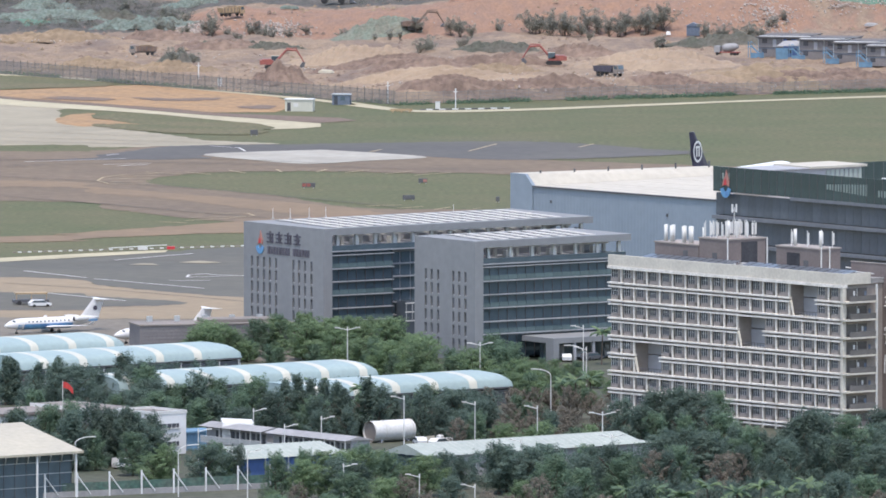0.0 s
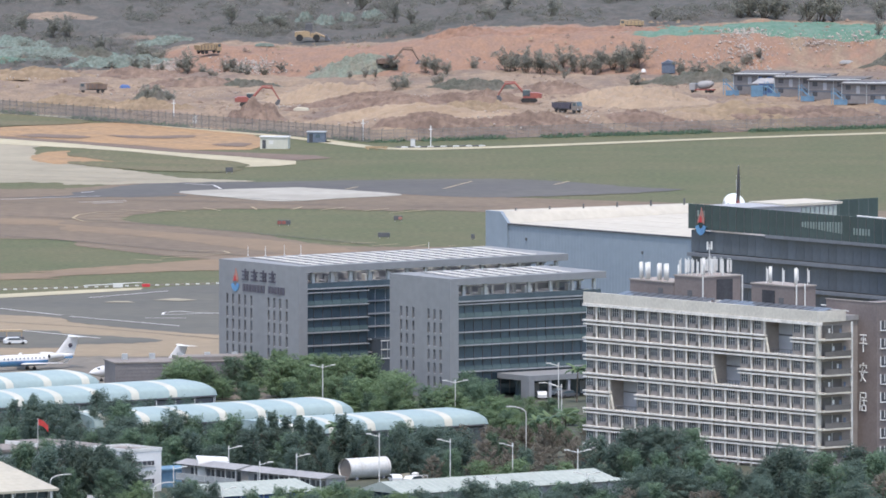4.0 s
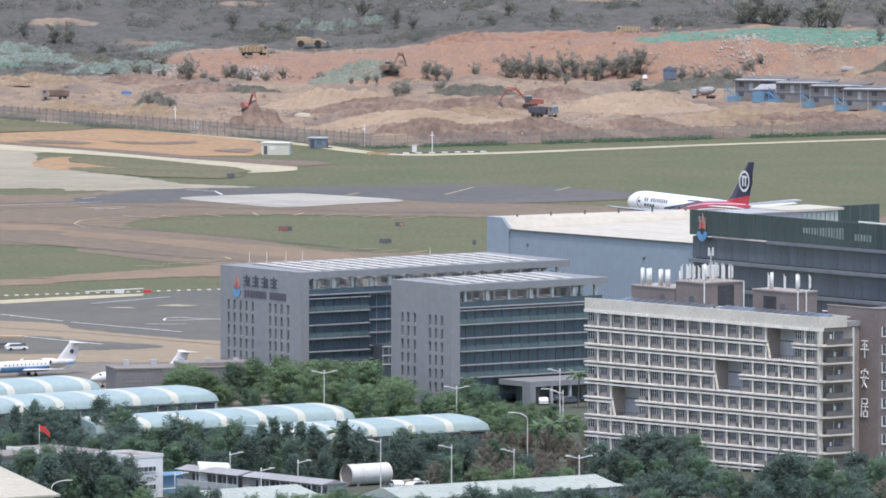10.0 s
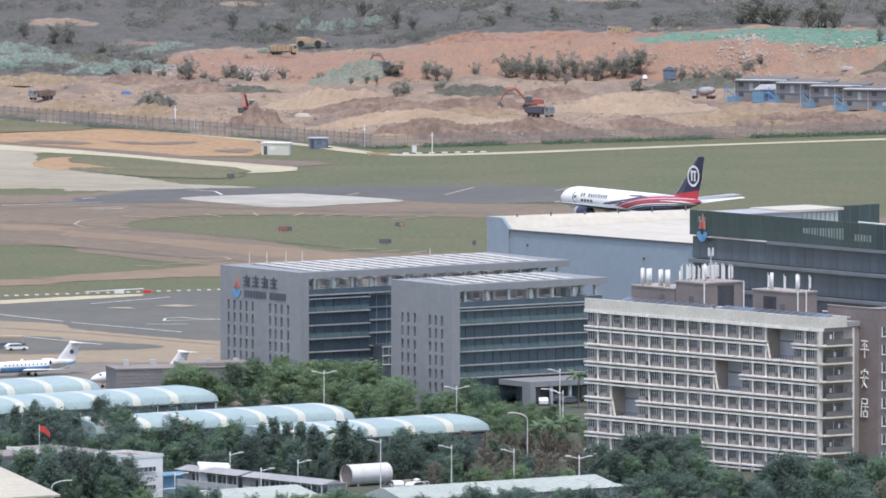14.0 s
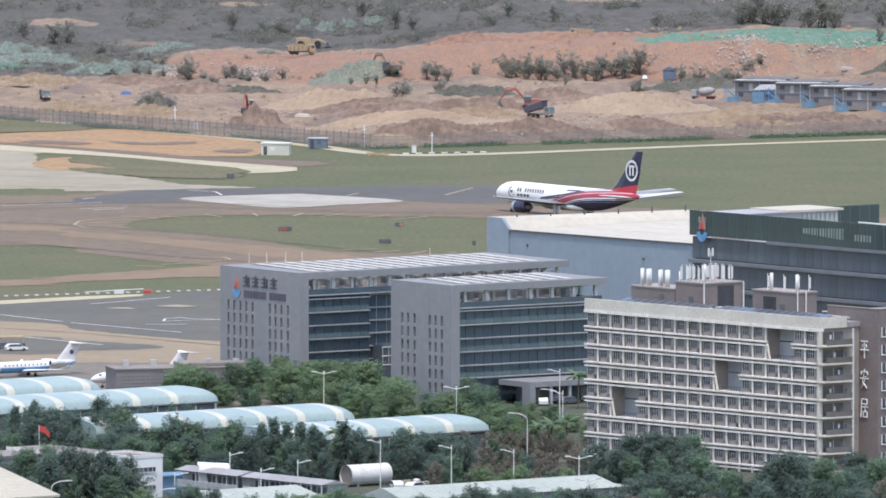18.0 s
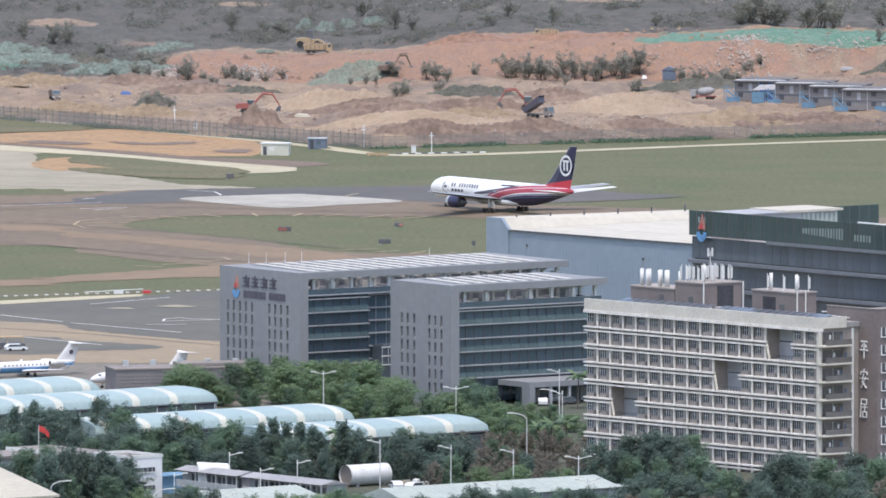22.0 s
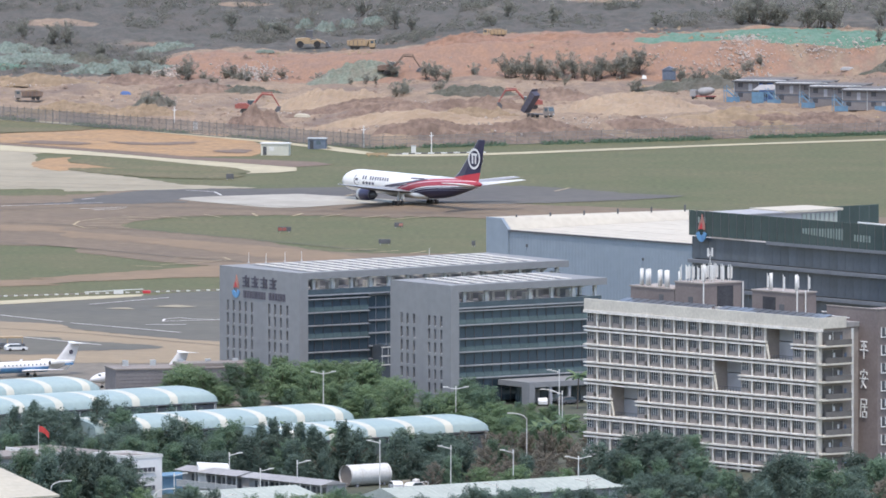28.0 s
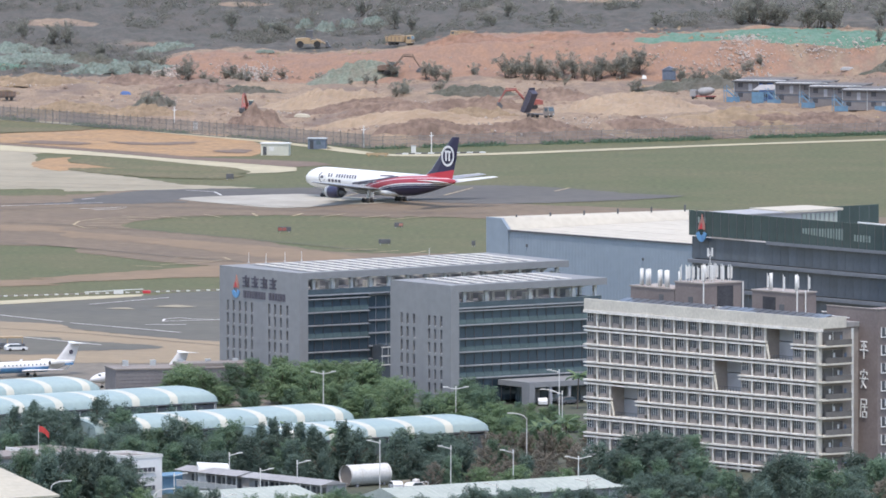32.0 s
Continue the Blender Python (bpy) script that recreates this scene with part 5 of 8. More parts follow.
office_b = office_block("office_building", 1.5, -406.1, 36, 36.8, 19.55, 22.8, (15.9, 14.0, 11.9, 7.0, 5.1, 3.1), ROWS_B, LEDGES_B, 35.8, "lower grey office wing with glass front and entrance canopy")

# recessed glazed link between the two blocks
part("link_wall", box(16.7, 2.2, 0, 60, 3.0, 18.2), GREY_LIGHT, office_a)
link_pane = Shape().box(0.05, 0, 0.05, 2.2, 0.1, 2.2).mesh("link_pane", GLASS_BLUE)
for k in range(7):
    for i in range(4):
        again("link_pane", link_pane, office_a, pose(16.9 + i * 2.4, 2.08, 0.8 + k * 2.45))
    part("ledge", box(16.7, 1.4, 3.0 + k * 2.45, 27.5, 2.2, 3.2 + k * 2.45), LEDGE, office_a)
part("link_box", box(18, -1.5, 0, 24, 2.0, 8.3), HQ_GLASS, office_a, "small blue-grey glazed annex")
for k in range(3):
    part("annex_rail", box(17.95, -1.62, 4.4 + k * 1.7, 24.05, -1.503, 4.62 + k * 1.7), OFFWHITE, office_a, "white rail of the annex")
for k in range(5):
    part("annex_fin", box(18.1 + k * 1.4, -1.6, 4.65, 18.2 + k * 1.4, -1.503, 7.75), STEEL, office_a)

# the logo and the lettering on the gable, as plain shapes
def flame(t, y, z, k, x=-0.12):
    def drop(a0, a1, r0, r1):
        pts = []
        for i in range(9):
            a = radians(a0 + (a1 - a0) * i / 8)
            pts.append((r0 * math.cos(a), r0 * 1.35 * math.sin(a)))
        for i in range(9):
            a = radians(a1 + (a0 - a1) * i / 8)
            pts.append((r1 * math.cos(a), r1 * 1.35 * math.sin(a)))
        return pts
    def plate(nm, pts, mat, lab, d):
        s = Shape().rings([[(x + 0.1, y - p * k, z + q * k) for p, q in pts], [(x - d, y - p * k, z + q * k) for p, q in pts]])
        part(nm, s, mat, t, lab)
    plate("logo_flame", [(-0.75, 0.0), (-0.55, 0.9), (-0.1, 1.5), (0.15, 2.4), (0.5, 1.5), (0.85, 0.7), (0.75, 0.0), (0.2, 0.25), (-0.3, 0.25)], SIGN_ORANGE, "orange flame-shaped logo", 0.05)
    plate("logo_core", [(-0.4, 0.2), (-0.15, 0.9), (0.1, 1.2), (0.3, 0.7), (0.3, 0.2)], CRIMSON, "red logo core", 0.08)
    plate("logo_wave", drop(195, 345, 1.25, 0.55), SIGN_BLUE, "blue wave-shaped logo", 0.05)


flame(office_a, 21.5, 18.7, 1.1)
for i in range(4):
    # four square characters as plain bars
    y0 = 19.3 - i * 3.05
    s = Shape()
    s.box(-0.14, y0 - 2.3, 20.7, 0.05, y0, 21.0).box(-0.14, y0 - 2.1, 19.95, 0.05, y0 - 0.2, 20.25)
    s.box(-0.14, y0 - 2.3, 19.2, 0.05, y0, 19.5).box(-0.14, y0 - 1.35, 19.2, 0.04, y0 - 0.95, 21.4)
    s.box(-0.14, y0 - 2.2 + 0.5 * (i % 2), 19.2, 0.03, y0 - 1.75 + 0.5 * (i % 2), 20.8)
    part("sign_character", s, SIGN_DARK, office_a, "dark square sign character")
for i in range(15):
    if i == 8:
        continue
    y0 = 19.0 - i * 0.96
    part("sign_letter", box(-0.12, y0 - 0.7, 17.05, 0.05, y0, 18.45), SIGN_DARK, office_a, "dark raised sign letter bar")

# entrance canopy of the wing
part("canopy_roof", box(11.2, -9.9, 3.5, 36.2, 0.2, 4.5), GREY_PANEL, office_b, "grey entrance canopy")
part("canopy_pier", box(11.2, -9.9, 0, 12.5, -7.4, 3.5), GREY_PANEL, office_b)
for i in range(5):
    part("canopy_column", box(16.2 + i * 4.4, -9.7, 0, 16.7 + i * 4.4, -9.2, 3.5), GREY_LIGHT, office_b)
part("lobby_front", box(12.5, -3.9, 0, 35.2, -3.7, 3.5), GLASS_DARK, office_b)
for i in range(6):
    part("lobby_panel", box(13.2 + i * 3.6, -4.0, 0.1, 14.4 + i * 3.6, -3.9, 3.1 - (i % 3) * 0.5), (GLASS_GREEN, GREY_LIGHT, GLASS_BLUE)[i % 3], office_b)
for i in range(4):
    part("canopy_character", box(23.2 + i * 1.9, -9.85, 4.5, 24.5 + i * 1.9, -9.65, 5.7), SIGN_DARK, office_b, "dark square sign character")

# ---- hangar ----
hangar = thing("hangar", pose(48.6, -285.5, 0, 0, 0, 41), "large aircraft hangar with blue-grey walls and white flat roof", "hangar")
HL = 58.0
part("front_wall", box(0, -40, 0, 0.5, HL, 22.6), HANGAR_BLUE, hangar, "blue-grey ribbed sheet metal wall")
rib = Shape().box(-0.025, -0.06, 0, 0, 0.06, 22.4).mesh("wall_rib", HANGAR_BLUE)
for i in range(60):
    again("wall_rib", rib, hangar, pose(-0.003, HL - 0.6 - i * 0.95, 0))
for y0, z0 in ((48.4, 19.5), (13.7, 18.6), (30, 7)):
    part("wall_vent", box(-0.2, y0, z0, -0.003, y0 + 0.4, z0 + 0.55), DARK_STEEL, hangar)
part("side_door", box(-0.15, 8.0, 0, -0.003, 14, 9.5), DARK_STEEL, hangar, "dark louvred opening")
part("back_wall", box(0.51, HL - 0.5, 0, 55.3, HL, 22.4), HANGAR_BLUE, hangar)
# roof sheets in long strips
for i in range(11):
    part("roof_sheet", box(0.3 + i * 5, -40, 22.4, 0.3 + i * 5 + 4.96, HL - 0.1, 22.62 + 0.02 * (i % 2)), HANGAR_ROOF, hangar)
part("gutter", box(-0.35, -40, 22.42, 0.28, HL - 4.05, 22.68), DARK_STEEL, hangar, "thin dark gutter along the eave")
slope = [(HL - 4.0, 0), (HL + 2.6, 0), (HL + 2.6, 24.9), (HL - 1.8, 24.9), (HL - 4.0, 22.75)]
part("door_fascia", Shape().rings([[(-0.3, y, z) for y, z in slope], [(0.49, y, z) for y, z in slope]]), HANGAR_BLUE, hangar, "blue-grey end of the door fascia")
part("fascia_top", Shape().rings([[(x, HL - 1.8, 22.7), (x, HL + 2.6, 22.7), (x, HL + 2.6, z), (x, HL - 1.8, z)] for x, z in ((0.49, 24.9), (54, 24.0))]), HANGAR_ROOF, hangar, "cream door fascia along the roof edge")
part("fascia_lining", Shape().rings([[(x, HL - 4.0, 22.65), (x, HL - 1.8, 22.65), (x, HL - 1.8, z)] for x, z in ((0.5, 24.93), (54, 24.03))]), HANGAR_ROOF, hangar, "cream lining of the door fascia")
for i in range(6):
    part("lightning_post", box(4 + i * 9, HL - 1.6, 23.9, 4.25 + i * 9, HL - 1.35, 25.4), DARK_STEEL, hangar)

# ---- dark glass headquarters ----
hq = thing("office_tower", pose(48.6 + 52.0, -287 - 67.0, 0, 0, 0, 38), "dark green glass headquarters with grey floor bands", "office building")
QL = 85.0
# solid near-black block in place of unlit floors behind the glass
part("core", box(1.2, 0.5, 0, 48, QL - 0.5, 23.8), UNLIT_BLACK, hq)
levels = [0.4, 3.3, 8.7, 14.1, 19.45, 24.2]
for k in range(5):
    z0, z1 = levels[k], levels[k + 1]
    pm = Shape().box(0, 0.03, 0, 0.1, 2.47, z1 - z0 - 0.6).mesh("curtain_pane", HQ_GLASS)
    for i in range(34):
        again("curtain_pane", pm, hq, pose(0.8, i * 2.5, z0 + 0.5))
    part("floor_band", box(-0.3 if k < 4 else -0.08, 0, z1 - 0.35, 1.2, QL - (24 if k == 4 else 0), z1 + 0.30), BAND_GREY, hq, "grey metal floor band")
    part("end_glazing", box(0.9, QL - 0.1, z0 + 0.4, 48, QL, z1), HQ_GLASS, hq)
rail = Shape().box(0, 0.04, 0, 0.06, 2.46, 4.9).mesh("rail_pane", PARAPET_GLASS)
post = Shape().box(-0.08, -0.05, 0, 0, 0.05, 4.95).mesh("rail_post", DARK_STEEL)
for i in range(34):
    again("rail_pane", rail, hq, pose(0.0, i * 2.5, 24.5))
    again("rail_post", post, hq, pose(0.0, i * 2.5, 24.5))
part("terrace_floor", box(1.2, 0.5, 23.8, 48, QL - 0.5, 23.95), ROOF_GREY, hq, "grey roof terrace floor")
part("penthouse", box(3.4, QL - 13, 23.9, 27, QL - 2.6, 28.9), GREY_LIGHT, hq, "grey rooftop storey")
part("penthouse_roof", box(13.5, QL - 13.6, 28.9, 28, QL - 2.2, 29.35), HANGAR_ROOF, hq, "white roof of the rooftop storey")
part("penthouse_roof", box(3.1, QL - 13.4, 28.9, 13.5, QL - 2.4, 29.1), GREY_LIGHT, hq)
part("penthouse_door", box(12, QL - 13.1, 24.8, 16, QL - 13.003, 27.6), DARK_STEEL, hq)
lv = Shape().box(0, 0, 0, 0.8, 0.15, 3.2).mesh("louvre_glass", ROOF_PALE)
for i in range(8):
    again("louvre_glass", lv, hq, pose(18 + i * 1.15, QL - 13.2, 25.3))
for i in range(8):
    again("rail_pane", rail, hq, pose(28 + i * 2.5, QL - 0.3, 23.7, 0, 0, -90))
    again("rail_post", post, hq, pose(28 + i * 2.5, QL - 0.36, 23.7, 0, 0, -90))
# pale strips on the front of the parapet glass, painted for light showing through it
slat = Shape().box(-0.04, 0, 0, -0.003, 0.5, 1.0).mesh("blind_slat", LIT_GREEN)
for y, z, h in [(49.2 - i * 0.85, 26.6 - i * 0.05, 1.0 + i * 0.09) for i in range(15)] + [(33.4 - i * 0.9, 25.9, 1.3) for i in range(6)] + [(81.6 - i * 0.9, 27.0, 1.2) for i in range(3)]:
    again("blind_slat", slat, hq, pose(0.0, y, z) @ Matrix.Diagonal((1, 1, h, 1)))
part("roof_pipe", Shape().tube((6, 40, 29.0), (6, 24, 28.9), 0.16).tube((6, 40, 24.0), (6, 40, 29.0), 0.12), OFFWHITE, hq, "pale pipe above the roof terrace")
flame(hq, QL - 4.2, 25.6, 1.35, -0.25)


dorm = thing("apartment_block", pose(67.4, -577.6, 0, 0, 0, 39.5), "cream dormitory block with gridded balconies and rooftop tanks", "apartment building")
DL, DD, NB, FH = 65.0, 15.0, 18, 3.22
BAY = DL / NB
FLOORS = [27.0 - FH * (i + 1) for i in range(8)]
VOIDS = {(b, f) for b0, f0 in ((2, 0), (6, 2), (14, 4)) for b in (b0, b0 + 1) for f in (f0, f0 + 1)}
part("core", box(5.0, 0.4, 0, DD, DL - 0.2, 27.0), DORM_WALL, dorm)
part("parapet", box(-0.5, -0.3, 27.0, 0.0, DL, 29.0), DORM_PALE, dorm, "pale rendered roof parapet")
part("parapet_end", box(0.0, -0.3, 27.0, 6.2, 0.1, 29.0), DORM_PALE, dorm)
part("roof", box(0.0, 0.1, 27.0, DD, DL, 27.9), ROOF_GREY, dorm)
part("top_ledge", box(-0.7, -0.4, 26.45, 0.6, DL, 26.98), DORM_SLAB, dorm)
win = Shape().box(0, 0, 0, 0.08, 1.9, 1.65).mesh("window", WINDOW)
grille = Shape()
for i in range(4):
    grille.box(-0.08, 0.05 + i * 0.6, 0, -0.01, 0.11 + i * 0.6, 1.65)
grille.box(-0.08, 0, -0.06, -0.01, 1.9, 0).box(-0.08, 0, 0.8, -0.01, 1.9, 0.85)
grille = grille.mesh("window_grille", OFFWHITE)
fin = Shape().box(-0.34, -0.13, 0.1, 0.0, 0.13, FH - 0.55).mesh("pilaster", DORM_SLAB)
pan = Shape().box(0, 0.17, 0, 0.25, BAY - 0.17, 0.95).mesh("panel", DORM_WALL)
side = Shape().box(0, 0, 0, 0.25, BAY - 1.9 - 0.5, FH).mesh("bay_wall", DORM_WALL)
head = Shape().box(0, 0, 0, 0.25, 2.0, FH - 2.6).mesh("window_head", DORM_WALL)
for f, z in enumerate(FLOORS):
    # slab edges run through, broken at the open halls
    runs, start = [], 0
    for b in range(NB + 1):
        inside = (b, f) in VOIDS and (b, f + 1) in VOIDS
        if b == NB or inside:
            if b > start:
                runs.append((start, b))
            start = b + 1
    for a, b in runs:
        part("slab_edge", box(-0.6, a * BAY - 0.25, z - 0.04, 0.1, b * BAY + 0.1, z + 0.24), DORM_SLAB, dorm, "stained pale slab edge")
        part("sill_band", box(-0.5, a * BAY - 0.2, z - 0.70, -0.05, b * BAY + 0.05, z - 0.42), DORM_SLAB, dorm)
    for b in range(NB):
        y = b * BAY
        if (b, f) in VOIDS:
            if (b - 1, f) not in VOIDS:
                if (b, f + 1) not in VOIDS:
                    part("hall_floor", box(0.1, y, z - 0.05, 5.0, y + 2 * BAY, z + 0.2), DORM_SLAB, dorm)
                part("hall_side", box(0.05, y - 0.2, z, 5.0, y, z + FH), DORM_WALL, dorm)
                part("hall_side", box(0.05, y + 2 * BAY, z, 5.0, y + 2 * BAY + 0.2, z + FH), DORM_WALL, dorm)
                part("hall_back", box(3.0, y, z + 0.2, 4.98, y + 2 * BAY, z + FH), GREY_LIGHT, dorm, "grey back wall of an open hall")
                if (b, f + 1) not in VOIDS:
                    part("hall_brace", Shape().tube((-0.15, y + 2 * BAY - 0.2, z + 3.0), (-0.15, y + 2 * BAY - 0.9, z + 0.3), 0.24, n=6), DORM_PALE, dorm)
                    part("hall_rail", box(0.0, y, z + 1.0, 0.06, y + 2 * BAY, z + 1.08), DARK_STEEL, dorm)
                    for i in range(9):
                        part("hall_rail_bar", box(0.0, y + 0.4 + i * 0.8, z + 0.2, 0.06, y + 0.46 + i * 0.8, z + 1.0), DARK_STEEL, dorm)
            continue
        again("pilaster", fin, dorm, pose(0, y + 0.16, z + 0.1))
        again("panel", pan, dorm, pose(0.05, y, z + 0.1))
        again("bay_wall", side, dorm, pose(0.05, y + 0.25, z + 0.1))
        w = again("window", win, dorm, pose(0.2, y + BAY - 2.1, z + 1.05))
        again("window_grille", grille, w, Matrix())
        again("window_head", head, dorm, pose(0.05, y + BAY - 2.15, z + 2.65))
    # balconies on the end
    part("end_slab", box(-0.6, -1.6, z - 0.06, 6.8, 0.4, z + 0.24), DORM_PALE, dorm, "pale balcony slab")
    part("end_rail", box(0.3, -1.5, z + 0.24, 6.7, -1.44, z + 1.25), WINDOW_WARM, dorm, "grey glass balcony rail")
    part("end_wall", box(0.0, 0.35, z + 0.24, 6.7, 0.5, z + FH), DORM_WALL, dorm)
    part("end_door", box(1.2, 0.28, z + 0.25, 5.8, 0.345, z + 2.5), WINDOW_WARM, dorm)
    part("end_door_frame", box(3.4, 0.2, z + 0.25, 3.5, 0.275, z + 2.5), OFFWHITE, dorm)
    part("laundry", box(1.6 + f % 3, -0.9, z + 1.3, 2.0 + f % 3, -0.85, z + 2.1), OFFWHITE, dorm, "pale washing hung on the balcony")
    part("laundry", box(4.2 + f % 2, -0.9, z + 1.2, 4.7 + f % 2, -0.85, z + 2.0), FADED_BLUE, dorm, "blue washing hung on the balcony")
    part("end_post", box(6.5, -1.6, z + 0.24, 6.8, -1.3, z + FH - 0.06), OFFWHITE, dorm)
part("corner_post", box(-0.5, -0.4, 0.2, 0.3, 0.2, 26.4), DORM_PALE, dorm)
part("ground_storey", box(0.4, 0.5, 0, 5.0, DL - 0.2, 1.2), DORM_WALL, dorm)
for i in range(19):
    part("ground_pier", box(-0.5, i * BAY - 0.2, 0, 0.0, i * BAY + 0.2, 1.2), DORM_PALE, dorm)
# solar panels along the roof edge
sp = Shape().rings([[(0, 0, 0.5), (3.6, 0, 1.3), (3.6, 1.9, 1.3), (0, 1.9, 0.5)], [(0, 0, 0.58), (3.6, 0, 1.38), (3.6, 1.9, 1.38), (0, 1.9, 0.58)]]).mesh("solar_panel", SOLAR)
leg = Shape().box(0.2, 0.1, 0, 0.3, 0.2, 0.52).box(3.3, 0.1, 0, 3.4, 0.2, 1.2).mesh("panel_leg", STEEL)
for i in range(25):
    if i in (13,):
        continue
    s = again("solar_panel", sp, dorm, pose(0.9, 1.5 + i * 2.3, 27.9))
    again("panel_leg", leg, s, Matrix())
# brown rooms and services on the roof
for y0, y1, x1, z1 in ((13.6, 25.5, 11.0, 32.3), (39.0, 47.0, 15.0, 32.6), (47.2, 59.5, 12.0, 31.2)):
    r = part("machine_room", box(6.0, y0, 27.9, x1, y1, z1), BROWN_TILE, dorm, "brown tiled machine room")
    part("room_coping", box(5.85, y0 - 0.15, z1, x1 + 0.15, y1 + 0.15, z1 + 0.25), DORM_WALL, r)
    part("room_door", box(5.94, y0 + 3, 27.95, 6.0, y0 + 4.3, 30.2), DARK_STEEL, r)
# plates on the wall face, near-black for the shade of recesses
part("machine_recess", box(9.2, 38.93, 28.4, 13.0, 39.0, 32.2), UNLIT_BLACK, dorm, "near-black plate painted for the shade of a recess")
part("machine_recess", box(5.93, 19, 28.4, 6.0, 22.5, 31.4), UNLIT_BLACK, dorm)
tank = Shape().tube((0, 0, 0), (0, 0, 3.0), 0.31, 0.31, 12).mesh("tank", OFFWHITE, True)
for x, y, z in ((7, 57.6, 31.45), (7, 56.0, 31.45), (7.8, 58.4, 31.45), (8.2, 56.8, 31.45), (8.4, 51.9, 31.45), (8.0, 53.4, 31.45), (7, 52.6, 31.45), (7.6, 51.4, 31.45), (7, 50.2, 31.45), (8, 48.0, 31.45), (7.5, 22.0, 32.55), (7.8, 15.3, 32.55), (9, 42.4, 32.85)):
    again("tank", tank, dorm, pose(x, y, z))
rng = random.Random(5)
dish = Shape().box(-0.12, -0.18, 0.5, 0.12, 0.18, 2.6).tube((0.2, 0, 0), (0.2, 0, 3.0), 0.07, n=6).mesh("antenna", OFFWHITE)
for i in range(26):
    again("antenna", dish, dorm, pose(6.4 + rng.random() * 8.2, 39.4 + rng.random() * 7.2, 32.8, 0, 0, rng.random() * 180))
for i in range(4):
    again("antenna", dish, dorm, pose(6.6 + rng.random() * 4, 14 + rng.random() * 11, 32.5, 0, 0, rng.random() * 180))
mast = Shape().tube((0, 0, 0), (0, 0, 5.6), 0.1, 0.06, 6).box(-0.6, -0.12, 4.6, -0.35, 0.12, 6.1).box(0.35, -0.12, 4.6, 0.6, 0.12, 6.1).box(-0.5, -0.05, 4.9, 0.5, 0.05, 5.0).mesh("antenna_mast", OFFWHITE)
again("antenna_mast", mast, dorm, pose(10, 41.9, 32.8))
pipe = Shape().tube((0, 0, 0), (0, 0, 4.9), 0.13, n=8).mesh("vent_pipe", OFFWHITE)
for x, y in ((5.8, 38.8), (8.3, 13.4), (6.3, 13.4), (15.2, 38.8)):
    again("vent_pipe", pipe, dorm, pose(x, y, 27.9))
part("roof_rail", Shape().tube((11, 12, 29.0), (11, 1, 29.0), 0.12).tube((8, 12.5, 28.8), (8, 1, 28.6), 0.1), OFFWHITE, dorm)
for y in (6, 28, 33, 36.5):
    part("roof_box", box(4.9, y, 27.9, 5.8, y + 1.4, 28.9), OFFWHITE, dorm)

# ---- brown stair tower beside the dormitory ----
def tower_block():
    t = thing("tower_block", pose(79.5, -574.0, 0, 0, 0, 39.5), "brown tiled residential tower with white vertical sign", "apartment building")
    part("wall", box(-2.0, 0, 0, 28, 14, 29.4), BROWN_TILE, t, "plain brown tiled wall")
    part("parapet", box(-2.0, 0, 29.4, 28, 0.3, 30.3), BROWN_TILE, t)
    part("parapet", box(-2.0, 0.3, 29.4, -1.7, 14, 30.3), BROWN_TILE, t)
    part("coping", box(-2.1, -0.1, 30.3, 28.1, 0.4, 30.42), DORM_WALL, t)
    part("coping", box(-2.1, 0.4, 30.3, -1.6, 14.1, 30.42), DORM_WALL, t)
    fr = Shape().box(0, -0.15, 0, 0.14, 0, 1.7).box(1.0, -0.15, 0.35, 1.1, 0, 1.7).box(2.0, -0.15, 0, 2.14, 0, 1.7).box(0, -0.3, -0.15, 2.14, 0, 0).mesh("window_frame", WHITE)
    pane = Shape().box(0, -0.05, 0, 2.1, 0, 1.6).mesh("window", WINDOW)
    for f in range(8):
        for i in range(4):
            w = again("window", pane, t, pose(-1.3 + i * 5.6, -0.003, 25.4 - f * 3.22))
            again("window_frame", fr, w, pose(0, -0.01, 0))
    # three white characters, one above the other, stroke by stroke
    def strokes(z, lines):
        s = Shape()
        for (a, b), (c, d) in lines:
            s.tube((-2.12, 4.7 - a * 2.1, z + b * 3.4), (-2.12, 4.7 - c * 2.1, z + d * 3.4), 0.125, n=6)
        part("sign_character", s, WHITE, t, "white metal sign character")
    strokes(21.3, [((0.1, 0.9), (0.9, 0.9)), ((0.3, 0.75), (0.22, 0.6)), ((0.7, 0.75), (0.78, 0.6)), ((0.0, 0.45), (1.0, 0.45)), ((0.5, 0.9), (0.5, 0.0))])
    strokes(16.0, [((0.5, 1.0), (0.5, 0.9)), ((0.1, 0.85), (0.9, 0.85)), ((0.1, 0.85), (0.1, 0.7)), ((0.9, 0.85), (0.9, 0.7)), ((0.45, 0.75), (0.25, 0.35)), ((0.25, 0.35), (0.8, 0.0)), ((0.7, 0.6), (0.15, 0.0)), ((0.0, 0.5), (1.0, 0.5))])
    strokes(10.7, [((0.15, 0.95), (0.85, 0.95)), ((0.85, 0.95), (0.85, 0.7)), ((0.15, 0.7), (0.85, 0.7)), ((0.15, 0.95), (0.05, 0.0)), ((0.3, 0.55), (0.95, 0.55)), ((0.6, 0.68), (0.6, 0.3)), ((0.35, 0.3), (0.85, 0.3)), ((0.35, 0.3), (0.35, 0.0)), ((0.85, 0.3), (0.85, 0.0)), ((0.35, 0.02), (0.85, 0.02))])


tower_block()


TENT_TURN = 38.0


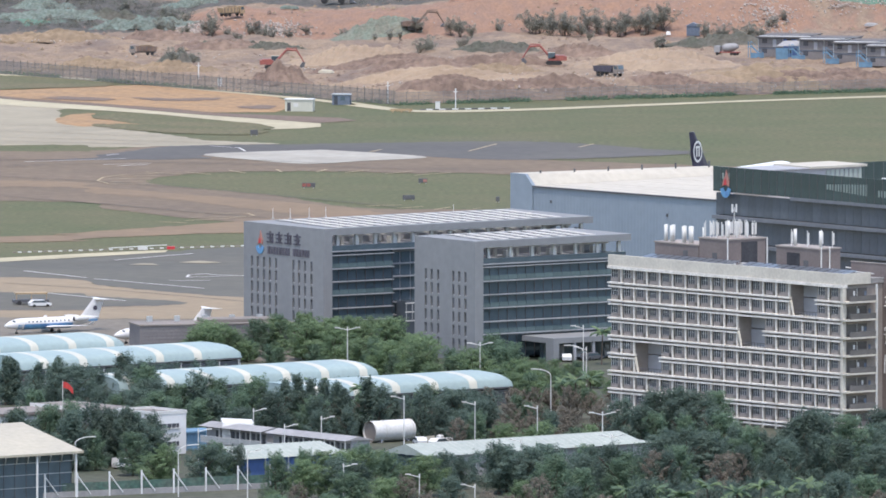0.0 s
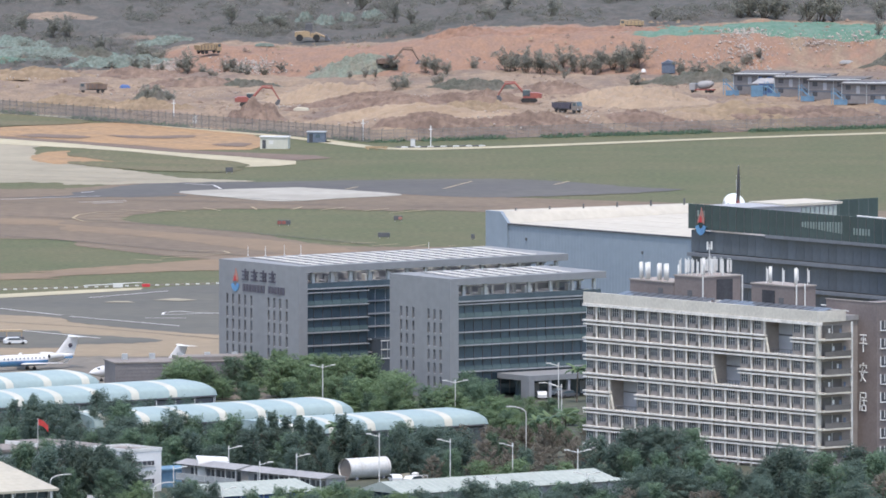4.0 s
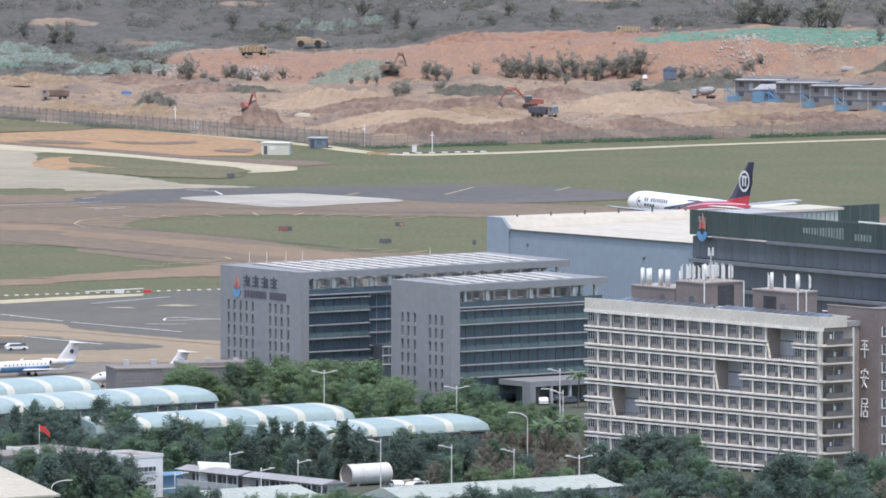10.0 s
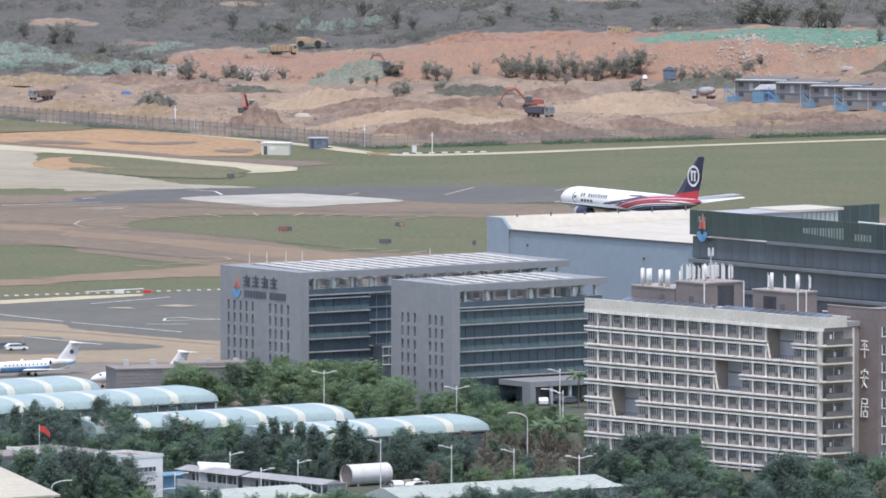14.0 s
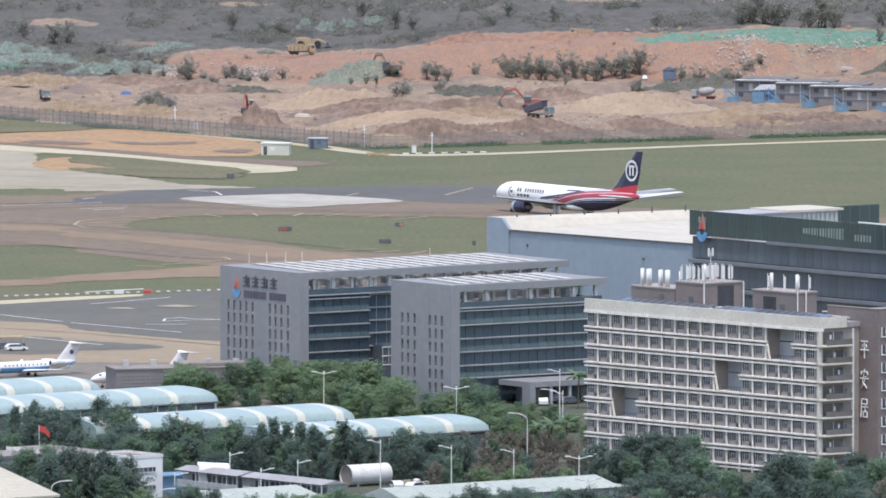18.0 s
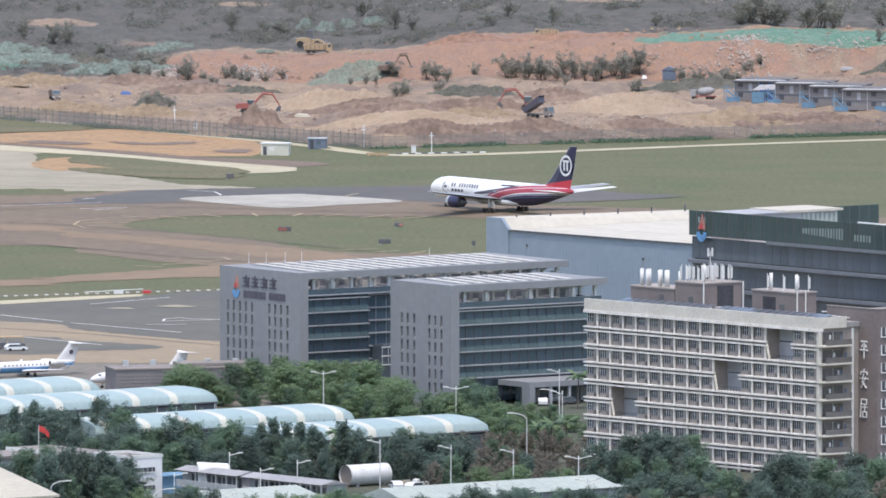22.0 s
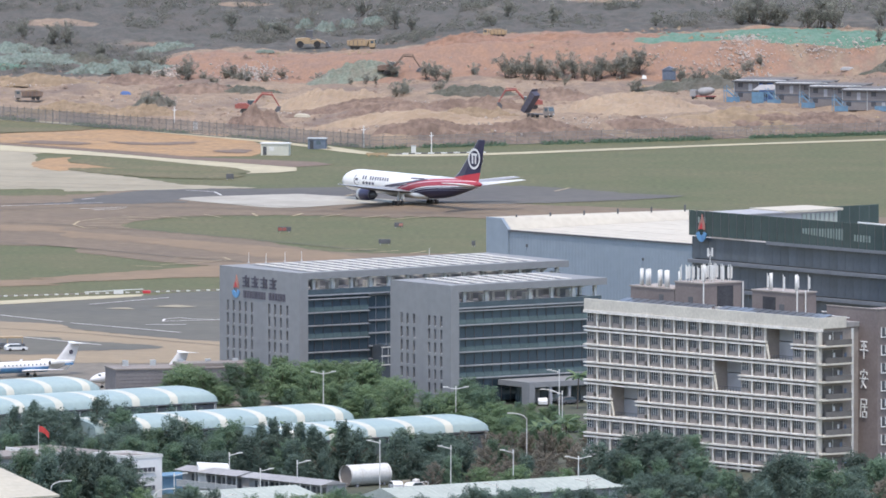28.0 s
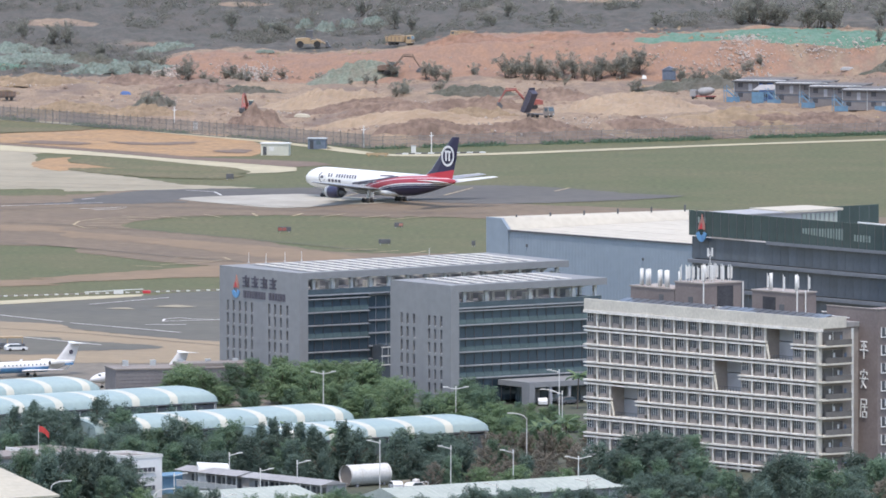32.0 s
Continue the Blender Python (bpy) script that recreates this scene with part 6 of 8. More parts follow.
def tent(x, y, length, width, eave, rise, label, first=1.0):
    """A long arched membrane hall; its near eave ends at (x, y), and it runs back towards the left from there."""
    t = thing("storage_tent", pose(x, y, 0, 0, 0, TENT_TURN), label, "storage tent", "membrane storage halls")
    n = 12

    def arch(xx, k=1.0, lower=0.0):
        out = []
        for i in range(n + 1):
            a = math.pi * i / n
            yy = width / 2 - math.cos(a) * width / 2 * k
            out.append((xx, yy, eave + (rise - lower) * math.sin(a) ** 0.55))
        return out

    xx, white = -length, False
    while xx < -2.6:
        w = 1.8 if white else 7.1
        if white is False and xx == -length:
            w = first
        x1 = min(xx + w, -2.6)
        part("roof_panel", Shape().rings([arch(xx), arch((xx + x1) / 2), arch(x1)], closed=False, ends=False), TENT_WHITE if white else TENT_BLUE, t, "cream roof stripe" if white else "pale blue roof membrane", smooth=True)
        xx, white = x1, not white
    hip = [arch(-2.6), arch(-1.1, 0.99, rise * 0.10), arch(-0.3, 0.975, rise * 0.32), arch(0, 0.96, rise * 0.85)]
    part("roof_hip", Shape().rings(hip, closed=False, ends=False), TENT_BLUE, t, "rounded pale blue roof end", smooth=True)
    # a dark sheet closes the side, in place of shade under the open eave
    part("side_wall", box(-length, 0.3, 0, -0.6, 0.45, eave - 0.5), DARK_STEEL, t, "dark sheet painted for the shade in the open side")
    part("back_wall", box(-length, width - 0.45, 0, -0.6, width - 0.3, eave), OFFWHITE, t)
    part("end_wall", box(-0.6, 0.3, 0, -0.45, width - 0.3, eave + 0.2), OFFWHITE, t)
    part("gable", Shape().rings([[(p[0], p[1], p[2]) for p in arch(-length + 0.05)] + [(-length + 0.05, width, 0), (-length + 0.05, 0, 0)], [(p[0], p[1], p[2]) for p in arch(-length + 0.2)] + [(-length + 0.2, width, 0), (-length + 0.2, 0, 0)]]), TENT_BLUE, t)
    part("eave_beam", box(-length, -0.05, eave - 0.25, -0.4, 0.1, eave + 0.02), DARK_STEEL, t)
    pm = Shape().tube((0, 0, 0), (0, 0, eave), 0.1, n=6).mesh("post", OFFWHITE)
    for i in range(int(length / 4.5)):
        again("post", pm, t, pose(-1 - i * 4.5, 0.1, 0))
    return t


tent(*(-64.3, -417.4), 52, 15, 3.5, 2.6, "pale blue membrane hall with cream roof stripes", 3.0)
tent(*(-41.9, -441.1), 52, 15, 3.5, 2.6, "pale blue membrane hall with cream roof stripes", 5.0)
tent(*(-16.1, -484.7), 60, 15, 3.5, 2.6, "pale blue membrane hall with cream roof stripes", 2.0)
tent(*(8.7, -510.1), 50, 15, 3.5, 2.6, "pale blue membrane hall with cream roof stripes", 4.0)

# low grey workshop by the apron
def workshop():
    t = thing("workshop", pose(*(-62.4, -382.9), 0, 0, 0, 14), "long low grey workshop with flat roof", "workshop")
    part("wall", box(0, 0, 0, 30, 9, 5.0), CABIN_GREY, t, "brown-grey sheet wall")
    part("roof", box(-0.2, -0.2, 5.0, 30.2, 9.2, 5.25), ROOF_BROWN, t, "brown-grey flat roof")
    part("step_roof", box(13, 1.5, 5.25, 29, 8, 5.9), ROOF_BROWN, t)
    rb = Shape().box(0.1, -0.06, 0, 29.9, -0.003, 0.12).mesh("wall_rib", CABIN_GREY)
    for i in range(7):
        again("wall_rib", rb, t, pose(0, 0, 0.5 + i * 0.65))
    for i in range(5):
        part("roof_vent", box(3 + i * 5.4, 6.6, 5.9 if 2 < i else 5.25, 4 + i * 5.4, 7.4, 6.35), STEEL, t)


workshop()


def foreground_buildings():
    # white two-storey building with long roof
    t = thing("administration_building", pose(*(-55.5, -622.3), 0, 0, 0, 38), "white low building with flat brown roof", "building")
    part("wall", box(0, 0, 0, 7.4, 10.5, 7.2), WHITE, t, "white painted wall")
    part("wing_wall", box(0.8, 10.5, 0, 9, 36, 6.6), OFFWHITE, t)
    part("wing_roof", box(0.3, 10.5, 6.6, 9.5, 36.5, 7.0), ROOF_BROWN, t, "brown-grey flat roof")
    part("wing_fascia", box(0.0, 10.5, 6.5, 0.3, 36.5, 7.1), OFFWHITE, t)
    part("roof", box(0.2, 0.2, 7.2, 7.2, 10.3, 7.35), ROOF_BROWN, t, "brown-grey flat roof")
    for q in (box(-0.1, -0.1, 7.2, 7.5, 0.2, 7.75), box(-0.1, 0.2, 7.2, 0.2, 10.6, 7.75), box(7.2, 0.2, 7.2, 7.5, 10.6, 7.75), box(0.2, 10.3, 7.2, 7.2, 10.6, 7.75)):
        part("roof_kerb", q, OFFWHITE, t)
    part("side_wing", box(-14, 26, 0, 1.4, 36, 6.0), OFFWHITE, t)
    part("side_wing_roof", box(-14.5, 25.5, 6.0, 1.5, 36.6, 6.5), ROOF_BROWN, t)
    for z in (1.2, 4.4):
        w = part("window", box(1.2, -0.06, z + 0.3, 5.8, -0.003, z + 1.1), WINDOW, t, "dark narrow window band")
        for i in range(4):
            part("window_mullion", box(2.1 + i * 1.0, -0.1, z + 0.3, 2.16 + i * 1.0, -0.06, z + 1.1), OFFWHITE, w)
        part("window_sill", box(1.1, -0.2, z + 0.16, 5.9, -0.003, z + 0.3), OFFWHITE, w)
    # two-storey cabins with an access gallery
    for name, (x, y), ly in (("site_cabins", (-36.3, -638.3), 17.5), ("site_cabins", (-21.3, -657.9), 22.5)):
        t = thing(name, pose(x, y, 0, 0, 0, 38), "two-storey grey cabin row with railed gallery", "cabin row", "cabin rows")
        part("body", box(1.4, 0, 0, 5.5, ly, 5.5), ROOF_GREY, t, "off-white cabin body")
        part("roof", Shape().rings([[(-0.3, -0.4, 5.5), (2.8, -0.4, 6.2), (5.9, -0.4, 5.5)], [(-0.3, ly + 0.4, 5.5), (2.8, ly + 0.4, 6.2), (5.9, ly + 0.4, 5.5)]]), ROOF_GREY, t, "grey sheet roof")
        part("gallery_floor", box(0, 0, 2.6, 1.4, ly, 2.8), STEEL, t)
        part("gallery_rail", box(0, 0, 3.75, 0.06, ly, 3.85), OFFWHITE, t)
        part("gallery_panel", box(0.01, 0, 2.85, 0.05, ly, 3.7), STEEL, t, "pale balustrade panel")
        k = int(ly / 3.0)
        for i in range(k):
            part("gallery_post", box(0, i * 3.0, 0, 0.12, i * 3.0 + 0.12, 5.5), OFFWHITE, t)
            part("door", box(1.33, i * 3.0 + 0.3, 2.85, 1.4, i * 3.0 + 1.2, 4.95), WINDOW, t)
            part("window", box(1.33, i * 3.0 + 1.6, 3.7, 1.4, i * 3.0 + 2.7, 4.9), WINDOW, t)
            part("lower_window", box(1.33, i * 3.0 + 1.0, 0.9, 1.4, i * 3.0 + 2.4, 2.1), WINDOW, t)
    x, y = (-43, -629.7)
    solid("site_tent", Shape().rings([[(0, 0, 3), (0, 1, 6.4), (0, 5, 6.9), (0, 6, 3)], [(5.5, 0, 3), (5.5, 1, 6.2), (5.5, 5, 6.6), (5.5, 6, 3)], [(6.5, 0, 3), (6.5, 1, 3.4), (6.5, 5, 3.4), (6.5, 6, 3)]]).box(0, 0, 0, 6.5, 6, 3), OFFWHITE, pose(x, y, 0, 0, 0, 5), "white sheet cover over stored goods", "cover")
    solid("gatehouse", box(0, 0, 0, 7, 5, 3.1).box(-0.4, -0.4, 3.1, 7.4, 5.4, 3.4), BLUE_BRIGHT, pose(*(-49.7, -611.4), 0, 0, 0, 38), "small gatehouse with blue roof", "gatehouse")
    # long pale roofed sheds
    for (x, y), length, turn, lab in (((-18.4, -661.2), 27.0, 38, "long open shed with pale green roof and blue wall"), ((33.9, -639.5), 52.0, 38, "long shed with pale green sheet roof")):
        t = thing("shed", pose(x, y, 0, 0, 0, turn), lab, "shed", "pale roofed sheds")
        part("roof", Shape().rings([[(-length, -0.5, 3.9), (-length, 6, 5.7), (-length, 12.5, 3.9)], [(-4.5, -0.5, 3.9), (-4.5, 6, 5.7), (-4.5, 12.5, 3.9)], [(0, -0.3, 3.8), (0, 6, 3.9), (0, 12, 3.8)]]), ROOF_PALE, t, "pale green sheet roof")
        for i in range(int((length - 4) / 1.3)):
            part("roof_seam", Shape().rings([[(-2 - i * 1.3 - 3.0, -0.5, 3.93), (-2 - i * 1.3 - 3.0, 6, 5.73)], [(-2 - i * 1.3 - 2.94, -0.5, 3.93), (-2 - i * 1.3 - 2.94, 6, 5.73)]], closed=False, ends=False), ROOF_WHITE, t)
        part("wall", box(-length + 0.5, 0.2, 0, -1, 0.4, 3.8), BLUE_SHEET if length < 40 else ROOF_GREY, t, "sheet wall under the eave")
        part("back_wall", box(-length + 0.5, 11.6, 0, -1, 11.8, 3.8), BLUE_SHEET, t)
        for i in range(int(length / 5)):
            part("post", box(-1.2 - i * 5, -0.2, 0, -1.0 - i * 5, 0, 3.85), STEEL, t)
    # pale cylinder lying on its side
    t = thing("storage_tank", pose(*(-17.4, -594.8), 0, 0, 0, 37), "white horizontal storage cylinder, its open end backed by a brown plate", "tank")
    part("shell", Shape().rings([[(x, 1.9 * math.cos(a), 2.0 + 1.9 * math.sin(a)) for a in (2 * math.pi * i / 28 for i in range(28))] for x in (0, 9.0)], ends=False), OFFWHITE, t, "dusty white cylinder", smooth=True)
    # the plate's brown stands in for shade inside the cylinder
    part("end_plate", Shape().rings([[(x, 1.85 * math.cos(a), 2.0 + 1.85 * math.sin(a)) for a in (2 * math.pi * i / 28 for i in range(28))] for x in (0.35, 0.45)]), ROOF_BROWN, t, "brown plate toned for the shade inside the open end")
    part("far_plate", Shape().rings([[(x, 1.85 * math.cos(a), 2.0 + 1.85 * math.sin(a)) for a in (2 * math.pi * i / 28 for i in range(28))] for x in (8.85, 8.95)]), OFFWHITE, t)
    for x in (0.05, 2.4, 8.4):
        part("hoop", Shape().rings([[(x + d, 1.97 * math.cos(a), 2.0 + 1.97 * math.sin(a)) for a in (2 * math.pi * i / 28 for i in range(28))] for d in (0, 0.18)], ends=False), ROOF_WHITE, t)
    for x in (1.5, 7.5):
        part("saddle", box(x, -1.4, 0, x + 0.5, 1.4, 0.55), ROOF_GREY, t)
    # goods stacked in the yard beside the tank
    rng = random.Random(77)
    for i in range(16):
        w, d, h = rng.uniform(0.8, 2.4), rng.uniform(0.7, 1.4), rng.uniform(0.5, 1.5)
        x, y = (rng.uniform(-8.5, -3.5), rng.uniform(-604, -594)) if i < 10 else (rng.uniform(-25, -19.5), rng.uniform(-603, -597))
        c = thing("crate", pose(x, y, 0, 0, 0, rng.uniform(0, 180)), ("pale wooden crate of stored goods in the yard", "rusty brown pallet of stored goods in the yard", "grey sheeted pallet of stored goods in the yard")[i % 3], "crate", "stored goods in the yard")
        part("load", Shape().rings([[(-w / 2, -d / 2, 0.14), (w / 2, -d / 2, 0.14), (w / 2, d / 2, 0.14), (-w / 2, d / 2, 0.14)], [(-w / 2, -d / 2, h), (w / 2.1, -d / 2, h * 1.1), (w / 2.2, d / 2.2, h), (-w / 2.1, d / 2, h * 0.9)]]), (ROOF_CREAM, BROWN_TILE, OFFWHITE)[i % 3], c)
        part("pallet", box(-w / 2 - 0.05, -d / 2 - 0.05, 0, w / 2 + 0.05, d / 2 + 0.05, 0.137), BARK, c)
    # cream roofed warehouse at the road
    t = thing("warehouse", pose(*(-66.6, -708.6), 0, 0, 0, 38), "warehouse with pitched cream roof and glazed wall", "warehouse")
    part("roof", Shape().rings([[(-60, -0.8, 8.0), (-60, 17, 11.8), (-60, 34, 8.0), (-60, 34, 7.6), (-60, -0.8, 7.6)], [(0.5, -0.8, 8.0), (0.5, 17, 11.8), (0.5, 34, 8.0), (0.5, 34, 7.6), (0.5, -0.8, 7.6)]]), ROOF_CREAM, t, "cream sheet roof")
    part("wall", box(-60, 1.2, 0, -0.6, 1.6, 7.6), GLASS_BLUE, t, "blue-grey glazed wall")
    part("end_wall", box(-0.9, 1.6, 0, -0.6, 33, 7.6), OFFWHITE, t)
    for i in range(20):
        part("bracket", Shape().tube((-0.4 - i * 2.4, 1.2, 6.2), (-1.6 - i * 2.4, -0.7, 7.5), 0.09, n=6), OFFWHITE, t)
        part("mullion", box(-0.8 - i * 2.4, 1.08, 0, -0.7 - i * 2.4, 1.2, 7.6), DARK_STEEL, t)
    for z in (2.0, 4.2, 6.2):
        part("transom", box(-60, 1.05, z, -0.6, 1.2, z + 0.12), STEEL, t)
    for x in (-0.7, -9):
        part("column", Shape().tube((x, -0.2, 0), (x, -0.2, 7.6), 0.2), WHITE, t)
    # boundary wall with braced posts
    wall = thing("boundary_wall", pose(*(-72.5, -711.5), 0, 0, 0, 28), "low boundary wall with white braced posts", "fence")
    part("coping", box(-30, -0.2, 0, 60, 0.2, 1.0), ROOF_GREY, wall)
    part("netting", box(-30, 0.5, 0.0, 60, 0.55, 2.4), FENCE_NET, wall, "green mesh netting")
    for i in range(9):
        p = part("post", box(-6.3 + i * 6.2, -0.42, 0, -6.05 + i * 6.2, -0.2, 4.2), WHITE, wall, "white post")
        part("brace", Shape().tube((-6.1 + i * 6.2, -0.3, 3.7), (-3.6 + i * 6.2, -0.3, 0.5), 0.1, n=6), WHITE, p)
    # flag
    t = thing("flag", pose(*(-71.7, -609.4), 0, 0, 0, 20), "red flag on a white pole", "flag")
    part("pole", Shape().tube((0, 0, 0), (0, 0, 12.3), 0.08, 0.05, 8), OFFWHITE, t)
    cloth = [[(0.05 + i * 0.24, 0.12 * math.sin(i * 1.1), 12.1 - k * 0.36 - 0.02 * i * i) for i in range(9)] for k in range(4)]
    part("cloth", Shape().rings(cloth, closed=False, ends=False), RED_FLAG, t, "waving red cloth", smooth=True)


foreground_buildings()


def street_lamp(kind, x, y, h, turn, label):
    t = thing("street_lamp", pose(x, y, 0, 0, 0, turn), label, "street lamp", "street lamps")
    part("pole", Shape().tube((0, 0, 0), (0, 0, h - (1.2 if kind == "curved" else 0.3)), 0.11, 0.075, 8), OFFWHITE, t)
    if kind == "curved":
        s = Shape()
        pts = [(3.0 * (1 - math.cos(a)) * 0.9, 0, h - 1.2 + 1.2 * math.sin(a)) for a in (math.pi / 2 * i / 6 for i in range(7))]
        for p, q in zip(pts, pts[1:]):
            s.tube(p, q, 0.09, n=6)
        part("arm", s, OFFWHITE, t)
        part("head", box(2.5, -0.16, h - 0.06, 3.6, 0.16, h + 0.1), OFFWHITE, t)
    else:
        for s in ((1, -1) if kind == "double" else (1,)):
            part("arm", Shape().tube((0, 0, h - 0.45), (s * 1.9, 0, h - 0.05), 0.07, n=6), OFFWHITE, t)
            part("head", box(min(s * 1.5, s * 2.4), -0.15, h - 0.1, max(s * 1.5, s * 2.4), 0.15, h + 0.08), OFFWHITE, t)
        part("collar", Shape().tube((0, 0, h - 0.6), (0, 0, h + 0.1), 0.13, n=8), OFFWHITE, t)


LAMPS = [("double", (-22.4, -439.5), 9), ("double", (2.4, -477.2), 9), ("curved", (15.2, -540.9), 9), ("single", (-11.2, -603.3), 9), ("single", (1.4, -615.9), 9), ("single", (12.4, -624.8), 9), ("double", (23.8, -638.5), 9),
         ("single", (-37.6, -631), 9), ("single", (-25.5, -648.4), 9), ("single", (-31.9, -653.2), 8), ("single", (-46.8, -663), 8), ("curved", (-67.6, -692.2), 9), ("single", (9.3, -697), 9), ("double", (25, -687.4), 9),
         ("single", (-8, -769.3), 9), ("single", (1.3, -789.6), 9), ("single", (-20.9, -748.7), 9), ("curved", (-49.5, -708.9), 9), ("single", (-37.5, -719.6), 9), ("single", (21.9, -421.9), 8), ("curved", (21.5, -484.1), 9), ("single", (-36.5, -341.1), 6), ("single", (22.1, -475.1), 8)]
for i, (kind, (x, y), h) in enumerate(LAMPS):
    street_lamp(kind, x, y, h, {"double": 8, "curved": 170 if x > 0 else 10, "single": 15 if x < -15 else 165}[kind], {"double": "white twin-arm street lamp", "curved": "white street lamp with a curved arm", "single": "white single-arm street lamp"}[kind])


def palm(x, y, h, seed):
    rng = random.Random(seed)
    t = thing("palm_tree", pose(x, y, 0, 0, 0, rng.random() * 360), "slender palm with a feathery green crown", "palm tree", "palms")
    part("trunk", Shape().tube((0, 0, 0), (0.2, 0.1, h * 0.75), 0.16, 0.11, 7), BARK, t)
    for i in range(17):
        a = i * 2.4
        s, up = Shape(), rng.uniform(0.2, 1.1)
        last = None
        for k in range(7):
            r = k * 0.42
            c = Vector((0.2 + math.cos(a) * r, 0.1 + math.sin(a) * r, h * 0.75 + up * r - 0.21 * r * r + 0.2))
            sd = Vector((-math.sin(a), math.cos(a), 0)) * (0.45 * math.sin(math.pi * min(1, (k + 0.6) / 7)))
            dn = Vector((0, 0, -0.25))
            cur = [c + sd + dn, c, c - sd + dn]
            if last:
                s.face(last[0], last[1], cur[1], cur[0])
                s.face(last[1], last[2], cur[2], cur[1])
            last = cur
        part("frond", s, LEAF_BRIGHT if i % 2 else LEAF, t)


for i, ((x, y), h) in enumerate((((19.8, -512.9), 6), ((22.7, -507.5), 6), ((17.7, -510.7), 5), ((25.4, -413.8), 8), ((26.5, -760.4), 7), ((31.3, -758.5), 7), ((36.1, -766), 6.5), ((40.6, -757), 7.5), ((45.4, -764), 7), ((49.7, -756), 7.5), ((53.4, -763), 7), ((57.5, -755), 8), ((61.3, -761), 8), ((33.8, -782), 6.5), ((42.2, -784), 6.5), ((51.2, -786), 7), ((58.6, -783), 7), ((67.3, -752), 8), ((-18.9, -541.6), 7), ((-28.2, -528.4), 6.5))):
    palm(x, y, h, 100 + i)


def fence_line(a, b, n, h):
    """Posts and mesh panels between two points."""
    a, b = Vector((*a, 0)), Vector((*b, 0))
    t = thing("perimeter_fence", Matrix.Translation(a) @ Matrix.Rotation(math.atan2(b.y - a.y, b.x - a.x), 4, "Z"), "grey wire perimeter fence on concrete posts", "fence", "perimeter fences")
    step = (b - a).length / n
    post = Shape().box(-0.08, -0.08, 0, 0.08, 0.08, h).tube((0, 0, h), (0.5, -0.4, h + 0.5), 0.06, n=5).mesh("post", FENCE_MESH)
    s = Shape()
    for i in range(int(step / 0.3)):
        s.box(i * 0.3, -0.02, 0.1, i * 0.3 + 0.1, 0.02, h - 0.1)
    for z in (0.15, h * 0.35, h * 0.66, h - 0.15):
        s.box(0, -0.025, z, step, 0.025, z + 0.10)
    panel = s.mesh("mesh_panel", FENCE_MESH)
    for i in range(n + 1):
        again("post", post, t, pose(i * step, 0, 0))
        if i < n:
            again("mesh_panel", panel, t, pose(i * step, 0, 0))


fence_line((-118.8, 509.9), (-17.2, 382.8), 58, 3.4)
fence_line((-17.2, 382.8), (115.8, 444.2), 46, 2.9)


def airfield_sign(x, y, w, h, mats, label, turn=0):
    t = thing("taxiway_sign", pose(x, y, 0, 0, 0, turn), label, "airfield sign", "airfield signs")
    part("board", box(-w / 2, -0.2, 0.3, w / 2, 0.2, 0.3 + h), DARK_STEEL, t, "black sign board")
    for i, m in enumerate(mats):
        k = w / len(mats)
        part("sign_panel", box(-w / 2 + i * k + 0.08, -0.26, 0.45, -w / 2 + (i + 1) * k - 0.08, -0.2, 0.15 + h), m, t)
    for sx in (-1, 1):
        part("leg", box(sx * w * 0.35 - 0.06, -0.06, 0, sx * w * 0.35 + 0.06, 0.06, 0.3), STEEL, t)


airfield_sign(*(-34.6, 86.5), 2.9, 0.95, (RED_PAINT, RED_PAINT, DARK_STEEL), "red and black taxiway sign in the grass")
airfield_sign(*(-9.7, 101.4), 1.9, 0.9, (DARK_STEEL, SIGN_ORANGE), "small black and orange taxiway sign")
airfield_sign(*(-12.6, 46.2), 2.6, 0.95, (DARK_STEEL,), "dark taxiway sign seen from behind")
airfield_sign(*(6.6, 40.8), 0.8, 1.0, (DARK_STEEL,), "narrow dark taxiway sign")
airfield_sign(*(-48.8, 267.3), 1.7, 1.1, (DARK_STEEL,), "dark taxiway sign beside the runway end")


def marking(name, pts, width, mat, label):
    """A painted line along a run of points."""
    s = Shape()
    P = [Vector((*q, 0)) for q in pts]
    for a, b in zip(P, P[1:]):
        k = (b - a).cross(Vector((0, 0, 1))).normalized() * width / 2
        s.face(a - k, b - k, b + k, a + k)
    c = P[0].copy()
    ob = new(name, s.mesh(name, mat))
    ob.location = (0, 0, 0.16)
    tagged(ob, label, "marking", "airfield markings", "structure")


for a, b in (((-62.5, 139.2), (-56.7, 131.5)), ((-52.9, 144.9), (-49, 135.3)), ((-42.3, 148.7), (-41.1, 139.2)), ((-33.3, 139.2), (-31.1, 148.7)), ((-27, 137.2), (-21.6, 146.8)), ((-18, 133.4), (-11.8, 143)), ((-11.7, 127.7), (-3.6, 137.2)), ((-71.2, 139.2), (-63, 131.5)), ((0.3, 211), (6.7, 237)), ((-21.9, 209.1), (-19.2, 217)), ((25.3, 225), (28.8, 237)), ((-21.9, 28.1), (-14.1, 31.7)), ((-15, 21), (-9.5, 26.3)), ((-7, 17.4), (-3.6, 24.6)), ((1.3, 19.2), (2.7, 21)), ((8.2, 21), (9, 21))):
    marking("marking_line", [a, b], 0.65, YELLOW, "yellow painted taxiway line")
loop = [(-66.1, 135.3), (-75.4, 131.5), (-80.2, 122.1), (-81.2, 110.8), (-78.5, 99.5), (-68.6, 99.5)]
marking("marking_loop", loop, 0.6, YELLOW, "curved yellow taxiway line")
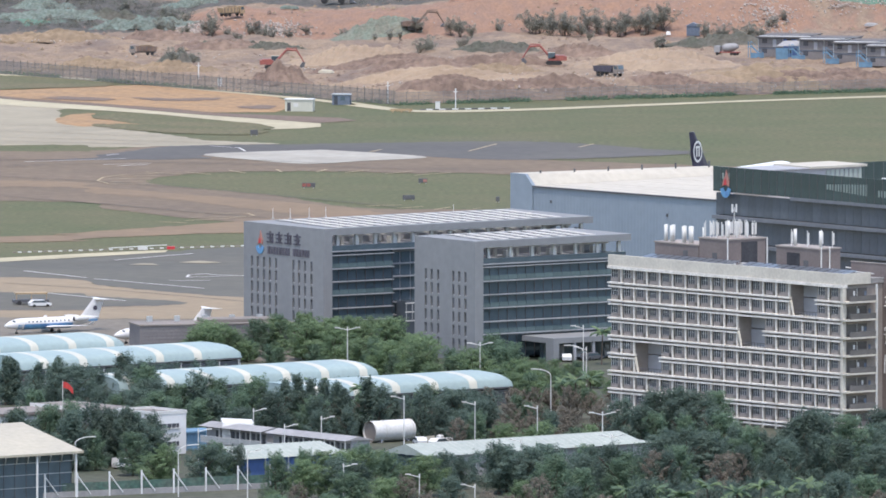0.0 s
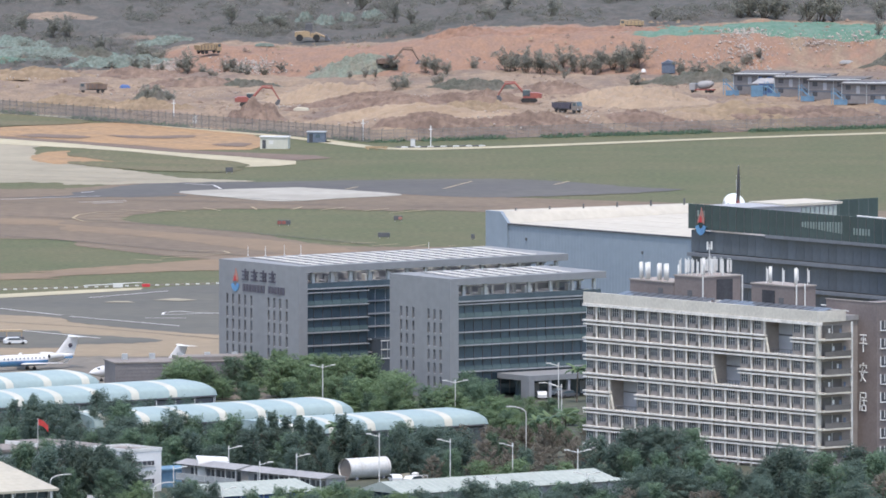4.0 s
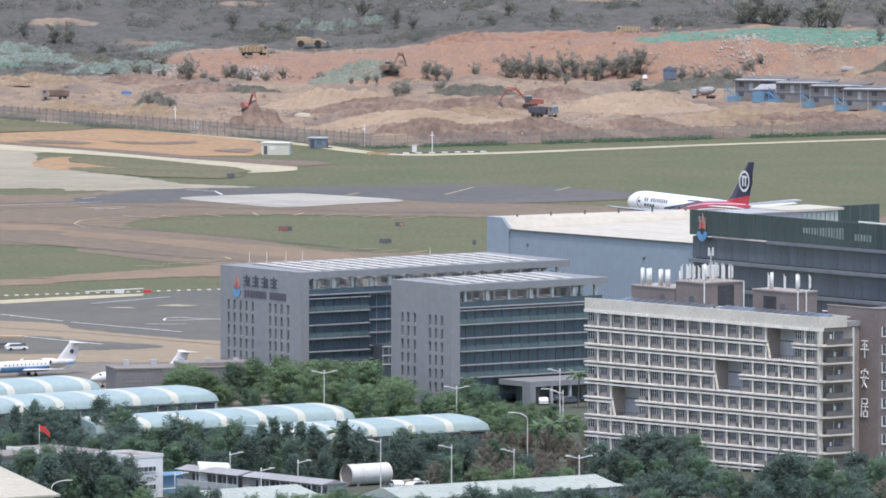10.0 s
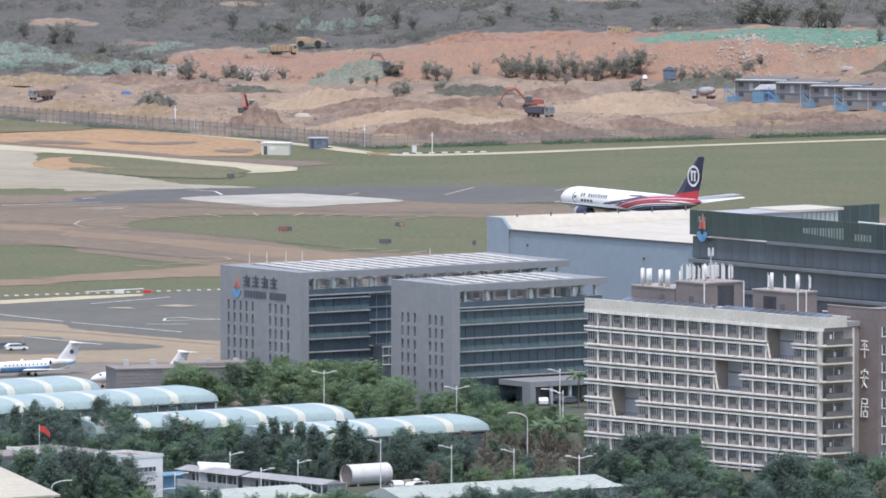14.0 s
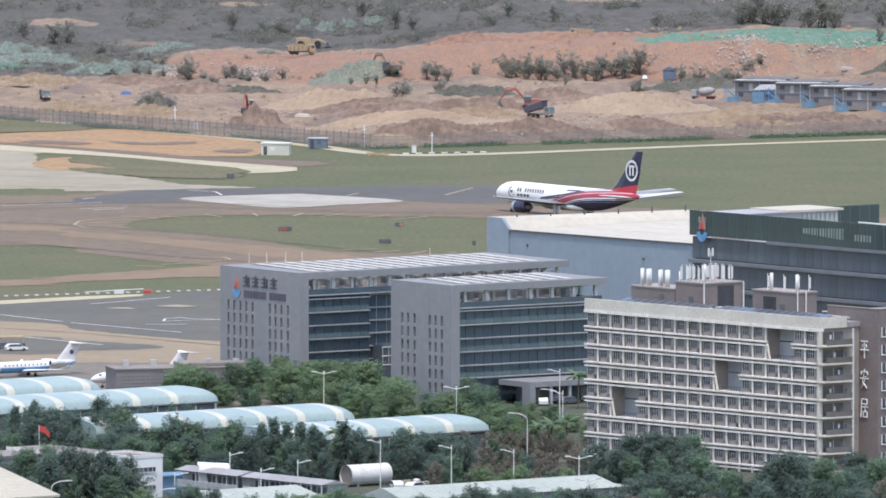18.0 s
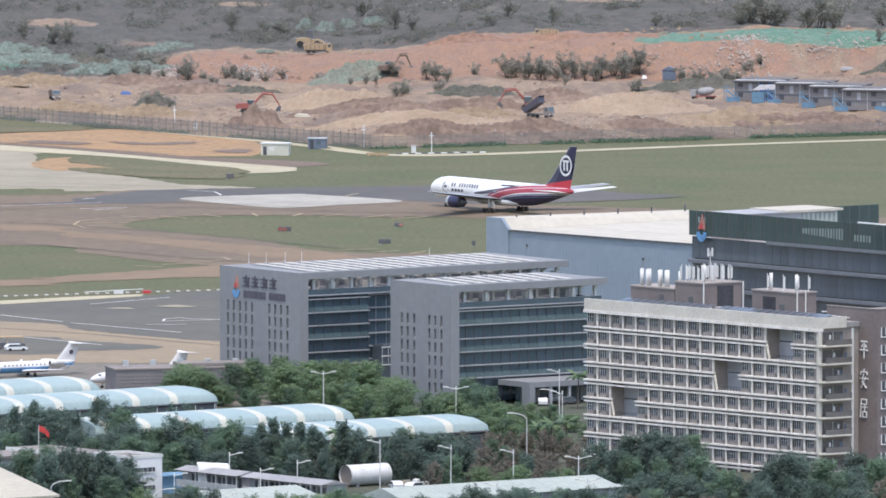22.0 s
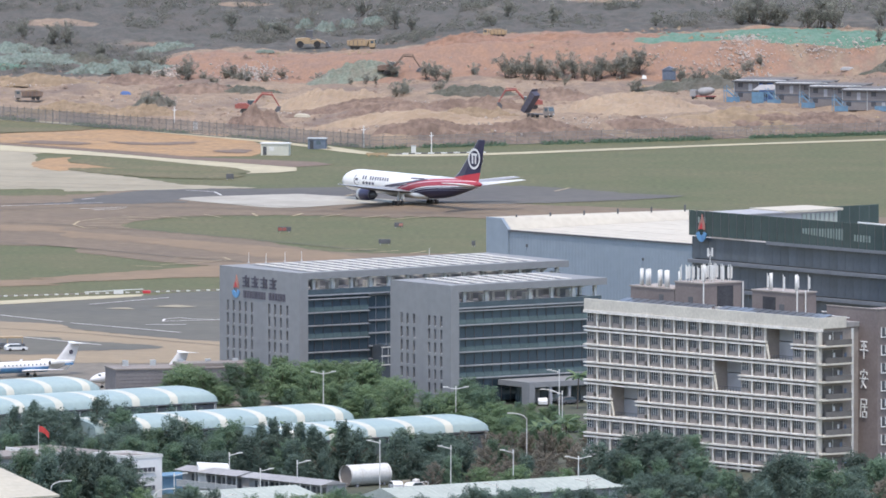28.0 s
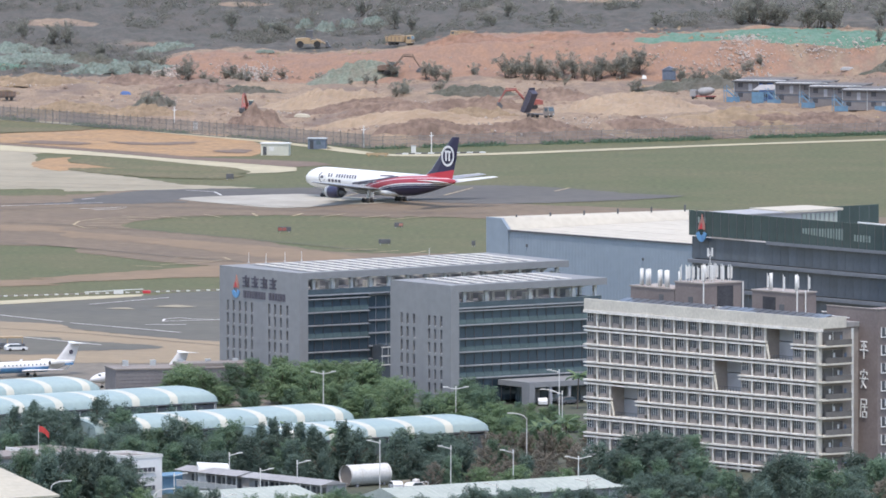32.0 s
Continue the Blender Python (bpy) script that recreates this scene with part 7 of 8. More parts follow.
for k in (391, 395, 400):
    marking("marking_hatch", [(-77.8, 124), (-67.9, 127.7)] if k == 391 else ([(-78.9, 116.4), (-69, 118.3)] if k == 395 else [(-78.1, 107), (-69.4, 108.9)]), 0.5, YELLOW, "yellow painted hatch line")
marking("marking_loop", [(-59.8, -17.9), (-50.9, -10.9), (-45.3, -2.1), (-46.9, 4.9), (-57.2, 4.9)], 0.6, YELLOW, "curved yellow taxiway line")
marking("marking_hatch", [(-65.2, -21.4), (-59.4, -24.9)], 0.6, YELLOW, "yellow painted hatch line")
marking("marking_hatch", [(-59.4, -9.2), (-47.4, -3.9)], 0.5, YELLOW, "yellow painted hatch line")
for a, b in (((-99, 173.8), (-76.5, 185.5)), ((-81.2, 197.2), (-78.4, 201.2)), ((-81.1, 164.1), (-70.5, 169.9)), ((-77.9, 160.2), (-71.1, 164.1)), ((-58.2, 228.9), (-51.7, 223)), ((-51.7, 223), (-50, 211)), ((-90.1, -167.3), (-77, -186.5)), ((-75.3, -189.6), (-52.6, -216.4)), ((-56.5, -184.9), (-44, -180.1)), ((-60, -194.4), (-51.8, -194.4)), ((-72.4, -136.4), (-56.5, -116.7)), ((-84, -228.9), (-67.8, -250.4))):
    marking("marking_line", [a, b], 0.5, WHITE_MARK, "thin white painted line")
for pts in (((-69.2, -149.5), (-62.8, -151.1), (-64.3, -146.2), (-67, -146.2)), ((-59.3, -143), (-53.7, -146.2), (-50.2, -143), (-54.9, -138.1))):
    sheet("pavement_patch", pts, 0.16, CONCRETE_PALE, "pale concrete repair patch on the apron", "pavement", False)
for a, b, w in (((-106.5, 261.2), (-58.4, 241), 0.5), ((-107.1, 283.7), (-70.3, 263.2), 0.4), ((-107.7, 306.4), (-90.5, 298.1), 0.4), ((-106.1, 247), (-72.4, 235), 0.5)):
    marking("pavement_joint", [a, b], w, DRAIN, "dark sealed joint in the concrete")
for pts, w in (([(-103.7, 158.3), (-73.8, 173.8), (-45.9, 164.1), (-18.1, 152.5), (12, 148.7)], 0.7), ([(-102.7, 124), (-83.7, 110.8), (-59.7, 86.5), (-32.3, 49.8), (-15, 24.6)], 0.6), ([(-101, 60.7), (-77.1, 33.5), (-58.5, 8.5), (-42.6, -9.2)], 0.6), ([(-69, 189.4), (-46, 179.6), (-28.2, 166)], 0.5), ([(-93.8, -200.7), (-71.8, -219.5), (-44.2, -252)], 0.5), ([(-95.1, -154.4), (-67.7, -138.1), (-45.8, -129.9)], 0.4)):
    marking("pavement_joint", pts, w, ASPHALT, "dark worn seam along the pavement")
ring = [(-56.7, -184.9), (-56.4, -178.5), (-53.2, -175.3), (-50.9, -178.5), (-44.5, -181.7)]
marking("marking_arc", ring, 0.5, WHITE_MARK, "white painted arc on the apron")

# striped barrier and lifting boom by the apron edge
t = thing("low_barrier", pose(*(-93.9, -113.4), 0, 0, 0, 0), "low red and white plastic barrier row", "barrier")
a, b = Vector((-93.9, -113.4)), Vector((-46, -93.4))
n = 46
for i in range(n):
    p = a + (b - a) * (i / n)
    part("barrier_block", Shape().box(0, -0.2, 0, 0.8, 0.15, 0.24), OFFWHITE if i % 2 else ROOF_BROWN, t, m=pose(p.x - a.x, p.y - a.y, 0))
sheet("pavement_strip", [(-98, -131.5), (-74, -113.4), (-61.9, -106.7), (-62.3, -113.4), (-79.5, -128.2), (-97.7, -143)], 0.14, CONCRETE_WHITE, "pale concrete strip at the apron edge", "pavement", False)
t = thing("boom_barrier", pose(*(-74.2, -106.7), 0, 0, 0, 0), "white lifting boom with red and white base", "barrier")
part("boom", Shape().tube((0, 0, 0.5), (12, 4, 0.9), 0.1), OFFWHITE, t)
part("base_box", box(6.0, 1.9, 0, 8.0, 2.6, 0.8), OFFWHITE, t)
part("end_block", box(12, 3.8, 0, 13.6, 4.5, 0.6), CRIMSON, t)

# huts, kiosks, poles along the perimeter road
def hut(x, y, w, d, h, wall, roof, label, turn):
    t = thing("guard_hut", pose(x, y, 0, 0, 0, turn), label, "hut", "perimeter huts")
    part("body", box(-w / 2, -d / 2, 0, w / 2, d / 2, h), wall, t)
    part("roof", box(-w / 2 - 0.2, -d / 2 - 0.2, h, w / 2 + 0.2, d / 2 + 0.2, h + 0.22), roof, t)
    part("door", box(-w / 2 + 0.5, -d / 2 - 0.05, 0.1, -w / 2 + 1.35, -d / 2 - 0.003, 2.1), WINDOW, t)
    for i in range(max(1, int(w / 2.2) - 1)):
        part("window", box(-w / 2 + 2.0 + i * 1.7, -d / 2 - 0.05, 1.1, -w / 2 + 3.1 + i * 1.7, -d / 2 - 0.003, 2.0), GLASS_BLUE if wall is FADED_BLUE else OFFWHITE, t)


hut(*(-39.2, 359.1), 6.6, 3.0, 2.7, TENT_WHITE, OFFWHITE, "white prefabricated guard hut on the grass", -8)
hut(*(-29.6, 382.8), 4.2, 2.5, 2.4, FADED_BLUE, STEEL, "small blue kiosk beside the road", -8)
for i, ((x, y), h) in enumerate((((-64.8, 475.7), 4.0), ((-18.7, 387.1), 4.6), ((-2.7, 369.8), 4.2), ((-6.9, 367.7), 1.6), ((-59.4, 453.2), 2.0))):
    t = thing("navigation_post", pose(x, y, 0), "white post with small fittings by the road", "post", "white posts")
    if h > 3:
        part("pole", Shape().tube((0, 0, 0), (0, 0, h), 0.13, 0.1), WHITE, t)
        part("crossarm", box(-0.5, -0.08, h - 0.4, 0.5, 0.08, h - 0.25), WHITE, t)
        part("fitting", box(-0.14, -0.14, h, 0.14, 0.14, h + 0.5), OFFWHITE, t)
    else:
        part("cabinet", box(-0.55, -0.3, 0, 0.55, 0.3, h), OFFWHITE, t)
        part("lid", box(-0.6, -0.35, h, 0.6, 0.35, h + 0.12), STEEL, t)
a, b = Vector((-11.1, 361.3)), Vector((10.1, 367.7))
t = thing("kerb_blocks", pose(a.x, a.y, 0), "row of black and white kerb blocks", "kerb")
for i in range(14):
    p = (b - a) * (i / 14)
    part("kerb_block", box(0, -0.25, 0, 1.5, 0.25, 0.22), DARK_STEEL if i % 2 == 0 else WHITE, t, m=pose(p.x, p.y, 0.1))
t = thing("yellow_barrier", pose(*(-15.4, 354.9), 0), "small yellow road barrier on feet", "barrier")
part("board", box(-2.6, -0.1, 0.3, 2.6, 0.1, 0.8), MACHINE_YELLOW, t)
for x in (-2, 0, 2):
    part("foot", box(x - 0.2, -0.4, 0, x + 0.2, 0.4, 0.3), MACHINE_YELLOW, t)
for i, (x, y) in enumerate(((-41.3, -10.9), (-37.6, -10.9), (-33.6, -7.4), (-30.1, -5.7), (-2.9, 3.2))):
    t = thing("lightning_mast", pose(x, y, 0), "thin pale mast standing on the airfield", "mast", "thin masts")
    part("mast", Shape().tube((0, 0, 0), (0, 0, 2.2), 0.07, 0.05, 6), OFFWHITE, t)
    part("foot", box(-0.25, -0.25, 0, 0.25, 0.25, 0.2), STEEL, t)


# ---- business jets on the apron ----
def small_jet(x, y, turn, label, band, k):
    t = thing("regional_jet", pose(x, y, 0, 0, 0, turn), label, "airplane", "parked jets")
    zc = 2.35
    st = [(13.2, -0.3, 0.05), (12.6, -0.25, 0.5), (11.4, -0.12, 0.95), (9.8, 0, 1.25), (8.5, 0, 1.35), (-5, 0, 1.35), (-8, 0.25, 1.1), (-11, 0.6, 0.65), (-13, 0.8, 0.2)]
    fus = part("fuselage", Shape().rings([ring_yz(xx, zc + dz, r, r, 20) for xx, dz, r in st]), WHITE, t, "white fuselage", smooth=True)
    part("belly_band", Shape().rings([[(xx, 1.37 * r * math.cos(a), zc + 1.37 * r * math.sin(a)) for a in (radians(180 + 10 * i) for i in range(19))] for xx, r in ((10, 0.9), (8, 1.0), (0, 1.0), (-5, 1.0))], closed=False, ends=False), band, fus, "blue belly band", smooth=True)
    for s in (1, -1):
        part("wing", wing_shape([(s * 0.9, 2.5, 5.0, 1.5, 0.6), (s * 10.4, -3.4, 1.3, 2.2, 0.14), (s * 10.9, -4.6, 0.7, 3.2, 0.08)]), WHITE, t)
        part("engine", Shape().rings([[(xx, s * 2.15 + yy, zz) for xx, yy, zz in ring_yz(xx2, 3.2, r, r, 14)] for xx2, r in ((-4.8, 0.62), (-6, 0.72), (-8, 0.6), (-8.8, 0.4))]), OFFWHITE, t, smooth=True)
        # flat disc, near-black for the shade inside the inlet
        part("engine_inlet", Shape().tube((-4.83, s * 2.15, 3.2), (-4.78, s * 2.15, 3.2), 0.52, n=14), UNLIT_BLACK, t)
        part("tailplane", wing_shape([(s * 0.1, -11.6, 2.7, 7.45, 0.3), (s * 3.9, -13.6, 1.2, 7.55, 0.1)]), WHITE, t)
        part("main_gear", Shape().tube((-1, s * 1.6, 0.3), (-1, s * 1.5, 1.5), 0.1).tube((-1, s * 1.6 - 0.2, 0.42), (-1, s * 1.6 + 0.2, 0.42), 0.42, n=12), RUBBER, t)
        for i in range(11):
            part("cabin_window", box(7.0 - i * 1.1, min(s * 1.32, s * 1.36), zc + 0.35, 7.3 - i * 1.1, max(s * 1.32, s * 1.36), zc + 0.75), GLASS_DARK, fus)
        part("cockpit_window", Shape().face((11.5, s * 0.55, zc + 0.55), (10.7, s * 1.0, zc + 0.5), (10.5, s * 0.8, zc + 0.95), (11.0, s * 0.4, zc + 0.95)), GLASS_DARK, fus)
    part("nose_gear", Shape().tube((9.8, 0, 0.3), (9.8, 0, 1.2), 0.08).tube((9.8, -0.2, 0.3), (9.8, 0.2, 0.3), 0.3, n=12), RUBBER, t)
    def loop(z, xl, c, th):
        return [(xl - a * c, b * th, z) for a, b in ((0, 0), (0.1, 0.5), (0.4, 0.6), (1, 0.05), (0.4, -0.6), (0.1, -0.5))]
    fin = part("fin", Shape().rings([loop(3.3, -7.6, 5.4, 0.3), loop(7.5, -11.4, 3.0, 0.2)]), WHITE, t, "white swept fin")
    part("fin_emblem", Shape().tube((-11.9, -0.24, 5.4), (-11.9, 0.24, 5.4), 0.55, n=14), SIGN_DARK, fin)
    for s in (1, -1):
        part("tail_band", box(-12.2, min(s * 0.1, s * 0.8), zc + 0.05, -8.6, max(s * 0.1, s * 0.8), zc + 0.5), band, fus)
    resize(t, k)


small_jet(*(-80.4, -332.6), 213, "white business jet with blue belly stripe on the apron", SIGN_BLUE, 0.82)
small_jet(*(-58.8, -357.2), 214, "white business jet parked behind the workshop", OFFWHITE, 0.82)


def car(x, y, turn, mat, label, name="car", category="car", van=False):
    t = thing(name, pose(x, y, 0, 0, 0, turn), label, category, "parked cars")
    h = 1.95 if van else 1.45
    part("body", Shape().prism_y([(-2.2, 0.35), (2.2, 0.35), (2.25, 0.75), (1.3, 0.9), (0.7, h), (-1.5 if not van else -2.1, h), (-2.25, 0.95)], -0.88, 0.88), mat, t)
    part("glass", Shape().prism_y([(1.2, 0.95), (0.68, h - 0.08), (-1.4, h - 0.08), (-1.9, 0.98)], -0.9, 0.9), GLASS_DARK, t)
    tm = Shape().tube((0, -0.1, 0), (0, 0.1, 0), 0.33, n=12).mesh("wheel", RUBBER)
    for xx in (1.35, -1.35):
        for yy in (-0.82, 0.82):
            again("wheel", tm, t, pose(xx, yy, 0.33))


car(*(-84.4, -265.7), 15, WHITE, "white car parked on the apron")
t = thing("ground_vehicle", pose(*(-86.4, -259.6), 0, 0, 0, 10), "yellow airport service vehicle with a roof", "vehicle")
part("chassis", box(-3.5, -1.1, 0.5, 3.5, 1.1, 1.1), DARK_STEEL, t)
part("canopy", box(-3.2, -1.2, 2.2, 3.2, 1.2, 2.5), MACHINE_YELLOW, t, "yellow canopy")
for x in (-3, 0, 3):
    part("post", box(x - 0.08, -1.1, 1.1, x + 0.08, -0.95, 2.2), MACHINE_YELLOW, t)
for x in (-2.4, 2.4):
    for y in (-1, 1):
        part("wheel", Shape().tube((x, y - 0.15, 0.45), (x, y + 0.15, 0.45), 0.45, n=12), RUBBER, t)
for i, ((x, y), m, lab) in enumerate((((-59.9, -650), WHITE, "white van in the yard"), ((21.6, -396.9), WHITE, "white car before the entrance"), ((23.7, -402.5), DARK_STEEL, "dark car before the entrance"), ((18.8, -405.3), OFFWHITE, "silver car before the entrance"), ((12.1, -476.2), WHITE, "white car on the access road"), ((3.8, -482.8), OFFWHITE, "pale car on the access road"), ((41.2, -569.3), WHITE, "white car under the trees"), ((-8.4, -599.1), WHITE, "white pickup beside the tank"), ((-4.9, -601.6), OFFWHITE, "pale car beside the tank"), ((-73.6, -564.3), OFFWHITE, "silver car in the yard"), ((-70.5, -566.8), BLUE_SHEET, "blue car in the yard"), ((-76.6, -569.3), WHITE, "white car in the yard"))):
    car(x, y, 38 + (i * 52) % 100, m, lab, van=(i == 0))


def at(xy, turn=0.0, dz=0.0):
    return pose(xy[0], xy[1], lie(*xy) + dz, 0, 0, turn)


def excavator(xy, turn, paint, label, dz=0.0):
    """A tracked digger; its upper works turn on the tracks."""
    t = thing("excavator", at(xy, turn, dz), label, "excavator", "excavators")
    for s in (1, -1):
        part("track", Shape().prism_y([(-2.0, 0.45), (-1.6, 0), (1.6, 0), (2.0, 0.45), (1.6, 0.9), (-1.6, 0.9)], s * 1.35 - 0.3, s * 1.35 + 0.3), RUBBER, t)
    part("undercarriage", box(-1.2, -1.1, 0.3, 1.2, 1.1, 1.0), DARK_STEEL, t)
    up = part("upper_works", Shape().prism_y([(-2.6, 1.05), (1.4, 1.05), (1.4, 1.5), (0.2, 1.9), (-0.4, 2.35), (-2.5, 2.3), (-2.75, 1.7)], -1.35, 1.35), paint, t, "painted upper works")
    part("cab", box(-0.3, 0.35, 1.5, 1.45, 1.35, 3.0), GLASS_DARK, up)
    part("counterweight", box(-3.1, -1.3, 1.05, -2.6, 1.3, 2.1), paint, up)
    s = Shape()
    for a, b, r in (((0.8, -0.2, 1.7), (3.4, -0.2, 4.6), 0.34), ((3.4, -0.2, 4.6), (5.9, -0.2, 4.4), 0.3)):
        s.tube(a, b, r, r * 0.8, 6)
    part("boom", s, paint, up, "bent boom")
    part("stick", Shape().tube((5.7, -0.2, 4.7), (7.6, -0.2, 1.6), 0.24, 0.16, 6).tube((3.2, -0.2, 4.9), (5.9, -0.2, 5.0), 0.12, 0.12, 6), paint, up)
    part("bucket", Shape().prism_y([(7.3, 1.7), (7.9, 1.5), (7.7, 0.5), (6.8, 0.2), (6.6, 0.8)], -0.85, 0.45), DARK_STEEL, up)
    return t, up


DIGGER_1, UPPER_1 = excavator((-47, 481), 0, RED_PAINT, "red tracked excavator on a soil mound", 1.9)
DIGGER_2, UPPER_2 = excavator((21, 482), 180, RED_PAINT, "red tracked excavator loading soil", 0.4)
DIGGER_3, UPPER_3 = excavator((-13.3, 624), 10, SOIL_DARK, "dusty brown excavator at the foot of the bank")


def tipper(xy, turn, paint, label, bed_colour, name="dump_truck", k=1.0):
    """A three-axle tipper; forward is +x."""
    t = thing(name, at(xy, turn), label, "dump truck", "dump trucks")
    part("chassis", box(-4.2, -0.6, 0.8, 4.0, 0.6, 1.15), DARK_STEEL, t)
    cab = part("cab", Shape().prism_y([(2.2, 0.8), (4.1, 0.8), (4.1, 1.9), (3.8, 3.1), (2.2, 3.1)], -1.25, 1.25), paint, t, "truck cab")
    part("windscreen", Shape().prism_y([(4.12, 1.95), (3.86, 2.95), (3.8, 2.95), (4.05, 1.95)], -1.1, 1.1), GLASS_DARK, cab)
    for s in (1, -1):
        part("side_window", box(2.7, min(s * 1.25, s * 1.28), 1.95, 3.7, max(s * 1.25, s * 1.28), 2.8), GLASS_DARK, cab)
        part("headlight", box(4.1, s * 0.9 - 0.2, 0.95, 4.14, s * 0.9 + 0.2, 1.2), WHITE, cab)
    bed = part("tipping_bed", Shape().prism_y([(0, 0), (6.0, 0), (6.3, 1.5), (6.9, 1.7), (6.9, 1.8), (-0.3, 1.5)], -1.3, 1.3), bed_colour, t, "ribbed tipping bed", m=pose(-4.3, 0, 1.2))
    part("load", Shape().prism_y([(0.2, 1.45), (2.0, 2.0), (4.6, 2.0), (6.0, 1.6)], -1.1, 1.1), SOIL_TAN, bed, "heaped soil load")
    for i in range(5):
        part("bed_rib", box(0.4 + i * 1.3, -1.36, 0.1, 0.55 + i * 1.3, 1.36, 1.5), DARK_STEEL, bed)
    tm = Shape().tube((0, -0.18, 0), (0, 0.18, 0), 0.52, n=12).mesh("wheel", RUBBER)
    for x in (3.0, -1.6, -3.0):
        for y in (-1.05, 1.05):
            again("wheel", tm, t, pose(x, y, 0.52))
    resize(t, k)
    return t, bed


TRUCK_A, BED_A = tipper((-56.7, 677), 0, MACHINE_YELLOW, "dusty yellow dump truck crossing the red bank", MACHINE_YELLOW, k=0.84)
TRUCK_B, BED_B = tipper((-90, 569), 180, ROOF_BROWN, "dusty dump truck turning behind the fence", SOIL_DARK, k=0.8)
TRUCK_C, BED_C = tipper((42.9, 679), 180, MACHINE_YELLOW, "yellow dump truck on top of the bank", MACHINE_YELLOW, k=0.7)
TRUCK_D, BED_D = tipper((23.2, 452), 322, ROOF_BROWN, "dump truck beside the digger raising its bed", SIGN_DARK, k=0.88)


def wheel_loader(xy, turn):
    t = thing("wheel_loader", at(xy, turn), "dusty yellow wheel loader parked on the bank", "wheel loader")
    part("rear_body", Shape().prism_y([(-3.2, 0.9), (0, 0.9), (0, 2.0), (-0.6, 2.2), (-3.2, 2.0)], -1.1, 1.1), MACHINE_YELLOW, t)
    part("cab", box(-1.0, -0.8, 2.1, 0.5, 0.8, 3.7), DARK_STEEL, t)
    part("front_frame", box(0.1, -0.7, 0.8, 2.2, 0.7, 1.7), MACHINE_YELLOW, t)
    part("lift_arm", Shape().tube((1.2, 0.5, 1.8), (3.4, 0.5, 0.8), 0.18).tube((1.2, -0.5, 1.8), (3.4, -0.5, 0.8), 0.18), MACHINE_YELLOW, t)
    part("bucket", Shape().prism_y([(3.2, 0.2), (4.6, 0.1), (3.9, 0.6), (3.6, 1.4), (3.2, 1.2)], -1.5, 1.5), DARK_STEEL, t)
    for x in (-2.2, 1.4):
        for y in (-1.05, 1.05):
            part("wheel", Shape().tube((x, y - 0.25, 0.75), (x, y + 0.25, 0.75), 0.75, n=14), RUBBER, t)
    resize(t, 1.2)


wheel_loader((-33.8, 713), 0)

# cement mixer lorry by the cabins
t = thing("mixer_truck", at((63.7, 528), 160), "cement mixer lorry with a pale drum", "mixer truck")
part("chassis", box(-4, -1.1, 0.8, 4, 1.1, 1.2), RED_PAINT, t)
part("drum", Shape().rings([[(x, r * math.cos(a), 2.4 + z + r * math.sin(a)) for a in (2 * math.pi * i / 16 for i in range(16))] for x, r, z in ((-3.6, 0.6, 0.5), (-2.6, 1.15, 0.35), (-0.6, 1.4, 0.1), (1.0, 1.2, 0), (1.7, 0.7, 0))]), ROOF_GREY, t, "pale mixer drum", smooth=True)
part("cab", box(2.3, -1.2, 0.9, 4.2, 1.2, 3.0), ROOF_GREY, t)
for x in (3.2, -1.6, -2.9):
    for y in (-1.05, 1.05):
        part("wheel", Shape().tube((x, y - 0.2, 0.5), (x, y + 0.2, 0.5), 0.5, n=12), RUBBER, t)

resize(t, 0.76)


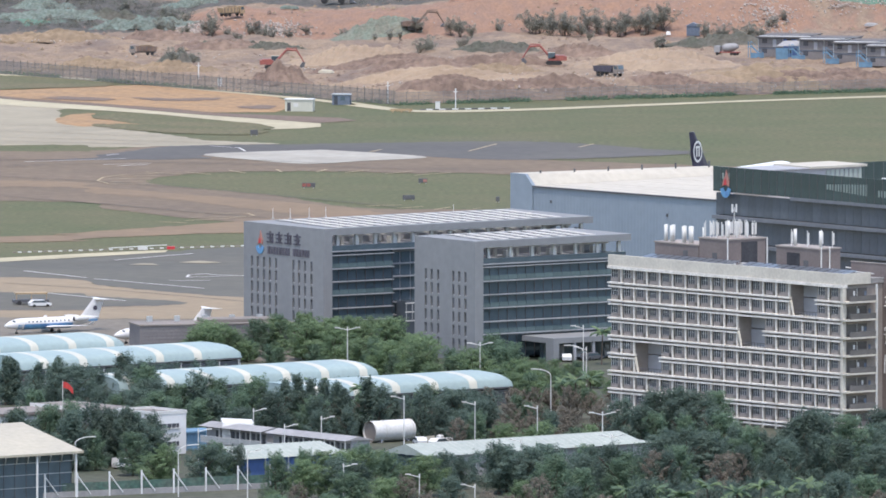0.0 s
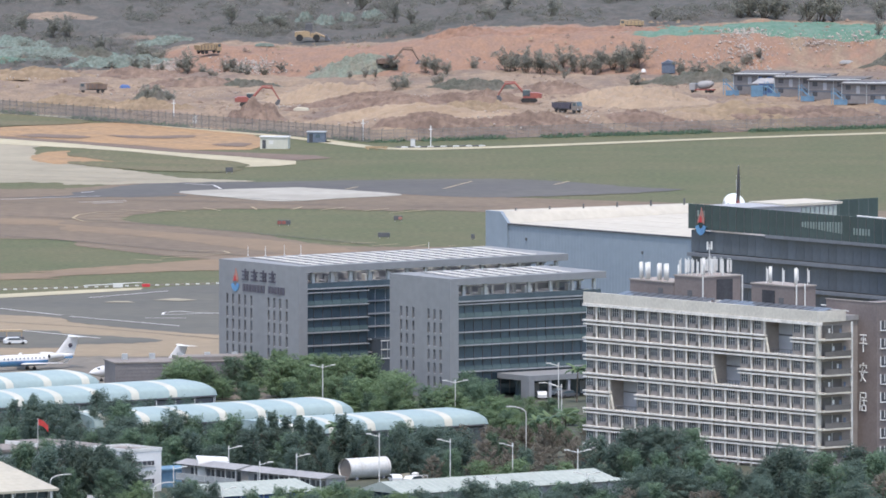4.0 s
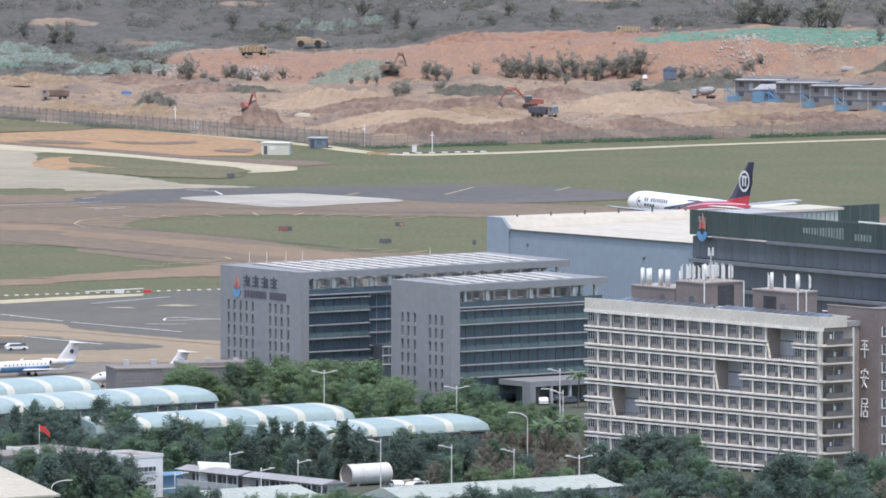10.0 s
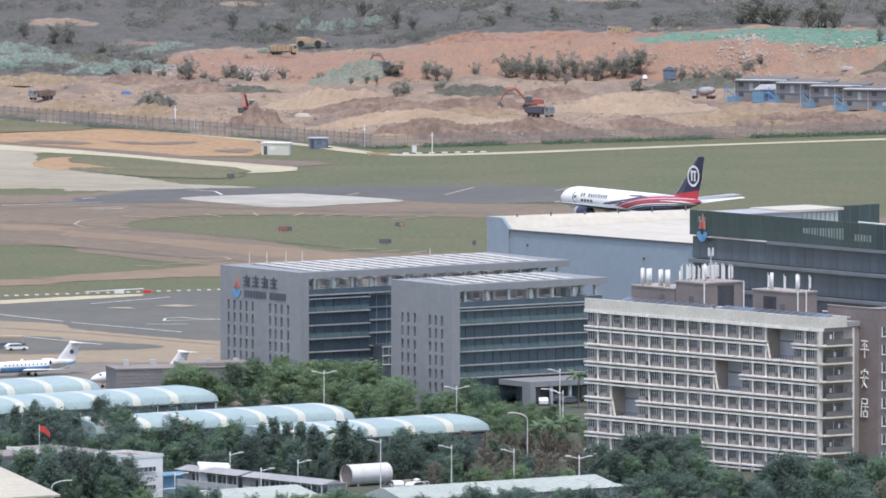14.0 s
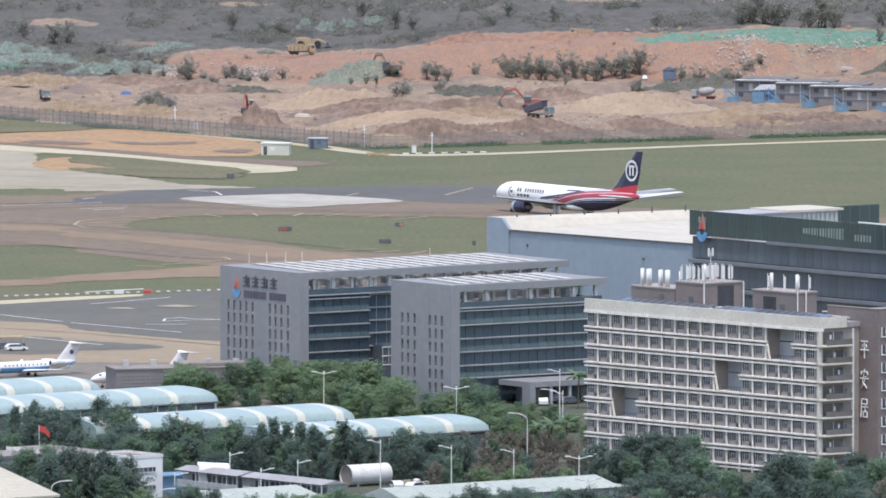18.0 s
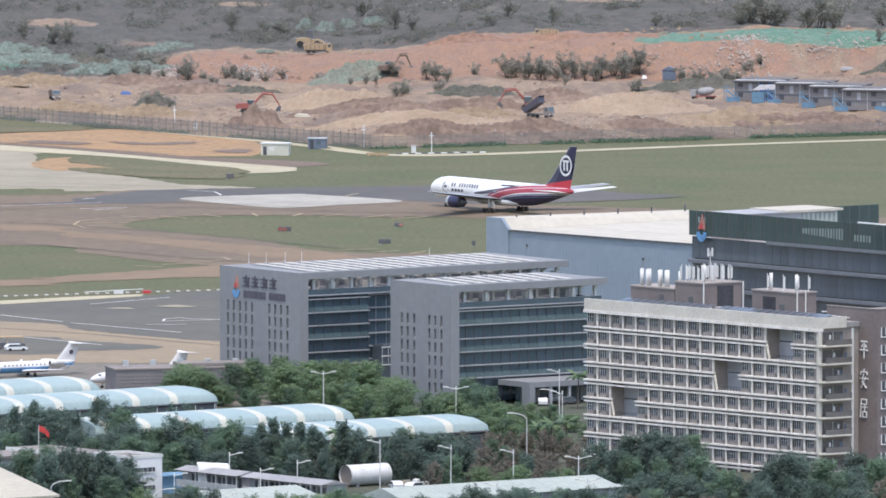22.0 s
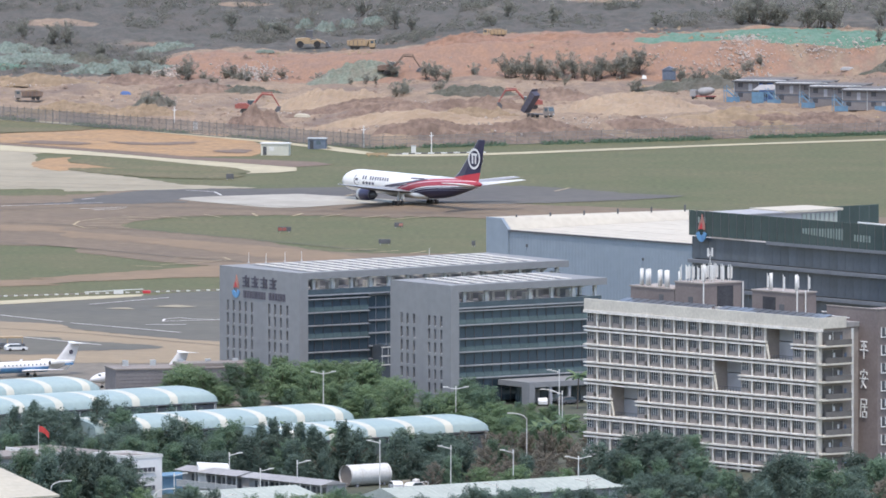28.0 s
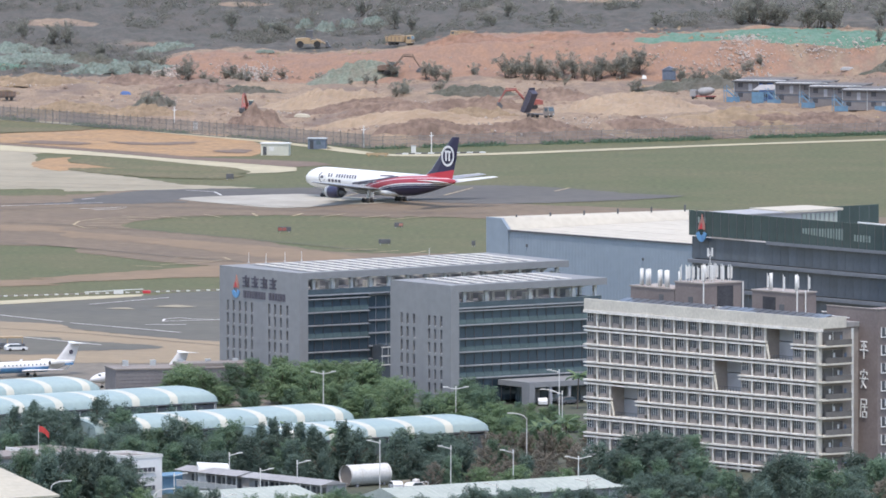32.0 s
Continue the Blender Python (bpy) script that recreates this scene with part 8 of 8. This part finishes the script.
def cabin_row(xy, turn, units, label, blue=-1):
    """Stacked grey site cabins with a dark eave and a blue stair."""
    t = thing("site_cabin", at(xy, turn), label, "site cabin", "site cabins")
    for k in range(2):
        for i in range(units):
            c = part("cabin", box(i * 6.1, 0, 0.1 + k * 2.4, i * 6.1 + 6.0, 18, 2.4 + k * 2.4), BLUE_SHEET if i == blue else CABIN_GREY, t, "blue panel cabin" if i == blue else "grey panel cabin")
            part("cabin_window", box(i * 6.1 + 1.0, -0.05, 1.1 + k * 2.4, i * 6.1 + 2.2, -0.003, 2.2 + k * 2.4), WINDOW, c)
            part("cabin_frame", box(i * 6.1 - 0.05, -0.08, 0.1 + k * 2.4, i * 6.1 + 0.12, -0.003, 2.4 + k * 2.4), STEEL, c)
            part("cabin_fascia", box(i * 6.1 + 0.15, -0.1, 2.18 + k * 2.4, i * 6.1 + 6.0, -0.003, 2.36 + k * 2.4), DARK_STEEL if k else FADED_BLUE, c)
            if (i + k) % 2:
                part("cabin_door", box(i * 6.1 + 3.6, -0.06, 0.2 + k * 2.4, i * 6.1 + 4.5, -0.003, 2.1 + k * 2.4), GREY_LIGHT, c)
    part("roof", box(-0.4, -0.6, 4.85, units * 6.1 + 0.3, 18.4, 5.05), CABIN_ROOF, t, "grey-brown flat roof")
    part("eave", box(-0.45, -0.72, 4.78, units * 6.1 + 0.35, -0.6, 5.08), DARK_STEEL, t)
    # dark and pale strips stand in for shaded gaps between rows of roofs
    part("roof_gutter", box(-0.3, 7.2, 5.05, units * 6.1 + 0.2, 9.6, 5.11), DARK_STEEL, t)
    part("roof_ridge", box(-0.3, 2.2, 5.05, units * 6.1 + 0.2, 3.4, 5.14), OFFWHITE, t)
    part("stair", Shape().rings([[(-1.6, -1.2, 3.0), (-1.6, -0.2, 3.0), (-1.6, -0.2, 2.6), (-1.6, -1.2, 2.6)], [(1.4, -1.2, 0.3), (1.4, -0.2, 0.3), (1.4, -0.2, 0), (1.4, -1.2, 0)]]), BLUE_BRIGHT, t, "blue steel stair")
    part("stair_rail", Shape().tube((-1.6, -1.2, 4.0), (1.4, -1.2, 1.2), 0.08, n=6), BLUE_BRIGHT, t)
    part("hoarding", box(-1.2, -3.2, 0, 2.0, -3.0, 1.3), BLUE_BRIGHT, t, "bright blue hoarding")
    part("stair_landing", box(-2.4, -1.3, 2.5, -1.5, -0.1, 2.7), BLUE_BRIGHT, t)
    part("stair_post", box(-2.3, -1.25, 0, -2.15, -1.1, 3.9), BLUE_BRIGHT, t)
    part("stair_post", box(-1.7, -1.25, 0, -1.55, -1.1, 3.9), BLUE_BRIGHT, t)


cabin_row((71.0, 519), -12, 2, "grey and blue site cabins at the end of the row", 1)
cabin_row((80.8, 508), -12, 2, "grey two-storey site cabins with blue stair")
cabin_row((88.8, 495), -12, 2, "grey two-storey site cabins with blue stair")
cabin_row((96.5, 481), -12, 2, "grey two-storey site cabins with blue stair")
cabin_row((106.1, 481), -12, 3, "grey two-storey site cabins with white doors")
t = thing("canopy", at((75.2, 511), -12), "blue and white entrance canopy among the cabins", "canopy")
part("top", Shape().rings([[(0, 0, 3.2), (8, 0, 3.6), (8, 0, 3.2)], [(1.5, 3, 4.4), (9.5, 3, 4.6), (9.5, 3, 4.3)]]), ROOF_GREY, t)
part("front", box(0, -0.3, 0, 3.0, 0, 2.8), BLUE_BRIGHT, t)
part("front", box(5.4, -0.3, 0, 8.6, 0, 3.2), BLUE_BRIGHT, t)
t = thing("site_hut", at((56.4, 611), -5), "small blue hut at the bank's foot", "hut")
part("body", box(-1.6, -1.3, 0, 1.6, 1.3, 2.4), FADED_BLUE, t)
part("roof", Shape().prism_y([(-1.9, 2.4), (0, 3.3), (1.9, 2.4)], -1.5, 1.5), FADED_BLUE, t)
for i, (xy, w, m, lab) in enumerate((((-34.1, 492), 4.0, ROOF_CREAM, "pale pipe lying by the digger"), ((-57.1, 605), 2.4, ROOF_CREAM, "pale sheet lying on the soil"), ((-78.7, 588), 2.6, BLUE_SHEET, "blue tarpaulin heap on the soil"), ((-11.5, 486), 2.0, DARK_STEEL, "small dark machine on the soil"), ((-7.4, 478), 1.5, OFFWHITE, "small pale generator on the soil"), ((101.4, 635), 3.6, ROOF_GREY, "pale car on the ramp"), ((50.2, 612), 1.2, OFFWHITE, "white tarpaulin by the shrubs"), ((-95.8, 525), 1.6, ROOF_CREAM, "pale bag heap behind the fence"), ((-43.3, 798), 7.0, NET_GREEN, "green net over a heap"), ((-45.1, 693), 5.0, NET_GREEN, "green net over stores"))):
    s = Shape().rings([[(-w / 2, -0.6, 0), (w / 2, -0.6, 0), (w / 2, 0.6, 0), (-w / 2, 0.6, 0)], [(-w / 2.2, -0.5, 0.5), (w / 2.4, -0.4, 0.6), (w / 2.4, 0.4, 0.6), (-w / 2.2, 0.5, 0.5)], [(-w / 4, -0.2, 0.9), (w / 4, -0.2, 0.8), (w / 4, 0.2, 0.8), (-w / 4, 0.2, 0.9)]])
    solid("tarpaulin", s, m, at(xy, (i * 23) % 40 - 20), lab, "bundle", "bundles on the building site")


def motions():
    walk(AIRLINER, [
        (0, pose(59.23, 54.00, 0, 0, 0, 65.49)),
        (1, pose(61.15, 57.50, 0, 0, 0, 71.18)),
        (2, pose(62.38, 60.50, 0, 0, 0, 77.79)),
        (3, pose(63.24, 64.50, 0, 0, 0, 84.08)),
        (4, pose(63.80, 68.80, 0, 0, 0, 90.30)),
        (5, pose(63.54, 74.00, 0, 0, 0, 97.02)),
        (6, pose(62.71, 79.00, 0, 0, 0, 103.03)),
        (7, pose(61.56, 85.00, 0, 0, 0, 108.23)),
        (8, pose(59.90, 92.50, 0, 0, 0, 112.00)),
        (9, pose(57.50, 97.00, 0, 0, 0, 115.15)),
        (10, pose(54.58, 99.90, 0, 0, 0, 117.98)),
        (11, pose(51.55, 103.40, 0, 0, 0, 120.20)),
        (12, pose(48.54, 107.90, 0, 0, 0, 121.35)),
        (13, pose(45.33, 112.70, 0, 0, 0, 122.25)),
        (14, pose(41.98, 117.30, 0, 0, 0, 122.90)),
        (15, pose(38.62, 122.30, 0, 0, 0, 123.15)),
        (16, pose(35.18, 127.20, 0, 0, 0, 123.45)),
        (17, pose(31.74, 131.80, 0, 0, 0, 123.70)),
        (18, pose(28.29, 136.30, 0, 0, 0, 124.08)),
        (19, pose(24.74, 140.80, 0, 0, 0, 124.30)),
        (20, pose(21.19, 145.10, 0, 0, 0, 124.50)),
        (21, pose(17.55, 149.50, 0, 0, 0, 124.60)),
        (22, pose(13.88, 154.20, 0, 0, 0, 124.50)),
        (23, pose(10.16, 158.80, 0, 0, 0, 124.40)),
        (24, pose(6.37, 163.30, 0, 0, 0, 124.25)),
        (25, pose(2.86, 167.80, 0, 0, 0, 124.00)),
        (26, pose(-0.56, 171.90, 0, 0, 0, 124.00)),
        (27, pose(-3.47, 175.90, 0, 0, 0, 124.10)),
        (28, pose(-6.16, 179.20, 0, 0, 0, 124.05)),
        (29, pose(-8.36, 182.10, 0, 0, 0, 124.20)),
        (30, pose(-10.07, 184.50, 0, 0, 0, 124.50)),
        (31, pose(-11.65, 186.60, 0, 0, 0, 125.35)),
        (32, pose(-13.18, 188.50, 0, 0, 0, 127.40)),
    ])
    walk(TRUCK_A, [
        (0, at((-59.5, 670.1), 40.5)),
        (3, at((-59.5, 670.1), 40.5)),
        (5.5, at((-57.3, 671.9), 38.4)),
        (9, at((-50.3, 676.8), 31.2)),
        (12, at((-43.8, 680.2), 23.4)),
        (14.5, at((-39.8, 681.7), 18)),
        (17, at((-36.9, 682.5), 13.9)),
        (19, at((-35, 682.9), 11.2)),
        (21, at((-32.7, 683.3), 7.7)),
        (23, at((-30.3, 683.6), 4.1)),
        (25, at((-26.4, 683.6), -1.9)),
        (28, at((-20.4, 683), -10.9)),
        (30, at((-15.5, 681.7), -18)),
        (32, at((-10.7, 679.8), -24.4)),
    ])
    walk(TRUCK_B, [
        (0, at((-80.1, 569), 180)),
        (5.5, at((-88.9, 569), 180)),
        (9, at((-94.9, 567), 180)),
        (12, at((-97.5, 565), 190)),
        (14, at((-99.2, 565), 215)),
        (17, at((-98.7, 567), 262)),
        (19, at((-97.6, 567), 285)),
        (21, at((-95.9, 567), 282)),
        (23, at((-95.8, 567), 270)),
        (25, at((-97.3, 567), 222)),
        (28, at((-102.3, 565), 186)),
        (30, at((-105.1, 565), 180)),
        (32, at((-108.8, 565), 180)),
    ])
    walk(TRUCK_C, [
        (0, at((47.9, 673), 180)),
        (14, at((44.2, 673), 180)),
        (17, at((37.1, 673), 180)),
        (20, at((31.1, 673), 180)),
        (23, at((23.6, 673), 180)),
        (25, at((19.7, 673), 180)),
        (28, at((13.0, 673), 180)),
        (30, at((9.1, 673), 180)),
        (32, at((4.7, 673), 180)),
    ])
    walk(TRUCK_D, [
        (0, at((34.0, 443.6), 322)),
        (3, at((31.2, 445.8), 322)),
        (6, at((27.6, 448.6), 322)),
        (8, at((25.5, 450.2), 322)),
        (11, at((23.6, 451.7), 322)),
        (13, at((23.2, 452.0), 322)),
        (32, at((23.2, 452.0), 322)),
    ])
    # the diggers swing their upper works
    walk(UPPER_1, [(0, pose(0, 0, 0, 0, 0, 0)), (8.4, pose(0, 0, 0, 0, 0, 0)), (9.4, pose(0, 0, 0, 0, 0, -45)), (10.2, pose(0, 0, 0, 0, 0, -80)), (12, pose(0, 0, 0, 0, 0, -105)), (17, pose(0, 0, 0, 0, 0, -100)), (19, pose(0, 0, 0, 0, 0, -85)), (20, pose(0, 0, 0, 0, 0, -45)), (21, pose(0, 0, 0, 0, 0, -12)), (23, pose(0, 0, 0, 0, 0, 2)), (27.6, pose(0, 0, 0, 0, 0, 0)), (28.3, pose(0, 0, 0, 0, 0, -25)), (29, pose(0, 0, 0, 0, 0, -75)), (30, pose(0, 0, 0, 0, 0, -105)), (32, pose(0, 0, 0, 0, 0, -100))])
    walk(UPPER_2, [(0, pose(0, 0, 0, 0, 0, 0)), (6, pose(0, 0, 0, 0, 0, -6)), (10, pose(0, 0, 0, 0, 0, 4)), (14, pose(0, 0, 0, 0, 0, 8)), (17, pose(0, 0, 0, 0, 0, 0)), (20, pose(0, 0, 0, 0, 0, -8)), (23, pose(0, 0, 0, 0, 0, 12)), (28, pose(0, 0, 0, 0, 0, 2)), (30, pose(0, 0, 0, 0, 0, 10)), (32, pose(0, 0, 0, 0, 0, 6))])
    walk(UPPER_3, [(0, pose(0, 0, 0, 0, 0, 0)), (8, pose(0, 0, 0, 0, 0, 0)), (10, pose(0, 0, 0, 0, 0, 50)), (12, pose(0, 0, 0, 0, 0, 100)), (14, pose(0, 0, 0, 0, 0, 130)), (19, pose(0, 0, 0, 0, 0, 110)), (21, pose(0, 0, 0, 0, 0, 60)), (23, pose(0, 0, 0, 0, 0, 20)), (25, pose(0, 0, 0, 0, 0, 0)), (32, pose(0, 0, 0, 0, 0, -10))])
    # the bed of the standing truck is raised
    walk(BED_D, [(0, pose(-3.78, 0, 1.06)), (13, pose(-3.78, 0, 1.06)), (17, pose(-3.78, 0, 1.06, 0, -12, 0)), (21, pose(-3.78, 0, 1.06, 0, -26, 0)), (25, pose(-3.78, 0, 1.06, 0, -42, 0)), (28, pose(-3.78, 0, 1.06, 0, -54, 0)), (30, pose(-3.78, 0, 1.06, 0, -60, 0)), (32, pose(-3.78, 0, 1.06, 0, -62, 0))])


motions()
